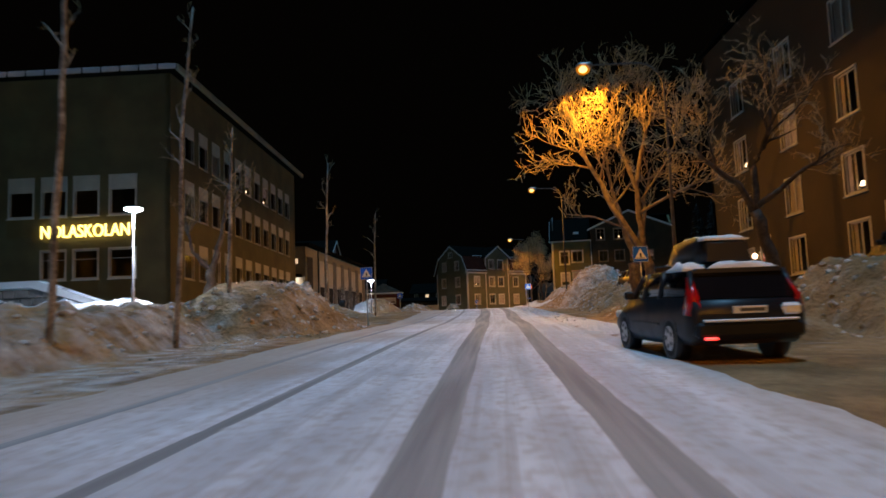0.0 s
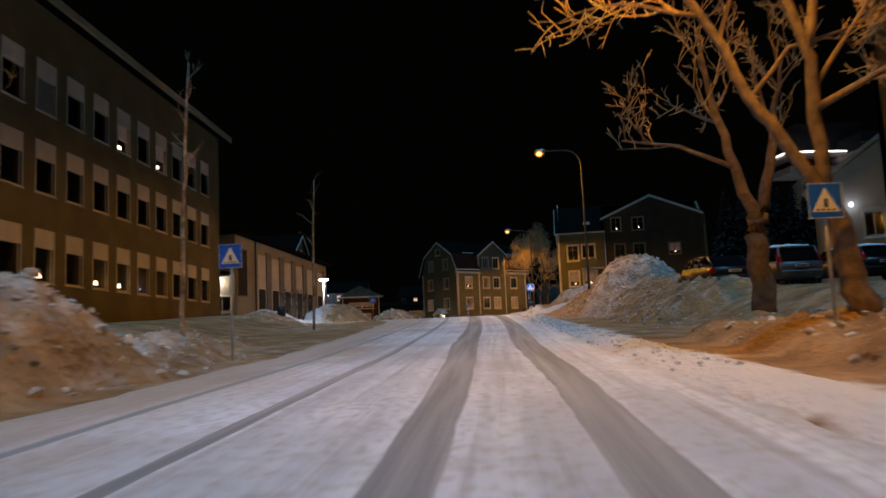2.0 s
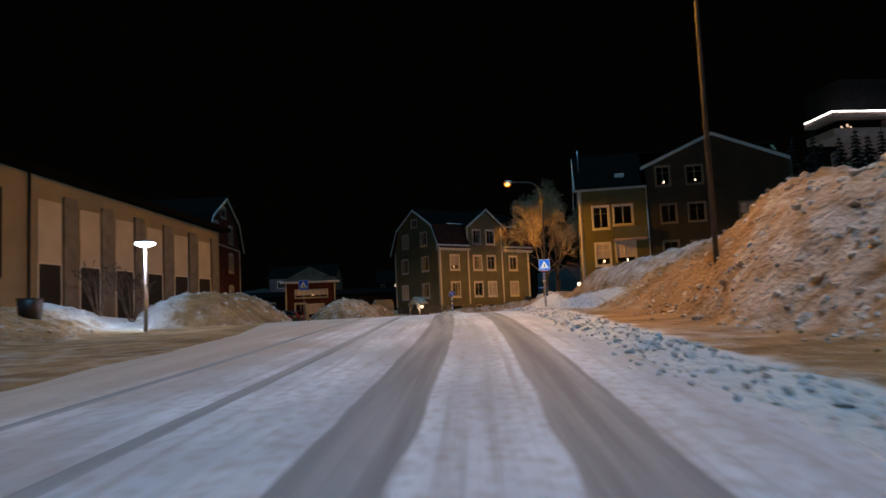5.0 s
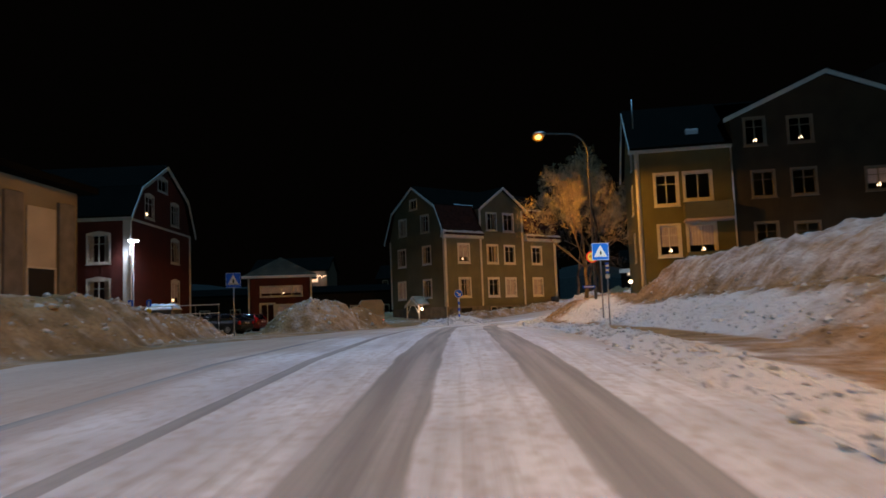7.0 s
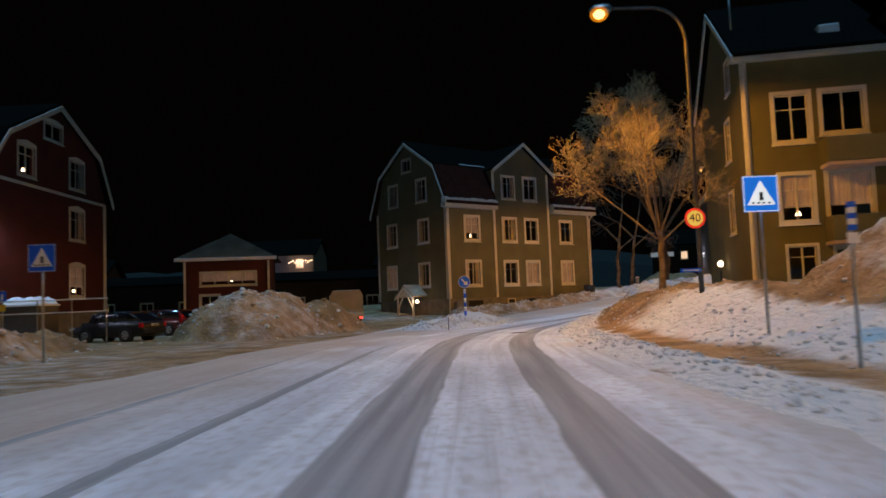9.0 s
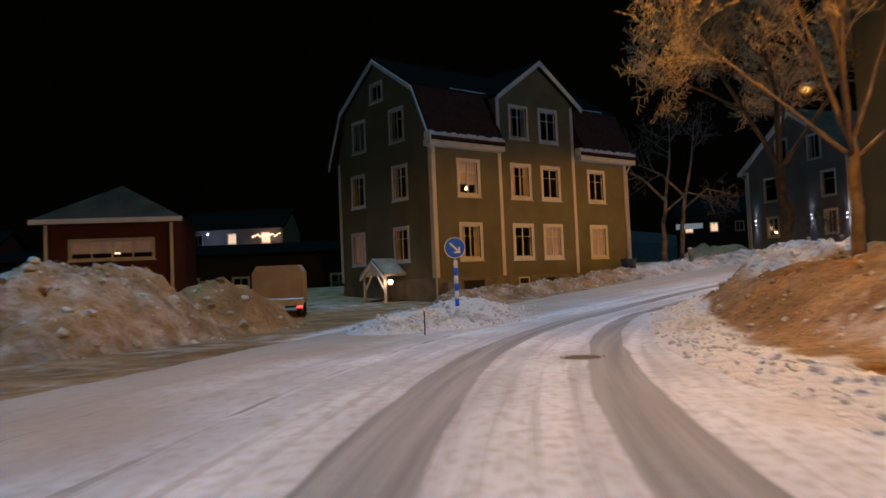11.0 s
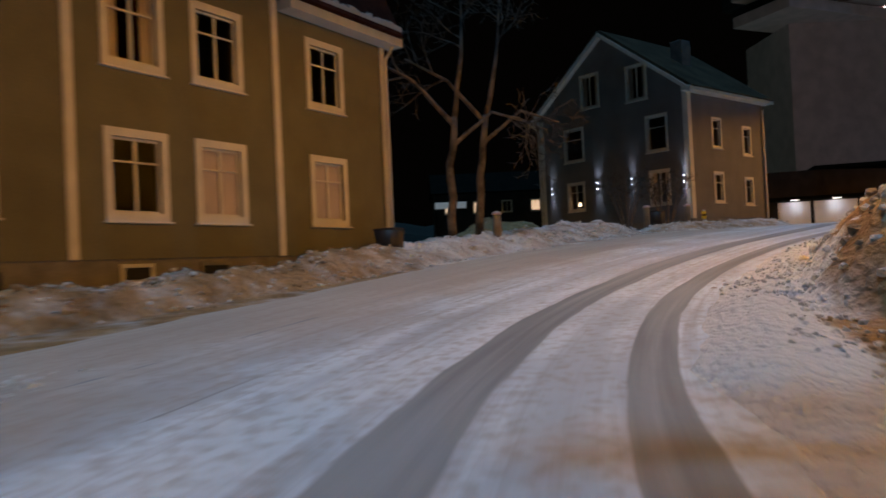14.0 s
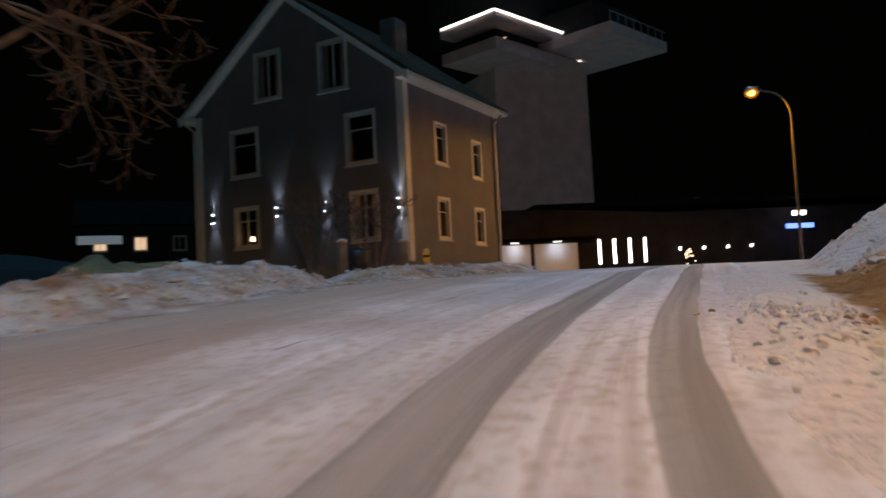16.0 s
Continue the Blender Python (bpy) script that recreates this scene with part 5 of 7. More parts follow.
# ---- trees ----
def tree(name, label, x, y, limbs, seed, bark="bark", levels=4, dens=1.0, reach=1.0, lift=0.35, twig_r=0.011, sink=0.3, z=None, twigs="twig"):
    """A bare tree: given main limbs (points and radii from the foot), and branches and twigs grown on them."""
    rnd = random.Random(seed)
    base = (land(x, y) + bank(x, y)) if z is None else z
    t = thing(name, label, "tree", pose(x, y, base - sink))
    bm = BM()
    verts, faces = [], []

    def twig(pts, radii):
        start = len(verts)
        for i, p in enumerate(pts):
            d = (pts[min(i + 1, len(pts) - 1)] - pts[max(i - 1, 0)]).normalized()
            a = d.cross(Vector((0.31, 0.2, 0.93))).normalized()
            b = d.cross(a)
            for k in range(3):
                c, s_ = math.cos(k * 2.0944), math.sin(k * 2.0944)
                verts.append(tuple(p + (a * c + b * s_) * radii[i]))
        for i in range(len(pts) - 1):
            for k in range(3):
                a, b = start + i * 3 + k, start + i * 3 + (k + 1) % 3
                faces.append((a, b, b + 3, a + 3))

    def grow(path, radii, level):
        n = len(path)
        total = sum((path[i + 1] - path[i]).length for i in range(n - 1))
        count = max(2, int(total * (3.0, 3.6, 4.2, 5.0)[min(level, 3)] * dens))
        for c in range(count):
            u = 0.25 + 0.75 * (c + rnd.random()) / count if level == 0 else 0.12 + 0.88 * (c + rnd.random()) / count
            f = u * (n - 1)
            i = min(n - 2, int(f))
            p = path[i].lerp(path[i + 1], f - i)
            d = (path[i + 1] - path[i]).normalized()
            r = radii[i] + (radii[i + 1] - radii[i]) * (f - i)
            side_ = d.cross(Vector((rnd.gauss(0, 1), rnd.gauss(0, 1), rnd.gauss(0, 1)))).normalized()
            way = (d * 0.75 + side_ * rnd.uniform(0.7, 1.2) + Vector((0, 0, lift))).normalized()
            ln = reach * (2.6, 1.25, 0.62, 0.34)[min(level, 3)] * rnd.uniform(0.55, 1.25) * (1.15 - 0.5 * u)
            seg = (5, 4, 3, 2)[min(level, 3)]
            pts, q = [p], p
            for s_ in range(seg):
                way = (way + Vector((rnd.gauss(0, 0.17), rnd.gauss(0, 0.17), rnd.gauss(0.03, 0.15)))).normalized()
                q = q + way * (ln / seg)
                pts.append(q)
            r0 = max(twig_r, min(r * 0.6, (0.06, 0.028, 0.016, 0.011)[min(level, 3)]))
            rr = [r0 + (twig_r * 0.7 - r0) * s_ / seg for s_ in range(seg + 1)]
            if level == 0:
                tube(bm, pts, rr, 5, False)
            else:
                twig(pts, rr)
            if level + 1 < levels:
                grow(pts, rr, level + 1)

    for pts, radii in limbs:
        pts = [Vector(p) for p in pts]
        fine_p, fine_r = [], []
        for i in range(len(pts) - 1):
            for k in range(4):
                u = k / 4
                fine_p.append(pts[i].lerp(pts[i + 1], u) + Vector((rnd.gauss(0, 1), rnd.gauss(0, 1), 0)) * radii[i] * (0.22 if i + k else 0))
                fine_r.append(radii[i] + (radii[i + 1] - radii[i]) * u)
        fine_p.append(pts[-1])
        fine_r.append(radii[-1])
        tube(bm, fine_p, fine_r, 9 if radii[0] > 0.08 else 6)
        if radii[-1] < 0.09:
            grow(fine_p[len(fine_p) // 3:], fine_r[len(fine_p) // 3:], 0)
    part("trunk", bm, M[bark], t)
    me = bpy.data.meshes.new("crown")
    me.from_pydata(verts, [], faces)
    me.materials.append(M[twigs])
    cr = new("crown", me)
    cr.parent = t
    return t


BARE = "bare deciduous tree with frosted twigs in the snow"
# the two large trees by the crossing
tree("roadside_tree", "tall forked bare tree with frosted twigs by the crossing", 9.6, 34.4, [
    ([(0, 0, 0), (-0.25, 0, 1.2), (-0.5, 0.1, 2.5)], [0.30, 0.24, 0.22]),
    ([(-0.5, 0.1, 2.4), (-1.35, 0.2, 3.9), (-1.75, 0.3, 4.6), (-2.75, 0.5, 6.8), (-3.2, 0.6, 8.2), (-3.7, 0.6, 9.8)], [0.15, 0.13, 0.12, 0.09, 0.06, 0.02]),
    ([(-0.5, 0.1, 2.4), (-0.65, -0.1, 4.6), (-0.75, -0.2, 5.4), (-1.3, -0.3, 7.0), (-1.6, -0.3, 8.6), (-1.6, -0.3, 10.2)], [0.15, 0.13, 0.11, 0.08, 0.05, 0.02]),
    ([(-0.75, -0.2, 5.4), (-0.4, -0.3, 7.2), (0.2, -0.5, 9.2)], [0.11, 0.08, 0.03]),
    ([(-0.65, -0.1, 4.2), (0.9, -0.4, 5.0), (2.4, -0.6, 5.6)], [0.09, 0.06, 0.03]),
    ([(-1.75, 0.3, 4.6), (-0.9, 0.2, 5.6), (0.3, 0.1, 5.9)], [0.07, 0.05, 0.025]),
    ([(-0.65, -0.1, 4.6), (0.8, 0.0, 6.6), (1.6, 0.1, 8.0)], [0.06, 0.045, 0.02]),
], 11, dens=0.8, reach=1.15)
tree("roadside_tree", "thick-trunked bare tree with cut-back limbs", 10.1, 40.3, [
    ([(0, 0, 0), (0, 0, 2.2), (0.05, 0, 3.0)], [0.34, 0.29, 0.30]),
    ([(0, 0, 2.9), (-0.5, 0, 4.4), (-0.9, 0.1, 6.2), (-1.2, 0.1, 8.5)], [0.19, 0.14, 0.10, 0.03]),
    ([(0.05, 0, 2.9), (0.55, 0, 4.4), (0.75, 0, 5.8), (1.2, 0, 7.6)], [0.18, 0.14, 0.10, 0.03]),
    ([(-0.5, 0, 4.4), (-2.0, -0.2, 5.0), (-3.6, -0.3, 5.2)], [0.07, 0.05, 0.025]),
], 12, dens=0.7, reach=0.85)
tree("courtyard_tree", "dark bare tree with snow on its limbs beside a brick house", 11.9, 27.2, [
    ([(0, 0, 0), (-0.2, 0, 1.8), (-0.6, 0.1, 3.4)], [0.30, 0.24, 0.20]),
    ([(-0.6, 0.1, 3.3), (-1.2, 0, 4.4), (-2.4, -0.2, 5.3), (-3.4, -0.3, 6.4)], [0.14, 0.11, 0.08, 0.03]),
    ([(-0.6, 0.1, 3.3), (-0.5, 0.2, 5.0), (0.2, 0.2, 6.5), (0.4, 0.2, 9.0)], [0.15, 0.12, 0.09, 0.03]),
    ([(-0.5, 0.1, 3.6), (0.8, -0.4, 4.6), (2.0, -0.8, 5.4)], [0.11, 0.08, 0.03]),
], 13, bark="bark_dark", dens=0.8)
# the small tree by the lamp post, lit orange
tree("street_tree", "young bare tree glowing orange behind a street lamp", 13.2, 116.3, [
    ([(0, 0, 0), (0.05, 0, 1.6), (0.0, 0, 2.7)], [0.15, 0.12, 0.10]),
    ([(0, 0, 2.5), (-0.7, 0, 4.8), (-1.2, 0, 6.4), (-1.6, 0.1, 7.9)], [0.06, 0.045, 0.03, 0.014]),
    ([(0, 0, 2.6), (-0.1, 0.2, 5.0), (-0.4, 0.3, 6.4), (-0.6, 0.4, 8.0)], [0.06, 0.045, 0.03, 0.014]),
    ([(0, 0, 2.3), (-1.5, 0, 3.6), (-2.9, 0, 4.8), (-3.7, 0, 5.7)], [0.05, 0.035, 0.022, 0.012]),
    ([(0, 0, 2.5), (0.8, 0, 4.6), (1.5, 0, 6.0), (1.9, 0, 7.2)], [0.05, 0.035, 0.022, 0.012]),
    ([(0, 0, 2.2), (1.2, -0.2, 3.3), (2.4, -0.3, 4.2)], [0.05, 0.04, 0.02]),
    ([(0, 0, 2.3), (-0.7, -1.2, 4.0), (-1.0, -2.2, 6.2)], [0.06, 0.045, 0.02]),
    ([(0, 0, 2.4), (0.2, 1.4, 4.4), (-0.2, 2.4, 6.6)], [0.06, 0.045, 0.02]),
], 14, dens=1.35, reach=0.62, lift=0.3, twig_r=0.006)
# the large tree by the lamp on the bend
tree("bend_tree", "large bare tree glowing orange before a street lamp", 15.9, 126.0, [
    ([(0, 0, 0), (0.1, 0, 2.2), (0.0, 0, 3.8)], [0.22, 0.18, 0.16]),
    ([(0, 0, 3.7), (-1.0, 0, 5.6), (-2.0, 0.2, 7.6), (-2.6, 0.2, 9.6)], [0.09, 0.07, 0.05, 0.02]),
    ([(0, 0, 3.7), (0.2, 0.3, 6.2), (-0.3, 0.4, 8.6), (-0.5, 0.4, 11.0)], [0.10, 0.08, 0.05, 0.02]),
    ([(0, 0, 3.6), (1.4, 0, 5.4), (2.8, 0, 7.4), (3.6, 0, 9.4)], [0.09, 0.07, 0.05, 0.02]),
    ([(-1.0, 0, 5.6), (-2.2, -0.2, 6.2), (-3.2, -0.3, 6.6)], [0.05, 0.035, 0.02]),
    ([(0, 0, 4.2), (0.8, 1.2, 5.8), (1.4, 2.6, 7.0)], [0.06, 0.045, 0.02]),
], 15, bark="bark_dark", dens=1.5, reach=0.95, lift=0.1, twig_r=0.007)
# trees in the garden between the two wooden houses
for k, (tx, ty, lean) in enumerate(((18.2, 148.6, 0.3), (19.6, 149.6, 0.45))):
    tree("garden_tree", "dark leaning bare garden tree behind a snow bank", tx, ty, [
        ([(0, 0, 0), (lean * 0.3, 0, 2.4), (lean, 0, 4.6)], [0.17, 0.13, 0.10]),
        ([(lean, 0, 4.5), (lean * 2.2, 0, 6.8), (lean * 3, 0.3, 9.2)], [0.09, 0.06, 0.02]),
        ([(lean, 0, 4.3), (lean - 1.4, 0, 5.8), (lean - 2.8, 0.3, 6.6)], [0.09, 0.06, 0.03]),
        ([(lean * 0.7, 0, 3.6), (lean + 1.4, 0, 4.8), (lean + 2.9, 0, 4.4)], [0.08, 0.05, 0.025]),
    ], 20 + k, bark="bark_snowy", dens=0.7, lift=0.05, twigs="twig_dark")
# slender birches on the school's side
for k, (tx, ty, ht, lean) in enumerate(((-8.4, 16.2, 11.0, 0.5), (-7.75, 22.0, 10.5, 0.5), (-7.9, 28.0, 6.4, 0.15), (-6.7, 43.3, 9.6, 0.25), (-5.6, 61.3, 8.6, 0.2))):
    tree("birch", "slender white-barked birch with few thin twigs", tx, ty, [
        ([(0, 0, 0), (lean * 0.3, 0, ht * 0.35), (lean * 0.4, 0.1, ht * 0.7), (lean, 0.1, ht)], [0.085, 0.07, 0.05, 0.02]),
    ], 30 + k, bark="birch", levels=3, dens=0.5, reach=0.36, twig_r=0.006)
tree("school_tree", "dark bare tree with snow-lined limbs before a brick school", -12.2, 38.4, [
    ([(0, 0, 0), (0.3, 0, 1.6), (0.5, 0, 2.6)], [0.30, 0.26, 0.24]),
    ([(0.5, 0, 2.5), (1.0, 0, 4.2), (1.2, 0, 5.6), (1.6, 0, 8.0)], [0.17, 0.13, 0.09, 0.03]),
    ([(0.5, 0, 2.5), (-0.5, 0, 3.6), (-0.9, 0.2, 5.6)], [0.13, 0.09, 0.03]),
], 40, dens=0.55)
# shrubs
for k, (tx, ty, ht) in enumerate(((-10.6, 80.5, 2.2), (-10.0, 82.5, 2.4), (32.6, 160.9, 3.7), (33.6, 158.6, 3.4))):
    limbs = []
    for j in range(9):
        a = j * 0.7
        r = 0.25 * ht
        limbs.append(([(0, 0, 0), (math.cos(a) * r * 0.6, math.sin(a) * r * 0.6, ht * 0.45), (math.cos(a) * r * 1.2, math.sin(a) * r * 1.2, ht * 0.85)], [0.035, 0.025, 0.012]))
    tree("shrub", "dark bare bush in the snow by a wall", tx, ty, limbs, 50 + k, dens=1.0, reach=0.36, twigs="twig_dark")


def spruce(x, y, height, seed):
    """A dark spruce: a tapered trunk and whorls of drooping, ragged boughs."""
    rnd = random.Random(seed)
    t = thing("hillside_spruce", "tall dark spruce in a grove behind the houses", "tree", pose(x, y, land(x, y) - 0.3), "spruces behind the houses")
    part("trunk", tube(BM(), [(0, 0, 0), (0, 0, height * 0.5), (0, 0, height)], [0.28, 0.16, 0.02], 8), M["bark_dark"], t)
    verts, faces = [], []
    z = 1.0
    while z < height - 0.3:
        reach = (height - z) * 0.27 * rnd.uniform(0.75, 1.15) + 0.2
        for k in range(13):
            a = rnd.uniform(0, math.tau)
            ln = reach * rnd.uniform(0.7, 1.1)
            for j in range(7):
                u = (j + 0.5) / 7
                c = Vector((math.cos(a) * ln * u, math.sin(a) * ln * u, z - 0.32 * ln * u * u + rnd.gauss(0, 0.05)))
                w = 0.30 * (1.15 - u) * ln * 0.5 + 0.12
                side_ = Vector((-math.sin(a), math.cos(a), rnd.uniform(-0.5, 0.2))) * w
                out_ = Vector((math.cos(a), math.sin(a), -0.5)) * (ln / 6)
                i0 = len(verts)
                verts += [tuple(c - side_), tuple(c - out_ * 0.3), tuple(c + side_), tuple(c + out_)]
                faces += [(i0, i0 + 1, i0 + 3), (i0 + 1, i0 + 2, i0 + 3)]
        z += 0.42
    me = bpy.data.meshes.new("crown")
    me.from_pydata(verts, [], faces)
    me.materials.append(M["forest"])
    new("crown", me).parent = t
    return t


for k, (tx, ty, ht) in enumerate(((44.0, 129.0, 15.0), (47.0, 131.5, 16.5), (49.5, 128.0, 15.5), (52.0, 131.0, 17.0), (54.5, 128.5, 16.0), (57.0, 131.5, 17.5), (60.0, 128.5, 16.5), (63.0, 131.5, 17.5), (66.5, 129.0, 16.5), (45.5, 135.0, 17.5), (48.5, 136.0, 18.0), (51.0, 135.0, 17.5), (53.5, 136.0, 18.5), (56.0, 135.0, 18.0), (58.7, 136.0, 18.5), (61.5, 135.0, 18.0), (65.0, 136.0, 18.5))):
    spruce(tx, ty, ht, 70 + k)


# ---- signs ----
def flat(pts, y0, y1):
    return prism(BM(), pts, y0, y1)


def disc(r, y0, y1, n=32):
    return prism(BM(), [(r * math.cos(-k * math.tau / n), r * math.sin(-k * math.tau / n)) for k in range(n)], y0, y1)


def post(parent, z0, z1, r=0.03, y=0.05, name="post", material="steel"):
    return part(name, tube(BM(), [(0, y, z0), (0, y, z1)], [r, r], 10), M[material], parent)


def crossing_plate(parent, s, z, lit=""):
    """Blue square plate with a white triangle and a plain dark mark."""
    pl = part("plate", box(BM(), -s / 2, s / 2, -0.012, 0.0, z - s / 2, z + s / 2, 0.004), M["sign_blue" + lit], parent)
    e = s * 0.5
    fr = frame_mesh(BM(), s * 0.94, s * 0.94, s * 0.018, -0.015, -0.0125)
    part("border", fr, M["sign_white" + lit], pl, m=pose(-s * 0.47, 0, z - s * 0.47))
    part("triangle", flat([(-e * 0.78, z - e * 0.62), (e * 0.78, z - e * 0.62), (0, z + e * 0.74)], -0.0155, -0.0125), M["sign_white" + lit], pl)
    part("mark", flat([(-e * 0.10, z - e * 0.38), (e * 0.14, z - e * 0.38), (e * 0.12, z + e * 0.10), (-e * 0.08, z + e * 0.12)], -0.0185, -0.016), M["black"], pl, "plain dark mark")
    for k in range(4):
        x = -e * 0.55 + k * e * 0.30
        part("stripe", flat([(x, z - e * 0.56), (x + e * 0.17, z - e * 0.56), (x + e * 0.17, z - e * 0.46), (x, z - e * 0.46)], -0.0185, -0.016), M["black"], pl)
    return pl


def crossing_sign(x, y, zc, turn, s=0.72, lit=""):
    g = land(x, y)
    t = thing("crossing_sign", "blue square crossing sign, glowing as in headlights, with a white triangle" if lit else "blue square crossing sign with a white triangle on a grey post", "road sign", pose(x, y, g, 0, 0, turn), "crossing signs")
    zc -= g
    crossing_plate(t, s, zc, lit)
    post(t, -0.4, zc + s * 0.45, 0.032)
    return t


crossing_sign(-3.95, 38.85, 4.2, -8, 0.62)
crossing_sign(8.8, 34.0, 4.22, 2, 0.70)
crossing_sign(-6.1, 104.2, 6.12, 0, 0.72)
# sign on its own post at the second crossing; its glow stands for headlights
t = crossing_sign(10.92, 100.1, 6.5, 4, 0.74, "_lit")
mk = thing("marker_post", "blue-and-white striped marker board on a thin post", "road sign", pose(10.12, 95.1, land(10.12, 95.1)))
zc = 5.42 - land(10.12, 95.1)
post(mk, -0.3, zc + 0.25, 0.025)
for k in range(5):
    part("band", box(BM(), -0.06, 0.06, -0.015, 0.0, zc - 0.12 + k * 0.08, zc - 0.04 + k * 0.08), M["sign_blue" if k % 2 == 0 else "sign_white"], mk)
part("lower_plate", box(BM(), -0.08, 0.08, -0.015, 0.0, zc - 0.30, zc - 0.15, 0.004), M["sign_white"], mk)


def keep_right():
    x, y = 5.08, 122.75
    g = land(x, y) + bank(x, y)
    t = thing("keep_right_sign", "round blue sign with a slanting arrow on a blue-and-white striped post", "road sign", pose(x, y, g, 0, 0, -4))
    zc = 5.6 - g
    pl = part("plate", disc(0.305, -0.012, 0.0), M["sign_blue"], t, m=pose(0, 0, zc))
    bm = BM()
    n = 40
    for k in range(n):
        a, b = k * math.tau / n, (k + 1) * math.tau / n
        prism(bm, [(0.285 * math.cos(a), 0.285 * math.sin(a)), (0.305 * math.cos(a), 0.305 * math.sin(a)), (0.305 * math.cos(b), 0.305 * math.sin(b)), (0.285 * math.cos(b), 0.285 * math.sin(b))], -0.016, -0.0125)
    part("rim", bm, M["sign_white"], pl)
    w = 0.028
    ar = BM()
    prism(ar, [(-0.20, -w), (0.10, -w), (0.10, w), (-0.20, w)], -0.017, -0.0125)
    prism(ar, [(0.05, -0.115), (0.10, -0.115), (0.215, 0), (0.10, 0.115), (0.05, 0.115), (0.13, 0)], -0.0172, -0.0127)
    part("arrow", ar, M["sign_white"], pl, "pale slanting arrow", pose(0, 0, 0, 0, 45, 0))
    post(t, -0.3, zc + 0.2, 0.03, 0.035)
    z0, z1 = -0.25, zc - 0.36
    n = 8
    for k in range(n):
        a, b = z0 + (z1 - z0) * k / n, z0 + (z1 - z0) * (k + 1) / n
        part("band", tube(BM(), [(0, 0.035, a), (0, 0.035, b)], [0.06, 0.06], 12), M["sign_blue" if k % 2 == 0 else "sign_white"], t)
    return t


keep_right()


def text_mesh(body, size, material, name, depth=0.002):
    cu = bpy.data.curves.new(name, "FONT")
    cu.body, cu.size, cu.extrude, cu.align_x, cu.align_y = body, size, depth, "CENTER", "CENTER"
    tmp = new(name + "_text", cu)
    me = bpy.data.meshes.new_from_object(tmp.evaluated_get(bpy.context.evaluated_depsgraph_get()))
    bpy.data.objects.remove(tmp)
    me.materials.clear()
    me.materials.append(material)
    return new(name, me)


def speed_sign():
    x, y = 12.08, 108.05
    t = thing("speed_sign", "round yellow speed sign with a red rim on a post, glowing as in headlights", "road sign", pose(x, y, 6.85, 0, 0, 0) @ Matrix.Diagonal((1.36, 1, 1.36, 1)))
    pl = part("plate", disc(0.23, -0.012, 0.0), M["sign_yellow_headlit"], t)
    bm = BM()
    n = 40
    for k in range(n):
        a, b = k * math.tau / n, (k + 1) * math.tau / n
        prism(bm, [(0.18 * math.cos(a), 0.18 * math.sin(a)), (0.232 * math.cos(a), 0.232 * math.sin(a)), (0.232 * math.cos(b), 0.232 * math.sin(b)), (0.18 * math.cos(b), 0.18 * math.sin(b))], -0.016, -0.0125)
    part("rim", bm, M["sign_red_headlit"], pl)
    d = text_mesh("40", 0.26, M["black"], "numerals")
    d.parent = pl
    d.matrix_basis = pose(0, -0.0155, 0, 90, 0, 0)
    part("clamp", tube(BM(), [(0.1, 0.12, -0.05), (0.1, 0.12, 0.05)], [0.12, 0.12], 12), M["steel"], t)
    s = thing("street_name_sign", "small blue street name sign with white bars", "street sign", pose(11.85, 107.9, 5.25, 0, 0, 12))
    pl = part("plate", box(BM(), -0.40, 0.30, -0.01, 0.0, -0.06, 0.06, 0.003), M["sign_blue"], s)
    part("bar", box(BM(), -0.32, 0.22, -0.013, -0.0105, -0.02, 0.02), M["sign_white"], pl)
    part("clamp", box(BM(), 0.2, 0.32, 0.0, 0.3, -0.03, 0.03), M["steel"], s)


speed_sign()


# ---- white lamps ----
def park_lamp(x, y, top, power=260, head="disc"):
    g = land(x, y)
    h = top - g
    t = thing("park_lamp", "slim grey lamp post with a flat white-lit head in the snow", "street lamp", pose(x, y, g), "white lamps on paths")
    part("post", tube(BM(), [(0, 0, -0.3), (0, 0, 1.2), (0, 0, 1.25), (0, 0, h - 0.1)], [0.075, 0.07, 0.05, 0.04], 10), M["steel"], t)
    part("head", tube(BM(), [(0, 0, h + 0.06), (0, 0, h + 0.10), (0, 0, h + 0.16)], [0.36, 0.36, 0.10], 20), M["steel"], t)
    part("diffuser", tube(BM(), [(0, 0, h - 0.10), (0, 0, h - 0.02), (0, 0, h + 0.06)], [0.12, 0.34, 0.36], 20), M["lamp_white"], t, "glowing white diffuser")
    lt = bpy.data.lights.new("path_light", "SPOT")
    lt.energy, lt.color, lt.shadow_soft_size, lt.spot_size, lt.spot_blend = power, COOL, 0.2, radians(170), 0.5
    new("path_light", lt).matrix_world = pose(x, y, top - 0.15)
    return t


park_lamp(-12.6, 30.9, 6.55, 2600)
park_lamp(-7.4, 77.2, 6.45, 600)
park_lamp(-17.6, 120.4, 10.1, 700)


# ---- vehicles ----
def loft(bm, sections):
    """A skin through closed rings of equal count."""
    rings = [[bm.verts.new(p) for p in s] for s in sections]
    n = len(rings[0])
    for r, s in zip(rings, rings[1:]):
        for k in range(n):
            bm.faces.new((r[k], r[(k + 1) % n], s[(k + 1) % n], s[k])).smooth = True
    bm.faces.new(rings[0][::-1])
    bm.faces.new(rings[-1])
    bmesh.ops.recalc_face_normals(bm, faces=bm.faces)
    return bm


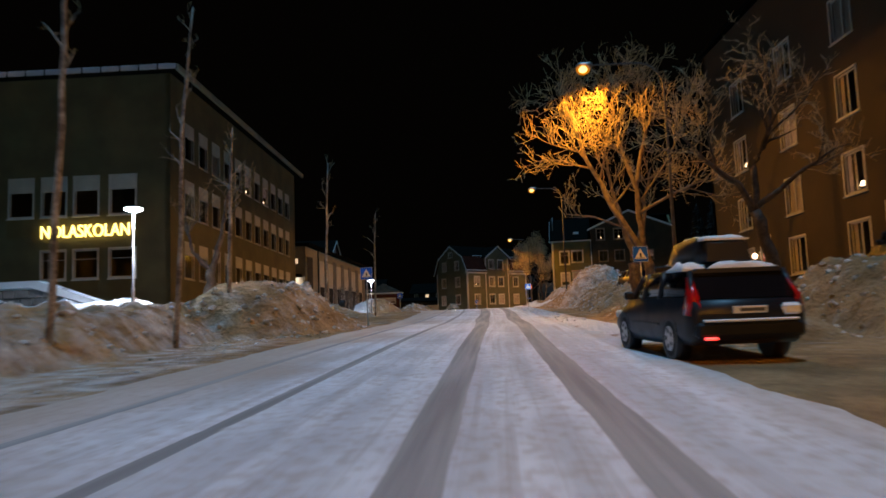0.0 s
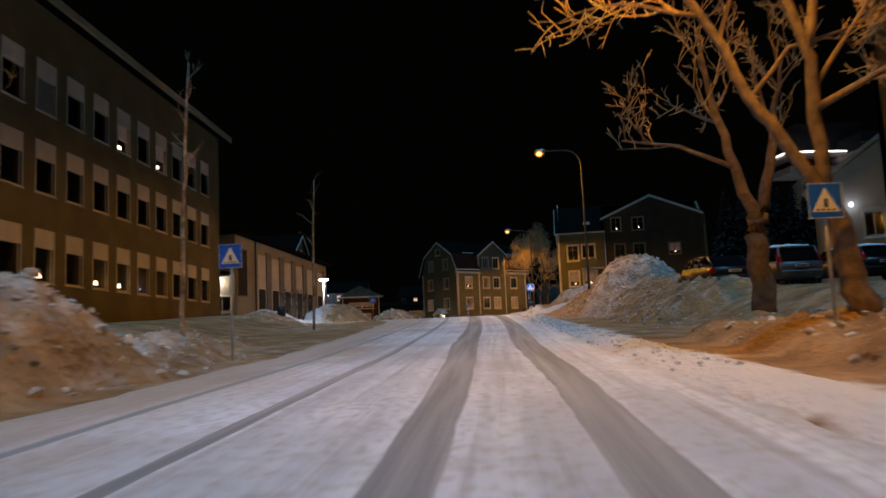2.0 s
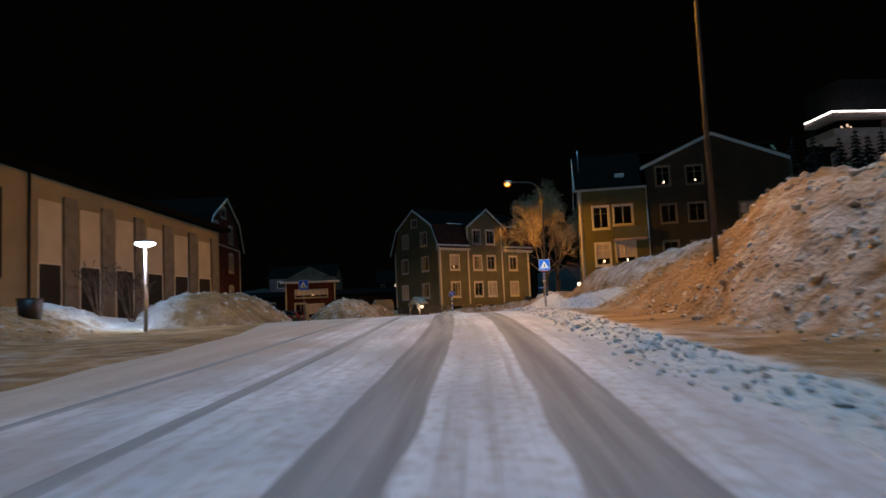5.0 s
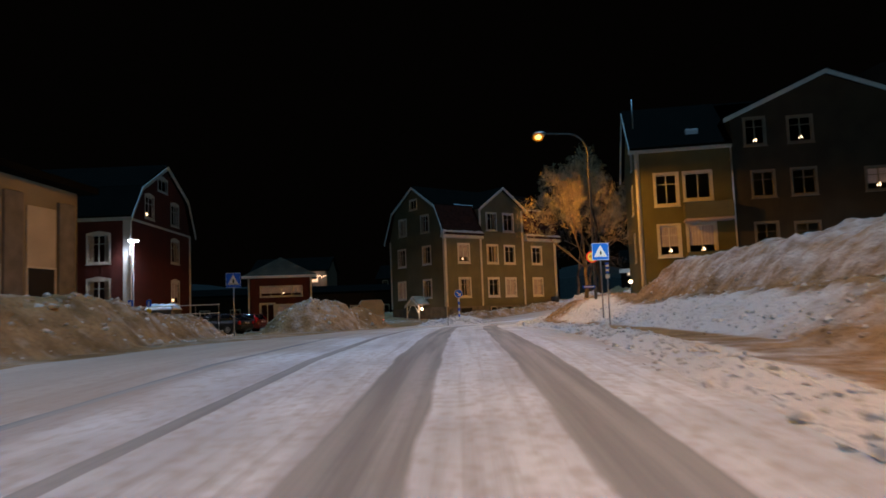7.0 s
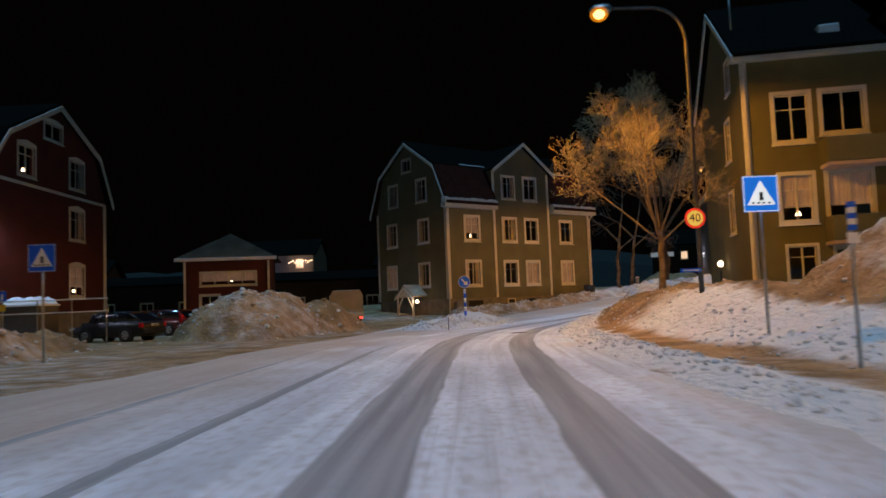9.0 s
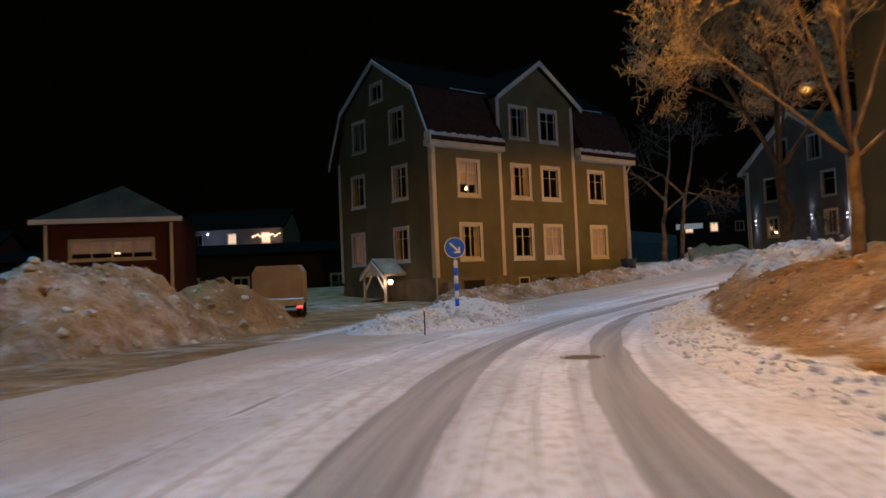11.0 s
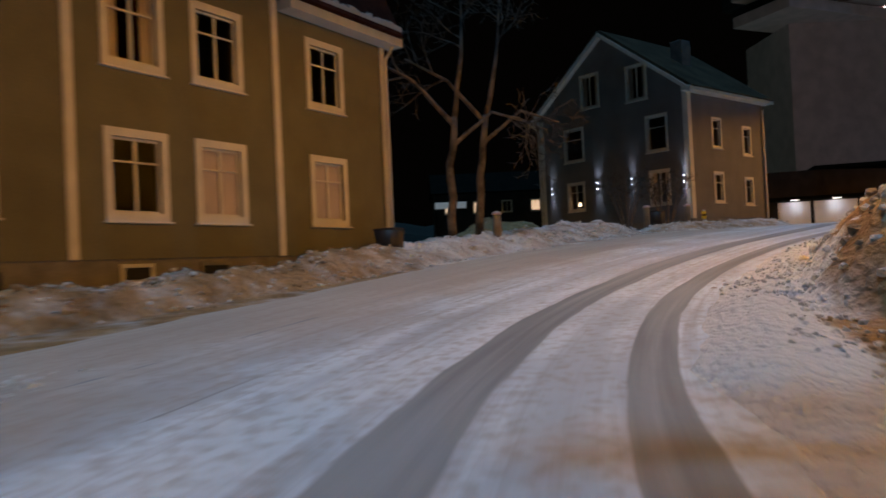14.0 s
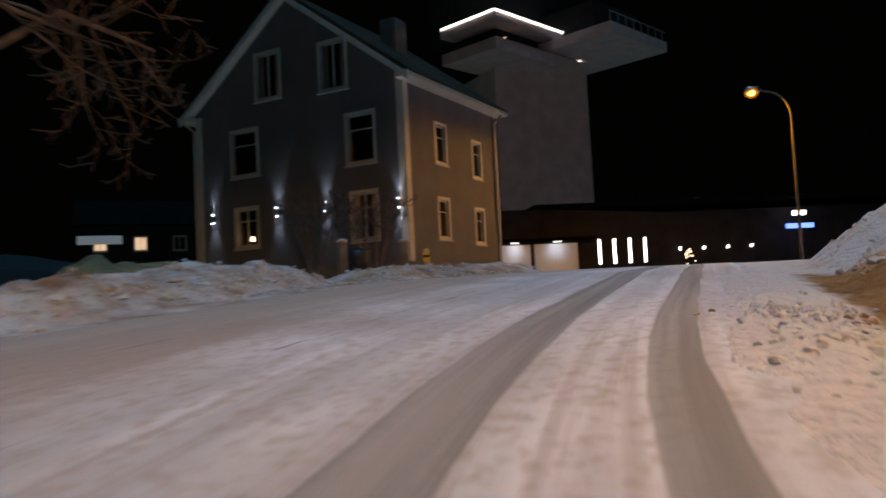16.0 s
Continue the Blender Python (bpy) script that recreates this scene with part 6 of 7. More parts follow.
def car(name, label, m, paint, length=4.7, width=1.82, height=1.46, estate=True, snow=0.0, lit=False, roof_box=False, group=""):
    """A car that points along +y, its rear axle's ground at the origin."""
    t = thing(name, label, "car", m, group)
    w = width / 2
    r0, f1 = -1.0, length - 1.0
    hood = 0.92

    def ring(y, z0, z1, hw, top):
        return [(-hw * 0.90, y, z0), (-hw, y, z0 + 0.16), (-hw, y, z0 + (z1 - z0) * 0.62), (-hw * top, y, z1), (hw * top, y, z1), (hw, y, z0 + (z1 - z0) * 0.62), (hw, y, z0 + 0.16), (hw * 0.90, y, z0)]

    body = loft(BM(), [ring(r0, 0.42, 0.72, w * 0.88, 0.96), ring(r0 + 0.06, 0.32, 0.90, w * 0.95, 0.95), ring(r0 + 0.3, 0.24, 0.98, w * 0.99, 0.94), ring(0.0, 0.22, 0.98, w, 0.93), ring(1.2, 0.20, 0.97, w, 0.93), ring(2.5, 0.20, 0.95, w, 0.93), ring(f1 - 0.9, 0.22, hood - 0.06, w, 0.90), ring(f1 - 0.25, 0.26, hood - 0.22, w * 0.95, 0.88), ring(f1, 0.36, 0.60, w * 0.82, 0.9)])
    b = part("body", body, paint, t)
    hz = height
    rear_top = r0 + (0.42 if estate else 0.95)
    g = loft(BM(), [[(-w * 0.90, r0 + 0.16, 0.95), (w * 0.90, r0 + 0.16, 0.95), (w * 0.80, rear_top, hz - 0.08), (-w * 0.80, rear_top, hz - 0.08)], [(-w * 0.925, 0.8, 0.95), (w * 0.925, 0.8, 0.95), (w * 0.79, 0.8, hz - 0.05), (-w * 0.79, 0.8, hz - 0.05)], [(-w * 0.925, 1.9, 0.95), (w * 0.925, 1.9, 0.95), (w * 0.77, 1.75, hz - 0.07), (-w * 0.77, 1.75, hz - 0.07)], [(-w * 0.88, f1 - 1.15, 0.88), (w * 0.88, f1 - 1.15, 0.88), (w * 0.76, 1.95, hz - 0.14), (-w * 0.76, 1.95, hz - 0.14)]])
    part("glazing", g, M["car_glass"], t, "dark tinted car windows")
    rf = BM()
    loft(rf, [[(-w * 0.80, rear_top - 0.06, hz - 0.11), (w * 0.80, rear_top - 0.06, hz - 0.11), (w * 0.70, rear_top - 0.05, hz - 0.04), (-w * 0.70, rear_top - 0.05, hz - 0.04)], [(-w * 0.81, 0.8, hz - 0.06), (w * 0.81, 0.8, hz - 0.06), (w * 0.66, 0.8, hz), (-w * 0.66, 0.8, hz)], [(-w * 0.79, 1.85, hz - 0.12), (w * 0.79, 1.85, hz - 0.12), (w * 0.66, 1.78, hz - 0.04), (-w * 0.66, 1.78, hz - 0.04)]])
    part("roof", rf, paint, t)
    for sx in (-1, 1):
        for (ya, yb, xa, xb, za, zb) in ((r0 + 0.16, rear_top, 0.90, 0.80, 0.95, hz - 0.08), (0.62, 0.66, 0.925, 0.79, 0.95, hz - 0.06), (1.55, 1.5, 0.925, 0.78, 0.95, hz - 0.06), (f1 - 1.15, 1.95, 0.88, 0.77, 0.88, hz - 0.12)):
            part("pillar", tube(BM(), [(sx * w * xa, ya, za), (sx * w * xb, yb, zb)], [0.05, 0.045], 6), paint, t)
        for ax in (0.0, length - 2.0):
            wx = sx * (w - 0.10)
            ty = part("wheel", tube(BM(), [(wx - 0.11, ax, 0.32), (wx - 0.09, ax, 0.32), (wx + 0.09, ax, 0.32), (wx + 0.11, ax, 0.32)], [0.27, 0.32, 0.32, 0.27], 24), M["tyre"], t)
            part("rim", tube(BM(), [(wx + sx * 0.10, ax, 0.32), (wx + sx * 0.118, ax, 0.32)], [0.21, 0.20], 20), M["rim"], ty)
            for k in range(5):
                a = k * math.tau / 5
                part("spoke_gap", tube(BM(), [(wx + sx * 0.117, ax + 0.13 * math.cos(a), 0.32 + 0.13 * math.sin(a)), (wx + sx * 0.122, ax + 0.13 * math.cos(a), 0.32 + 0.13 * math.sin(a))], [0.045, 0.045], 6), M["black"], ty)
            part("wheel_arch", tube(BM(), [(sx * (w - 0.24), ax, 0.33), (sx * (w + 0.004), ax, 0.33)], [0.37, 0.37], 24), M["black"], t)
        part("mirror", box(BM(), sx * (w + 0.02) - 0.09, sx * (w + 0.02) + 0.09, f1 - 1.55, f1 - 1.42, 0.95, 1.10, 0.03), paint, t)
        lamp = BM()
        if estate:
            loft(lamp, [[(sx * w * 0.80, r0 + 0.02, 0.70), (sx * w * 1.0, r0 + 0.14, 0.70), (sx * w * 1.0, r0 + 0.34, 0.72), (sx * w * 0.82, r0 + 0.10, 0.72)], [(sx * w * 0.82, r0 + 0.04, 1.0), (sx * w * 0.965, r0 + 0.16, 1.0), (sx * w * 0.965, r0 + 0.30, 1.0), (sx * w * 0.84, r0 + 0.14, 1.0)], [(sx * w * 0.80, rear_top - 0.06, hz - 0.16), (sx * w * 0.87, rear_top - 0.02, hz - 0.16), (sx * w * 0.86, rear_top + 0.06, hz - 0.16), (sx * w * 0.80, rear_top, hz - 0.16)]])
        else:
            box(lamp, sx * w * 0.93 - 0.14, sx * w * 0.93 + 0.05, r0 + 0.0, r0 + 0.2, 0.66, 0.88, 0.02)
        part("tail_light", lamp, M["tail"], t, "red tail light")
        part("head_light", box(BM(), sx * w * 0.72 - 0.18, sx * w * 0.72 + 0.18, f1 - 0.22, f1 - 0.04, 0.58, 0.72, 0.03), M["sign_white"], t, "clear head light")
        part("side_strip", box(BM(), sx * (w + 0.006) - 0.012, sx * (w + 0.006) + 0.012, 0.55, length - 2.6, 0.52, 0.56, 0.005), M["black"], t)
    part("bumper", box(BM(), -w * 0.92, w * 0.92, r0 - 0.06, r0 + 0.2, 0.36, 0.60, 0.05), paint, t)
    part("number_plate", box(BM(), -0.26, 0.26, r0 - 0.035, r0 + 0.02, 0.72, 0.83, 0.005), M["sign_white"], t, "white number plate with plain bars")
    part("plate_bar", box(BM(), -0.16, 0.22, r0 - 0.04, r0 - 0.034, 0.75, 0.80), M["car_grey"], t)
    if lit:
        part("fog_light", box(BM(), -w * 0.80, -w * 0.58, r0 - 0.075, r0 - 0.03, 0.335, 0.375, 0.01), M["tail_lit"], t, "lit red rear light")
        part("snow_ledge", box(BM(), -w * 0.80, w * 0.80, r0 - 0.075, r0 + 0.06, 0.60, 0.64, 0.015), M["snow_clean"], t, "snow on the bumper")
        part("snow_patch", box(BM(), w * 0.55, w * 0.88, r0 - 0.03, r0 + 0.12, 0.66, 0.86, 0.05), M["snow_clean"], t, "snow stuck to the tailgate")
    if roof_box:
        bx = BM()
        loft(bx, [[(-0.36, -0.35, hz + 0.08), (0.36, -0.35, hz + 0.08), (0.32, -0.30, hz + 0.38), (-0.32, -0.30, hz + 0.38)], [(-0.44, 0.2, hz + 0.06), (0.44, 0.2, hz + 0.06), (0.38, 0.2, hz + 0.50), (-0.38, 0.2, hz + 0.50)], [(-0.44, 1.1, hz + 0.06), (0.44, 1.1, hz + 0.06), (0.38, 1.1, hz + 0.44), (-0.38, 1.1, hz + 0.44)], [(-0.30, 1.75, hz + 0.10), (0.30, 1.75, hz + 0.10), (0.26, 1.72, hz + 0.22), (-0.26, 1.72, hz + 0.22)]])
        part("roof_box", bx, M["car_dark"], t, "large black roof box")
        part("roof_bar", box(BM(), -w * 0.8, w * 0.8, 0.15, 0.21, hz - 0.02, hz + 0.07, 0.01), M["black"], t)
        part("roof_bar", box(BM(), -w * 0.8, w * 0.8, 1.15, 1.21, hz - 0.03, hz + 0.07, 0.01), M["black"], t)
        for x0, x1, y0, y1, hh in ((-0.82, -0.42, -0.5, 0.3, 0.09), (-0.4, 0.7, -0.52, -0.34, 0.07), (0.45, 0.75, -0.3, 1.4, 0.06)):
            part("roof_snow", snow_cap(x0, x1, y0, y1, hz - 0.05, hh + 0.05, 3), M["snow_clean"], t, "ragged snow on the car roof")
        part("roof_snow", snow_cap(-0.36, 0.36, -0.28, 0.9, hz + 0.44, 0.09, 5), M["snow_clean"], t, "ragged snow on the roof box")
    if snow:
        part("roof_snow", snow_cap(-w * 0.76, w * 0.76, rear_top - 0.05, 1.85, hz - 0.08, snow, 7), M["snow_clean"], t, "thick snow on the car roof")
        part("hood_snow", snow_cap(-w * 0.8, w * 0.8, f1 - 1.1, f1 - 0.2, 0.72, snow * 0.8, 8), M["snow_clean"], t, "snow on the bonnet")
    return t


def snow_cap(x0, x1, y0, y1, z, h, seed):
    """A soft slab of lying snow."""
    bm = BM()
    nx, ny = 10, 10
    rows = []
    for j in range(ny + 1):
        row = []
        for i in range(nx + 1):
            u, v = i / nx, j / ny
            edge = min(1.0, 5 * min(u, 1 - u, v, 1 - v) + 0.02)
            hh = h * edge ** 0.5 * (0.8 + 0.5 * noise.noise((u * 4, v * 4, seed)))
            row.append(bm.verts.new((x0 + (x1 - x0) * u, y0 + (y1 - y0) * v, z + hh)))
        rows.append(row)
    for a, b in zip(rows, rows[1:]):
        for i in range(nx):
            bm.faces.new((a[i], a[i + 1], b[i + 1], b[i])).smooth = True
    rim = [*rows[0], *[r[-1] for r in rows[1:]], *rows[-1][-2::-1], *[r[0] for r in rows[-2:0:-1]]]
    low = [bm.verts.new((v.co.x, v.co.y, z - 0.02)) for v in rim]
    n = len(rim)
    for k in range(n):
        bm.faces.new((rim[k], low[k], low[(k + 1) % n], rim[(k + 1) % n]))
    return bm


def on_land(x, y, turn=0.0, up=0.0):
    e = 0.6
    sx = math.degrees(math.atan((land(x, y + e) - land(x, y - e)) / (2 * e)))
    return pose(x, y, land(x, y) + up, sx if abs(turn) < 30 else 0, 0, turn)


car("estate_car", "dark blue-black estate car with a roof box and patches of snow", on_land(4.55, 12.6, 2.0, 0.035), M["car_dark"], lit=True, roof_box=True)
car("parked_car", "dark parked car under thin snow", on_land(13.3, 51.5, 3), M["car_dark"], estate=False, length=4.3, group="cars in the car park")
car("parked_car", "grey parked estate car with a thick snow cap", on_land(15.9, 51.0, -2), M["car_grey"], height=1.62, snow=0.16, group="cars in the car park")
car("parked_car", "dark parked car with a thick snow cap", on_land(18.6, 50.0, 4), M["car_dark"], snow=0.16, group="cars in the car park")
car("parked_car", "dark parked car half hidden behind a snow bank", on_land(13.6, 20.5, -4), M["car_dark"], estate=False, length=4.3)
car("parked_car", "dark red parked car behind another by a red house", on_land(-11.4, 128.3, 78), M["car_red"], snow=0.05, group="cars by the red house")
car("parked_car", "dark parked car beside a red house", on_land(-10.9, 121.6, 75), M["car_dark"], estate=False, length=4.3, snow=0.05, group="cars by the red house")


def box_truck():
    """Small truck with a pale tarpaulin body, seen from behind."""
    t = thing("tarpaulin_truck", "small truck with a pale tarpaulin body, its rear to the road", "truck", on_land(-2.1, 131.6, 8))
    part("chassis", box(BM(), -0.9, 0.9, 0.1, 4.6, 0.42, 0.62, 0.03), M["black"], t)
    bm = BM()
    loft(bm, [[(-1.02, 0, 0.62), (1.02, 0, 0.62), (1.0, 0, 1.85), (0.82, 0, 2.15), (-0.82, 0, 2.15), (-1.0, 0, 1.85)], [(-1.02, 3.2, 0.62), (1.02, 3.2, 0.62), (1.0, 3.2, 1.85), (0.82, 3.2, 2.15), (-0.82, 3.2, 2.15), (-1.0, 3.2, 1.85)]])
    for f in bm.faces:
        f.smooth = False
    part("tarpaulin", bm, M["tarp"], t)
    part("tail_board", box(BM(), -1.02, 1.02, -0.05, 0.0, 0.50, 0.80, 0.01), M["steel"], t)
    part("cab", loft(BM(), [[(-0.9, 3.3, 0.5), (0.9, 3.3, 0.5), (0.8, 3.3, 1.8), (-0.8, 3.3, 1.8)], [(-0.9, 4.6, 0.5), (0.9, 4.6, 0.5), (0.75, 4.2, 1.7), (-0.75, 4.2, 1.7)], [(-0.85, 5.1, 0.5), (0.85, 5.1, 0.5), (0.8, 4.95, 1.0), (-0.8, 4.95, 1.0)]]), M["sign_white"], t)
    for sx in (-1, 1):
        part("tail_light", box(BM(), sx * 0.85 - 0.12, sx * 0.85 + 0.12, -0.07, -0.02, 0.40, 0.50, 0.01), M["tail_lit"] if sx > 0 else M["tail"], t, "red tail light")
        for y in (0.9, 4.2):
            w = part("wheel", tube(BM(), [(sx * 0.70, y, 0.33), (sx * 0.90, y, 0.33)], [0.33, 0.33], 20), M["tyre"], t)
            part("rim", tube(BM(), [(sx * 0.90, y, 0.33), (sx * 0.915, y, 0.33)], [0.19, 0.19], 14), M["rim"], w)
    part("number_plate", box(BM(), -0.26, 0.26, -0.075, -0.05, 0.40, 0.51, 0.003), M["sign_white"], t, "white number plate with plain bars")
    part("plate_bar", box(BM(), -0.18, 0.2, -0.08, -0.076, 0.43, 0.48), M["sign_blue"], t)
    return t


box_truck()


# ---- further buildings ----
def brick_block():
    """Tall brick apartment block on the right side of the road, with lit curtains."""
    L, D, EV = 27.0, 12.0, 13.5
    h = thing("brick_block", "tall brown rendered apartment block with lit windows behind bare trees", "apartment block", pose(15.6, 43.4, 2.9, 0, 0, -90))
    ws = []
    for r, z in enumerate((0.2, 2.85, 5.85, 8.9)):
        for i, x in enumerate((3.8, 9.25, 14.3, 19.4, 24.2)):
            b = ("curtain_lit", "sides", "sides", "curtain", "lamp_sides")[(i + r * 2) % 5]
            ws.append((x, z, 1.45, 1.55 + 0.1 * (r > 1), {"style": "double", "casing": 0.07, "behind": b}))
    side(h, L, [(0, EV), (L, EV)], -2.0, ws, M["block"], I4)
    side(h, D, [(0, EV), (D / 2, EV + 4.0), (D, EV)], -2.0, [], M["block"], pose(0, D, 0, 0, 0, -90), "end_wall")
    side(h, D, [(0, EV), (D / 2, EV + 4.0), (D, EV)], -2.0, [], M["block"], pose(L, 0, 0, 0, 0, 90), "end_wall")
    side(h, L, [(0, EV), (L, EV)], -2.0, [], M["block"], pose(L, D, 0, 0, 0, 180), "back_wall")
    rp = [(-0.6, EV - 0.3), (D / 2, EV + 4.1), (D + 0.6, EV - 0.3)]
    for i in (0, 1):
        roof_slab(h, rp[i:i + 2], 0, L + 0.8, 0.18, M["dark_roof"], pose(L + 0.4, 0, 0, 0, 0, 90), "roof_slope")
    for x in (6.2, 17.0):
        d = part("door", frame_mesh(BM(), 1.0, 2.1, 0.12, -0.05, 0.02), M["white"], h, m=pose(x, -0.01, 0.0))
        part("door_leaf", box(BM(), 0, 1.0, -0.03, -0.005, 0, 2.1, 0.01), M["bark"], d)
        if x < 10:
            dx = -0.45
            part("door_lamp", tube(BM(), [(dx, -0.2, 1.2), (dx, -0.2, 1.35), (dx, -0.2, 1.48)], [0.07, 0.14, 0.05], 10), M["lamp_warm"], d, "lit lantern by the door")
            part("lantern_arm", box(BM(), dx - 0.02, dx + 0.02, -0.2, 0.0, 1.48, 1.52), M["black"], d)
        part("notice", box(BM(), 0.15, 0.85, -0.05, -0.032, 1.0, 1.5, 0.004), M["sign_red"], d, "red notice with plain pale bars")
    return h


brick_block()


def pale_block():
    """Pale plastered building behind the car park."""
    L, D, EV = 9.0, 9.0, 5.4
    h = thing("pale_house", "pale plastered house with a snowy gable behind the car park", "house", pose(24.1, 65.0, 4.2, 0, 0, -32))
    ws = [(2.6, 2.4, 1.0, 1.4, {"style": "double", "top": "arch"}), (5.2, 2.4, 1.0, 1.4, {"style": "double", "top": "arch"})]
    side(h, L, [(0, EV), (L / 2, EV + 3), (L, EV)], -1.0, ws, M["pale"], I4, "gable_wall")
    side(h, D, [(0, EV), (D, EV)], -1.0, [], M["pale"], pose(0, D, 0, 0, 0, -90), "side_wall")
    side(h, D, [(0, EV), (D, EV)], -1.0, [], M["pale"], pose(L, 0, 0, 0, 0, 90), "side_wall")
    side(h, L, [(0, EV), (L / 2, EV + 3), (L, EV)], -1.0, [], M["pale"], pose(L, D, 0, 0, 0, 180), "gable_wall")
    rp = [(-0.5, EV - 0.3), (L / 2, EV + 3.1), (L + 0.5, EV - 0.3)]
    for i in (0, 1):
        roof_slab(h, rp[i:i + 2], -0.4, D + 0.4, 0.2, M["snow_dirty"], I4, "roof_slope")
    t = thing("wall_lantern", "lit white lantern on a pale house wall", "lamp", h.matrix_basis @ pose(2.0, -0.2, 4.3))
    bm = BM()
    bmesh.ops.create_uvsphere(bm, u_segments=12, v_segments=8, radius=0.13)
    part("globe", bm, M["lamp_globe"], t)
    part("bracket", box(BM(), -0.04, 0.04, 0.1, 0.22, -0.04, 0.04), M["black"], t)
    lt = bpy.data.lights.new("lantern_light", "POINT")
    lt.energy, lt.color, lt.shadow_soft_size = 6, COOL, 0.2
    new("lantern_light", lt).matrix_world = h.matrix_basis @ pose(2.0, -0.6, 4.3)
    return h


pale_block()


def tower():
    """Tall block: a pale skewed core, jutting slabs and lit parapets."""
    t = thing("tower_block", "tall modern tower with a pale concrete core and lit jutting storeys", "tower", pose(92.3, 211.5, 7.0, 0, 0, 5.4))
    bm = BM()
    plan = [(7.0, 6.5), (22.5, 0.4), (28.0, 14.0), (12.0, 20.0)]
    lo = [bm.verts.new((x, y, 2.0)) for x, y in plan]
    hi = [bm.verts.new((x, y, 32.2)) for x, y in plan]
    for k in range(4):
        bm.faces.new((lo[k], lo[(k + 1) % 4], hi[(k + 1) % 4], hi[k]))
    bm.faces.new(hi)
    part("core", bm, M["concrete"], t)
    part("foot", box(BM(), 12.0, 24.0, 8.0, 16.0, -2.0, 2.2), M["dark_roof"], t)
    part("slab", box(BM(), 0.3, 22.6, 0.2, 11.0, 32.2, 33.9, 0.04), M["concrete"], t)
    part("storey", box(BM(), 3.0, 23.0, 2.5, 14.0, 33.9, 36.4, 0.04), M["dark_wall"], t)
    part("parapet", box(BM(), 0.0, 17.0, 0.0, 10.8, 36.2, 37.4, 0.04), M["concrete"], t)
    part("light_strip", box(BM(), -0.1, 21.0, -0.14, -0.02, 37.42, 37.68), M["strip"], t, "white light strip")
    part("light_strip", box(BM(), -0.14, -0.02, 0.0, 10.5, 37.42, 37.68), M["strip"], t, "white light strip")
    part("storey", box(BM(), 5.0, 24.0, 4.0, 18.0, 37.4, 46.0, 0.04), M["dark_wall"], t)
    part("light_strip", box(BM(), 16.0, 23.0, 0.30, 0.42, 34.9, 35.05), M["strip"], t, "white light strip")
    part("column", box(BM(), 21.0, 21.5, 0.6, 1.0, 33.9, 36.4), M["strip"], t, "white lit column")
    part("slab", box(BM(), 13.0, 29.0, -10.5, 8.0, 34.2, 35.8, 0.04), M["concrete"], t)
    for k in range(8):
        part("railing_post", box(BM(), 13.2 + k * 2.1, 13.3 + k * 2.1, -10.4, -10.3, 35.8, 37.4), M["steel"], t)
    part("rail", box(BM(), 13.0, 29.0, -10.42, -10.32, 37.3, 37.4), M["steel"], t)
    part("storey", box(BM(), 16.0, 28.0, -6.0, 8.0, 35.8, 41.0, 0.04), M["dark_wall"], t)
    for x, y, z in ((1.2, 2.44, 34.2), (2.6, 2.44, 34.6), (3.4, 2.44, 34.1), (17.5, -6.06, 36.3), (21.0, -6.06, 37.0)):
        w = part("lit_window", frame_mesh(BM(), 0.6, 0.7, 0.06, -0.05, 0.02), M["dark_wall"], t, m=pose(x + 2.0, y, z))
        part("pane", box(BM(), 0, 0.6, -0.03, -0.01, 0, 0.7), M["lamp_room"], w)
    for u, z in ((0.86, 14.0), (0.84, 24.5)):
        x, y = 7.0 + 15.5 * u, 6.5 - 6.1 * u
        w = part("small_window", frame_mesh(BM(), 0.5, 1.5, 0.06, -0.08, 0.02), M["concrete"], t, m=pose(x, y, z, 0, 0, -21.5))
        part("pane", box(BM(), 0, 0.5, -0.06, -0.04, 0, 1.5), M["pale"], w)
    return t


tower()


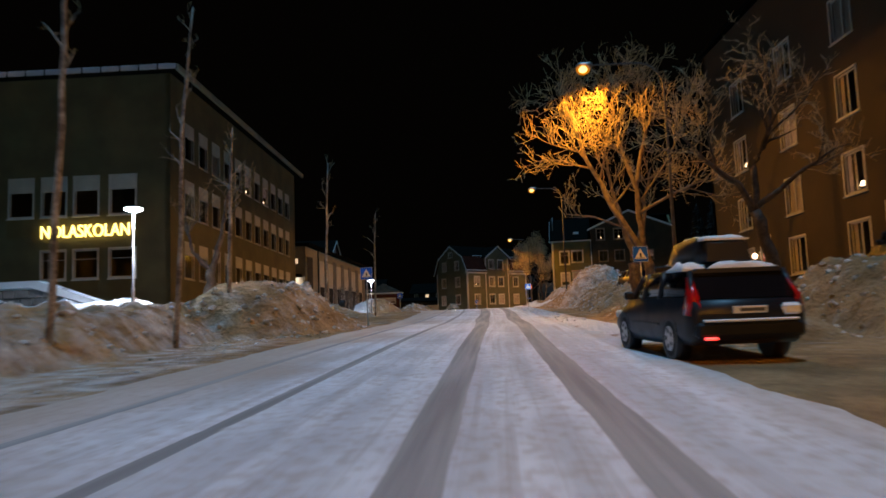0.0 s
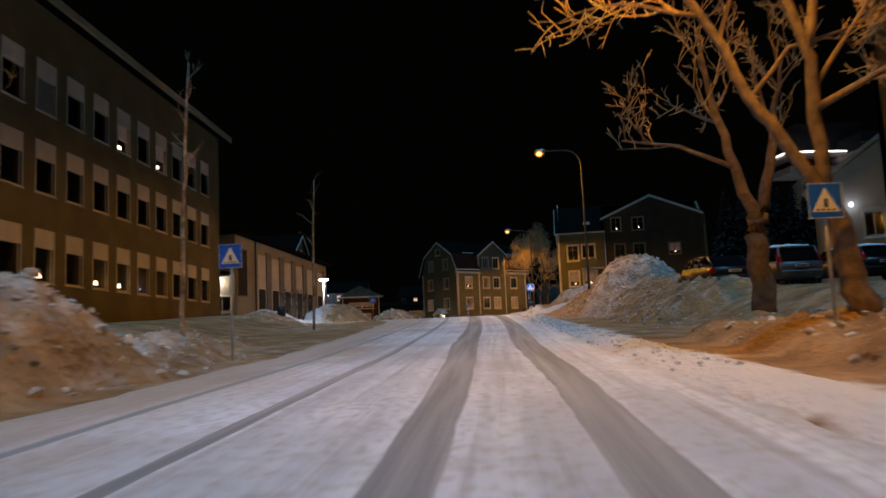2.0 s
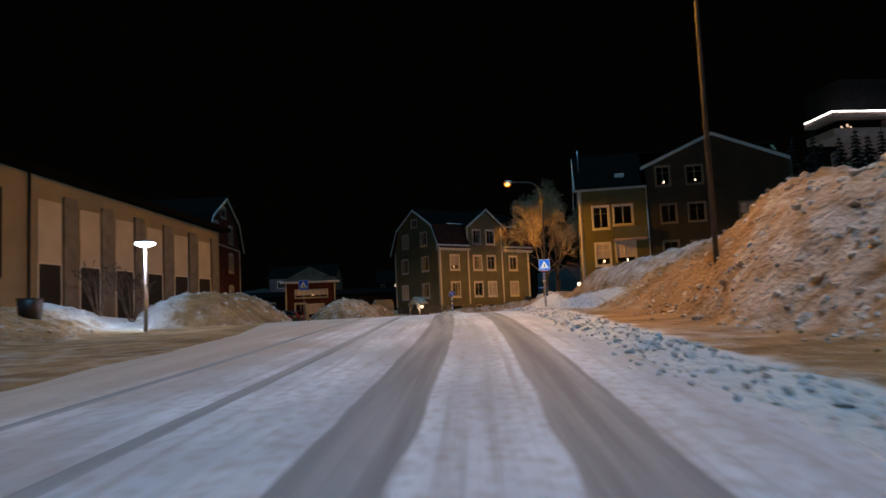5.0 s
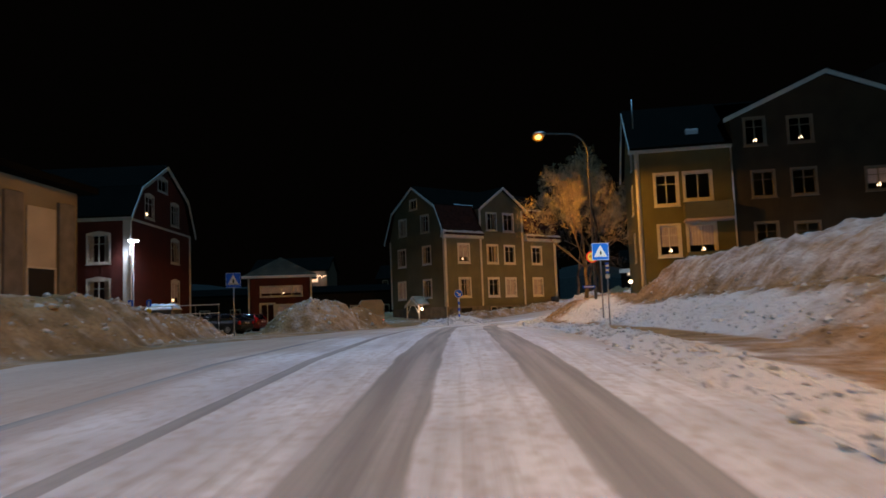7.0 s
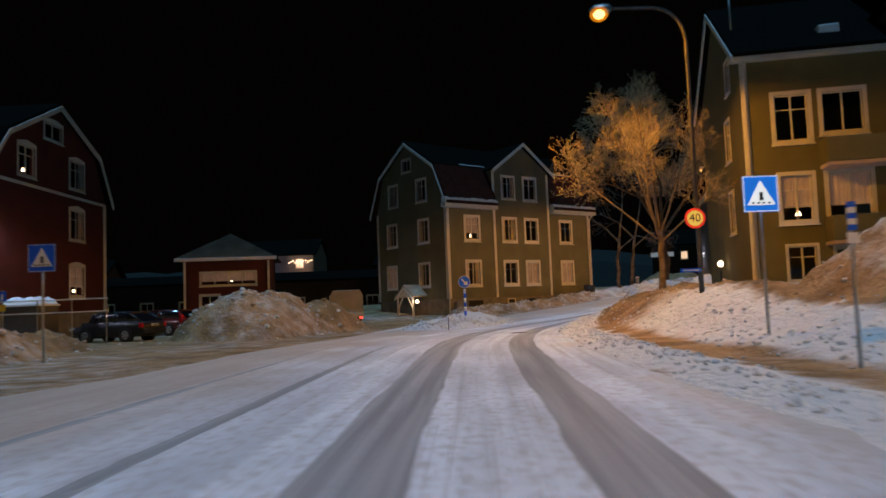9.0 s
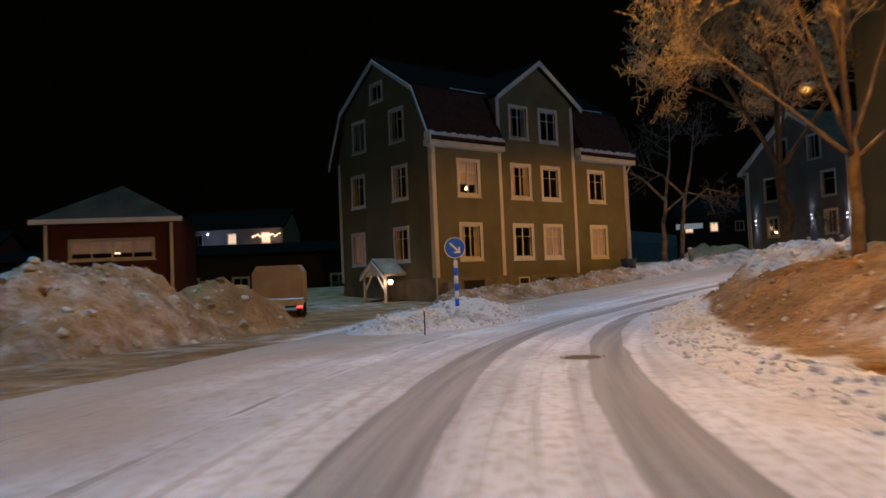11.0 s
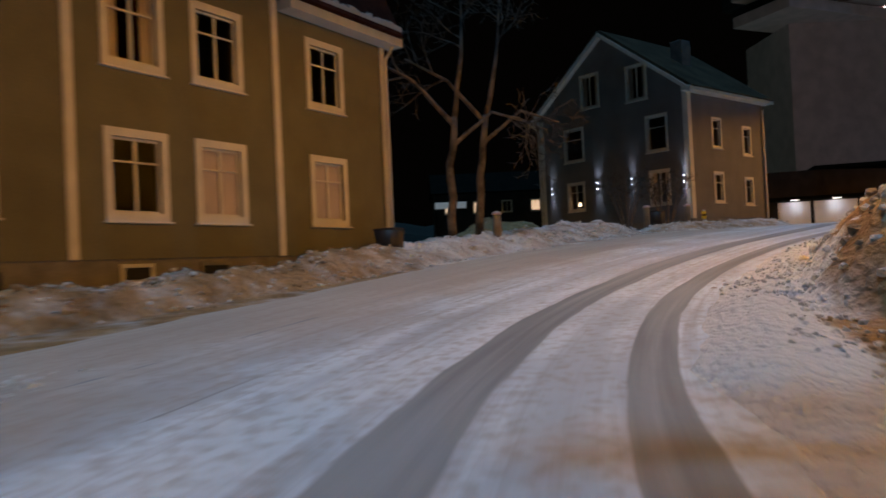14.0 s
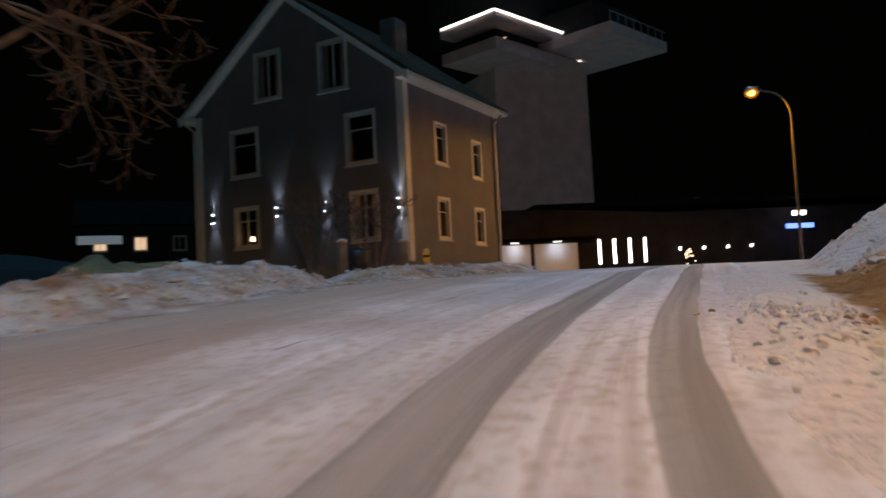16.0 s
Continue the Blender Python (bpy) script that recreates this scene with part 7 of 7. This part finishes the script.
def low_hall():
    """Long low dark hall by the tower with upright light slots."""
    h = thing("low_hall", "long dark hall with upright lit window slots along the road", "hall", pose(61.6, 176.6, 6.2, 0, 0, -34))
    W, D, EV = 46.0, 14.0, 4.4
    slots = [(4.4, 0.5), (5.6, 0.5), (6.83, 0.5), (8.05, 0.5)]
    side(h, W, [(-6.0, EV + 0.6), (0, EV + 0.6), (10, EV), (W, EV)], -2.5, [(x, z, 0.34, 2.05, {"style": "single", "casing": 0.03, "trim": "dark_wall"}) for x, z in slots], M["dark_wall"], I4)
    side(h, D, [(0, EV), (D, EV)], -2.5, [], M["dark_wall"], pose(W, 0, 0, 0, 0, 90), "end_wall")
    side(h, D, [(0, EV), (D, EV)], -2.5, [], M["dark_wall"], pose(0, D, 0, 0, 0, -90), "end_wall")
    side(h, W, [(0, EV), (W, EV)], -2.5, [], M["dark_wall"], pose(W, D, 0, 0, 0, 180), "back_wall")
    part("roof", box(BM(), -0.5, W + 0.5, -0.5, D + 0.5, EV + 0.61, EV + 0.9, 0.02), M["dark_roof"], h)
    for x, z in slots:
        part("slot_lamp", box(BM(), x + 0.04, x + 0.30, 0.12, 0.16, z, z + 2.05), M["strip"], h, "white lit slot")
    for k in range(4):
        x = 10.9 + k * 1.95
        part("wall_light", box(BM(), x, x + 0.12, -0.2, 0.0, 1.35, 1.6, 0.02), M["strip"], h, "small lit wall light")
    s = thing("lit_shop_sign", "lit blue and white shop sign beside the road", "sign", h.matrix_basis @ pose(19.0, -1.6, 2.6))
    part("board", box(BM(), 0, 2.2, 0, 0.2, 0, 0.35, 0.02), M["sign_glow"], s)
    part("upper_board", box(BM(), 0.6, 1.6, 0, 0.2, 1.0, 1.35, 0.02), M["strip"], s)
    part("leg", box(BM(), 0.95, 1.1, 0.05, 0.15, -3.4, 1.0), M["black"], s)
    d = part("garage_door", box(BM(), -3.5, -0.9, -0.06, 0.0, -0.2, 2.3, 0.01), M["pale_white"], h, "white ribbed garage door")
    for k in range(12):
        part("rib", box(BM(), -3.42 + k * 0.21, -3.34 + k * 0.21, -0.085, -0.06, -0.15, 2.25), M["pale_white"], d)
    part("wall_panel", box(BM(), -0.6, 2.8, -0.06, 0.0, -0.2, 2.3, 0.01), M["pale_white"], h, "smooth white wall panel")
    part("canopy", box(BM(), -6.4, 4.0, -1.0, 0.0, 2.45, 2.7, 0.02), M["dark_roof"], h)
    for x, z in ((-2.2, 2.43), (1.1, 2.43)):
        part("canopy_lamp", box(BM(), x - 0.3, x + 0.3, -0.75, -0.6, z - 0.04, z, 0.01), M["strip"], h, "white lamp under the canopy")
        lt = bpy.data.lights.new("canopy_light", "AREA")
        lt.energy, lt.color, lt.shape, lt.size, lt.size_y = 16, COOL, "RECTANGLE", 0.6, 0.15
        new("canopy_light", lt).matrix_world = h.matrix_basis @ look((x, -0.68, z - 0.06), (x, -0.5, 0))
    # Unseen lamp, added to brighten the tower in place of the town's glow.
    fl = thing("tower_fill_lamp", "small dark lamp added on the hall roof to brighten the tower", "lamp", h.matrix_basis @ pose(14.0, 3.0, EV + 0.9))
    part("housing", box(BM(), -0.25, 0.25, -0.1, 0.12, 0.1, 0.5, 0.03), M["black"], fl)
    part("bracket", box(BM(), -0.04, 0.04, -0.04, 0.04, 0.0, 0.12), M["steel"], fl)
    lt = bpy.data.lights.new("tower_fill_beam", "SPOT")
    lt.energy, lt.color, lt.spot_size, lt.spot_blend, lt.shadow_soft_size = 4500, (1.0, 0.72, 0.66), radians(75), 0.9, 0.3
    new("tower_fill_beam", lt).matrix_world = look(h.matrix_basis @ Vector((14.0, 3.3, EV + 1.5)), (108, 216, 32))
    return h


low_hall()


def distant_house(x, y, z, turn, W, D, EV, RG, wall, lit, label, snow=True):
    h = thing("distant_house", label, "house", pose(x, y, z, 0, 0, turn), "houses in the distance")
    ws = []
    n = max(2, int(W / 3.2))
    for i in range(n):
        ws.append((W * (i + 0.5) / n - 0.5, 1.2, 1.0, 1.2, {"style": "double", "casing": 0.08, "behind": "room" if i in lit else ""}))
        if EV > 5:
            ws.append((W * (i + 0.5) / n - 0.5, 4.0, 1.0, 1.2, {"style": "double", "casing": 0.08, "behind": "room" if i + 10 in lit else ""}))
    side(h, W, [(0, EV), (W, EV)], -3.4, ws, M[wall], I4)
    side(h, D, [(0, EV), (D / 2, RG), (D, EV)], -3.4, [], M[wall], pose(0, D, 0, 0, 0, -90), "gable_wall")
    side(h, D, [(0, EV), (D / 2, RG), (D, EV)], -3.4, [], M[wall], pose(W, 0, 0, 0, 0, 90), "gable_wall")
    side(h, W, [(0, EV), (W, EV)], -3.4, [], M[wall], pose(W, D, 0, 0, 0, 180), "back_wall")
    rp = [(-0.5, EV - 0.1), (D / 2, RG), (D + 0.5, EV - 0.1)]
    for i in (0, 1):
        roof_slab(h, rp[i:i + 2], 0, W + 0.8, 0.2, M["frosted_roof" if snow else "dark_roof"], pose(W + 0.4, 0, 0, 0, 0, 90), "roof_slope")
    return h


distant_house(-27.4, 192, 9.3, -2, 12.3, 9, 3.0, 5.4, "bluegrey", (1, 2), "pale one-storey house with fairy lights along its terrace", False)
distant_house(-27, 150, 3.2, 6, 26, 8, 3.9, 4.7, "dark_wall", (), "long low dark red shed under snow", False)
distant_house(-44, 152, 3.4, 10, 16, 9, 4.6, 6.6, "red", (1, 3), "dark red house with lit ground-floor windows", False)
distant_house(10, 212, 7.0, -20, 14, 9, 5.5, 8.5, "dark_wall", (1, 12), "dark house with lit windows among garden trees", False)
distant_house(-10, 226, 6.8, -10, 13, 9, 5.5, 8.5, "dark_wall", (2, 11), "dark house with lit windows behind the gardens", False)
distant_house(36, 206, 9.0, -16, 13, 9, 3.4, 6.0, "dark_wall", (0, 1, 3), "low house with brightly lit windows up the slope", False)
sg = thing("lit_house_sign", "long white lit sign board on a low house up the slope", "sign", pose(36.6, 202.6, 10.9, 0, 0, -16))
part("board", box(BM(), -1.6, 1.8, 0.0, 0.15, -0.35, 0.35, 0.02), M["strip_dim"], sg)
part("bracket", box(BM(), -1.2, -1.1, 0.15, 4.2, -0.05, 0.05), M["black"], sg)
part("bracket", box(BM(), 1.3, 1.4, 0.15, 4.2, -0.05, 0.05), M["black"], sg)
# fairy lights along the distant terrace
fl = thing("fairy_lights", "row of warm fairy lights along a terrace", "lights", pose(-18.5, 191.4, 11.15, 0, 0, -2))
for k in range(12):
    part("bulb", box(BM(), k * 0.29, k * 0.29 + 0.12, -0.6, -0.48, -0.03 + 0.12 * (k % 3), 0.12 + 0.12 * (k % 3), 0.02), M["lamp_warm"], fl)
part("wire", tube(BM(), [(0, -0.54, 0.2), (1.7, -0.54, 0.1), (3.4, -0.54, 0.2)], [0.015] * 3, 5), M["black"], fl)


lt = bpy.data.lights.new("fairy_glow", "POINT")
lt.energy, lt.color, lt.shadow_soft_size = 70, (1.0, 0.5, 0.3), 0.5
new("fairy_glow", lt).matrix_world = fl.matrix_basis @ pose(1.7, -1.3, -0.2)


lt = bpy.data.lights.new("terrace_light", "POINT")
lt.energy, lt.color, lt.shadow_soft_size = 100, (0.62, 0.66, 1.0), 0.3
new("terrace_light", lt).matrix_world = pose(-27.4, 192, 9.3, 0, 0, -2) @ pose(4.0, -2.4, 2.2)
tl = thing("terrace_lamp", "small white globe lamp on a terrace post", "lamp", pose(-27.4, 192, 9.3, 0, 0, -2) @ pose(4.0, -2.1, 0))
part("post", tube(BM(), [(0, 0, -1.5), (0, 0, 2.2)], [0.04, 0.03], 8), M["black"], tl)
part("globe", tube(BM(), [(0, 0, 2.2), (0, 0, 2.28), (0, 0, 2.38), (0, 0, 2.45)], [0.05, 0.11, 0.11, 0.04], 10), M["lamp_globe"], tl)


def hills():
    """Dark wooded slopes all round, far off."""
    bm = BM()
    prev = None
    n = 240
    for k in range(n + 1):
        a = k * math.tau / n
        r = 330 + 40 * noise.noise((math.cos(a) * 3, math.sin(a) * 3, 2))
        hh = 26 + 10 * noise.noise((math.cos(a) * 4, math.sin(a) * 4, 8)) + 3.5 * noise.noise((a * 40, 1, 1)) + 2.0 * noise.noise((a * 110, 2, 3))
        x, y = 20 + r * math.cos(a), 110 + r * math.sin(a)
        row = [bm.verts.new((x, y, -6)), bm.verts.new((20 + (r + 30) * math.cos(a), 110 + (r + 30) * math.sin(a), hh * 0.7)), bm.verts.new((20 + (r + 90) * math.cos(a), 110 + (r + 90) * math.sin(a), hh))]
        if prev:
            for i in range(2):
                bm.faces.new((prev[i], row[i], row[i + 1], prev[i + 1]))
        prev = row
    tagged(part("backdrop", bm, M["forest"]), "dark wooded hills round the town", "hills", kind="structure")


hills()


# ---- small things ----
def clod_shapes(count, seed):
    """Angular lumps about one unit across: the hulls of a few jittered points."""
    rnd = random.Random(seed)
    out = []
    for _ in range(count):
        hull = BM()
        for p in ((1, 0, 0), (-1, 0, 0), (0, 1, 0), (0, -1, 0), (0, 0, 1), (0, 0, -1), (0.62, 0.62, 0.6), (-0.62, -0.6, 0.6), (0.6, -0.62, -0.6), (-0.6, 0.6, -0.62), (0.6, 0.55, -0.65)):
            hull.verts.new(Vector(p) * rnd.uniform(0.72, 1.15))
        bmesh.ops.convex_hull(hull, input=hull.verts)
        bmesh.ops.delete(hull, geom=[v for v in hull.verts if not v.link_faces], context="VERTS")
        hull.verts.index_update()
        out.append((np.array([v.co[:] for v in hull.verts]), [tuple(v.index for v in f.verts) for f in hull.faces]))
        hull.free()
    return out


def lumps(name, label, spots, seed):
    """Loose clods of ploughed snow along the plough's ridges and on every bank, one mesh of stuff. spots: two ends, spread, count, size."""
    rnd = random.Random(seed)
    shapes = clod_shapes(14, seed)
    places = []
    for x0, y0, x1, y1, wide, count, size in spots:
        for _ in range(int(count)):
            u = rnd.random()
            places.append((x0 + (x1 - x0) * u + rnd.gauss(0, wide), y0 + (y1 - y0) * u + rnd.gauss(0, wide), size * rnd.uniform(0.35, 1.0) ** 1.6 * (1.8 if rnd.random() < 0.06 else 1.0)))
    for ax, ay, bx, by, w, hh in BANKS:
        if hh < 0.3 or max(ay, by) > 160 or min(ax, bx) > 34 or (ay < 110 and min(ax, bx) > 15):
            continue
        n = math.hypot(bx - ax, by - ay)
        for _ in range(int((n + 1.6 * w) * w * 2 * 3.6)):
            u = rnd.uniform(-0.8 * w / n, 1 + 0.8 * w / n)
            q = rnd.uniform(-1.05, 1.05) * w
            places.append((ax + (bx - ax) * u + (by - ay) / n * q, ay + (by - ay) * u - (bx - ax) / n * q, 0.17 * min(1.0, 0.3 + hh * 0.5) * rnd.uniform(0.25, 1.0) ** 2.0 + 0.015))
    verts, faces, dirt_and_light = [], [], []
    for x, y, s in places:
        shape, sides = rnd.choice(shapes)
        z = land(x, y) + bank(x, y) + 0.02 - s * 0.12
        turn = np.array(Euler((rnd.uniform(0, 6), rnd.uniform(0, 6), rnd.uniform(0, 6))).to_matrix())
        i0 = len(verts)
        verts += ((shape * s) @ turn.T * (1, 1, 0.75) + (x, y, z)).tolist()
        faces += [tuple(i0 + i for i in f) for f in sides]
        dirt_and_light += [soil_and_light(x, y) * rnd.uniform(0.4, 0.9)] * len(shape)
    me = bpy.data.meshes.new(name)
    me.from_pydata(verts, [], faces)
    me.attributes.new("dirt_and_light", "FLOAT", "POINT").data.foreach_set("value", dirt_and_light)
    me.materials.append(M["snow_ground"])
    return tagged(new(name, me), label, "snow", kind="stuff")


lumps("snow_clods", "loose clods of ploughed snow along the road edge", [
    (5.4, 31, 6.1, 46, 0.30, 360, 0.056), (6.1, 46, 6.8, 64, 0.30, 450, 0.062), (6.8, 64, 7.7, 80, 0.35, 450, 0.068), (8.0, 80, 8.2, 100, 0.35, 450, 0.068),
    (8.2, 100, 9.0, 113, 0.35, 390, 0.068), (9.0, 113, 11.2, 122.5, 0.30, 420, 0.07),
    (9.6, 46, 10.6, 76, 0.5, 300, 0.07), (11.2, 78, 11.0, 118, 0.45, 320, 0.055),
    (11.2, 122.0, 18.3, 133.8, 0.28, 520, 0.06), (18.3, 134, 27, 140.6, 0.35, 700, 0.07), (13.4, 122.6, 19.6, 131, 0.4, 220, 0.06), (3.2, 120.4, 6.6, 123.6, 0.3, 420, 0.075), (6.6, 123.6, 8.0, 133, 0.3, 420, 0.07), (4, 136.6, 14, 143.6, 0.5, 380, 0.08), (14.6, 144.6, 27, 152.6, 0.6, 400, 0.08), (27, 152.6, 34, 155.5, 0.6, 200, 0.07),
    (-6.0, 2, -6.2, 26, 0.5, 140, 0.045), (-5.6, 26, -5.4, 40, 0.6, 300, 0.074), (-9.5, 82, -7.5, 106, 0.6, 330, 0.081), (-6, 119, -5, 122, 1.6, 160, 0.09), (12.8, 62, 13.2, 70, 1.6, 150, 0.09),
], 5)


def bollard(x, y, label="grey round bollard with a dark cap in a snow bank"):
    t = thing("bollard", label, "bollard", pose(x, y, land(x, y)), "bollards by the garden")
    part("shaft", tube(BM(), [(0, 0, -0.2), (0, 0, 1.15), (0, 0, 1.2)], [0.15, 0.15, 0.12], 14), M["plinth"], t)
    part("cap", tube(BM(), [(0, 0, 1.2), (0, 0, 1.26), (0, 0, 1.32)], [0.17, 0.17, 0.05], 14), M["concrete"], t)
    return t


bollard(19.8, 148.4)
bollard(30.6, 155.9)
bollard(33.2, 156.3)


def bin_(x, y, turn):
    t = thing("wheelie_bin", "dark wheeled bin with snow on its lid by a house", "bin", pose(x, y, land(x, y), 0, 0, turn))
    bm = BM()
    loft(bm, [[(-0.24, -0.26, 0.1), (0.24, -0.26, 0.1), (0.24, 0.26, 0.1), (-0.24, 0.26, 0.1)], [(-0.29, -0.33, 1.0), (0.29, -0.33, 1.0), (0.29, 0.33, 1.0), (-0.29, 0.33, 1.0)]])
    part("tub", bm, M["black"], t)
    part("lid", box(BM(), -0.31, 0.31, -0.36, 0.36, 1.0, 1.06, 0.02), M["black"], t)
    for sx in (-1, 1):
        part("wheel", tube(BM(), [(sx * 0.24, 0.26, 0.1), (sx * 0.29, 0.26, 0.1)], [0.1, 0.1], 12), M["tyre"], t)
    return t


bin_(32.0, 157.2, 20)
bin_(-9.9, 73.8, 5)
bin_(15.3, 145.6, 39)


def manhole_cover(x, y):
    """Round cast-iron cover with a rim and a raised grid, just above the ice of a wheel track."""
    z = land(x, y) + 0.03
    t = thing("manhole_cover", "round frosted grey manhole cover in an icy wheel track", "manhole cover", pose(x, y, z))
    part("lid", tube(BM(), [(0, 0, -0.04), (0, 0, 0.006)], [0.29, 0.29], 28), M["concrete"], t)
    bm = BM()
    n = 28
    for k in range(n):
        a, b = k * math.tau / n, (k + 1) * math.tau / n
        q = [bm.verts.new((r * math.cos(c), r * math.sin(c), 0.012)) for r, c in ((0.30, a), (0.34, a), (0.34, b), (0.30, b))]
        bm.faces.new(q)
    bmesh.ops.solidify(bm, geom=bm.faces[:], thickness=0.04)
    part("rim", bm, M["plinth"], t)
    for k in range(-3, 4):
        w = math.sqrt(0.27 ** 2 - (k * 0.08) ** 2)
        part("rib", box(BM(), -w, w, k * 0.08 - 0.012, k * 0.08 + 0.012, 0.006, 0.012), M["plinth"], t)
    return t


manhole_cover(6.86, 112.2)


def snow_stake(x, y, top):
    """Thin reflector stake in the snow of the traffic island."""
    g = land(x, y) + bank(x, y)
    t = thing("snow_stake", "short dark snow stake with a white reflector band", "stake", pose(x, y, g))
    part("rod", tube(BM(), [(0, 0, -0.3), (0, 0, top - g)], [0.018, 0.014], 8), M["black"], t)
    part("reflector", tube(BM(), [(0, 0, top - g - 0.13), (0, 0, top - g - 0.03)], [0.035, 0.035], 10), M["sign_white"], t, "white reflector band")
    return t


snow_stake(4.25, 119.5, 4.05)


def hazard_marker(x, y):
    """White post with a small yellow and black marker plate by the house corner."""
    g = land(x, y)
    t = thing("hazard_marker", "small yellow and black marker plate on a white post", "road sign", pose(x, y, g, 0, 0, -38))
    part("shaft", tube(BM(), [(0, 0, -0.2), (0, 0, 0.7), (0, 0, 1.02)], [0.09, 0.08, 0.05], 12), M["white"], t)
    pl = part("plate", box(BM(), -0.11, 0.11, -0.12, -0.10, 0.55, 0.95, 0.005), M["sign_yellow"], t, "yellow marker plate")
    part("bar", box(BM(), -0.10, 0.10, -0.125, -0.121, 0.70, 0.79), M["black"], pl)
    return t


hazard_marker(35.0, 157.4)

# stone wall with a snow cap below the school
rw = thing("retaining_wall", "low stone retaining wall under thick white snow", "wall", pose(-26.0, 36.5, land(-26, 36.5) - 0.2, 0, 0, -4))
rnd = random.Random(8)
for row in range(4):
    x = (row % 2) * 0.3
    while x < 11.0:
        w = rnd.uniform(0.4, 0.9)
        hgt = 2.1 - max(0, x - 6.5) * 0.35
        if row * 0.42 + 0.4 < hgt:
            part("stone", box(BM(), x, x + w - 0.03, -0.04 - rnd.random() * 0.04, 0.4, row * 0.42, row * 0.42 + 0.39, 0.03), M["plinth"], rw)
        x += w
bm = BM()
prism(bm, [(-0.2, 1.7), (6.6, 1.72), (11.2, 0.3), (11.6, 0.35), (6.9, 2.05), (-0.2, 2.0)], -0.25, 0.7)
part("snow_cap", bm, M["snow_clean"], rw, "thick clean snow cap")

# covered trailer and small signs by the red house
tr = thing("covered_trailer", "tall grey box trailer under a thick cap of snow", "trailer", on_land(-14.6, 120.4, 80))
part("tub", box(BM(), -0.7, 0.7, 0, 2.0, 0.6, 1.9, 0.03), M["car_grey"], tr)
part("cover", snow_cap(-0.75, 0.75, -0.05, 2.05, 1.88, 0.45, 9), M["snow_clean"], tr, "snow-covered cover")
for sx in (-1, 1):
    part("wheel", tube(BM(), [(sx * 0.62, 1.0, 0.32), (sx * 0.78, 1.0, 0.32)], [0.32, 0.32], 16), M["tyre"], tr)
for dx, mt in ((0, "sign_blue"), (1.4, "sign_blue")):
    s = thing("parking_sign", "small blue parking sign on a thin post", "road sign", pose(-16.8 + dx * 0.6, 118.0 + dx * 0.7, land(-16, 118)), "parking signs")
    post(s, -0.3, 2.6, 0.025, 0.03)
    part("plate", box(BM(), -0.17, 0.17, -0.01, 0.0, 2.05, 2.55, 0.004), M[mt], s)
    part("mark", box(BM(), -0.06, 0.04, -0.014, -0.0105, 2.15, 2.45), M["sign_white"], s, "plain white mark")
    part("lower_plate", box(BM(), -0.15, 0.15, -0.01, 0.0, 1.65, 1.95, 0.004), M["sign_yellow"], s)

# white railing before the red house
rl = thing("railing", "white two-rail railing on slim posts before a red house", "railing", pose(-17.6, 118.9, land(-17.6, 118.9), 0, 0, 2))
for z in (1.5, 2.08):
    part("rail", box(BM(), 0, 6.4, -0.02, 0.02, z - 0.03, z + 0.03, 0.006), M["white"], rl)
for k in range(5):
    part("post", box(BM(), 0.05 + k * 1.56, 0.10 + k * 1.56, 0.02, 0.07, -0.3, 2.10, 0.006), M["steel"], rl)

# small spruce hung with lights far down the road
xt = thing("lit_spruce", "small spruce hung with warm fairy lights by the road", "tree", pose(70.1, 169.3, land(70.1, 169.3)))
part("trunk", tube(BM(), [(0, 0, -0.2), (0, 0, 1.7)], [0.05, 0.01], 6), M["bark"], xt)
rnd = random.Random(3)
bm = BM()
for k in range(260):
    h = rnd.uniform(0.2, 1.7)
    a = rnd.uniform(0, math.tau)
    r = (1.8 - h) * 0.36
    tube(bm, [(0, 0, h), (math.cos(a) * r, math.sin(a) * r, h - 0.12)], [0.03, 0.006], 3, False)
part("crown", bm, M["forest"], xt)
for k in range(26):
    h = rnd.uniform(0.15, 1.65)
    a = rnd.uniform(0, math.tau)
    r = (1.8 - h) * 0.36
    part("bulb", box(BM(), -0.035, 0.035, -0.035, 0.035, -0.035, 0.035, 0.012), M["lamp_warm"], xt, m=pose(math.cos(a) * r, math.sin(a) * r, h))
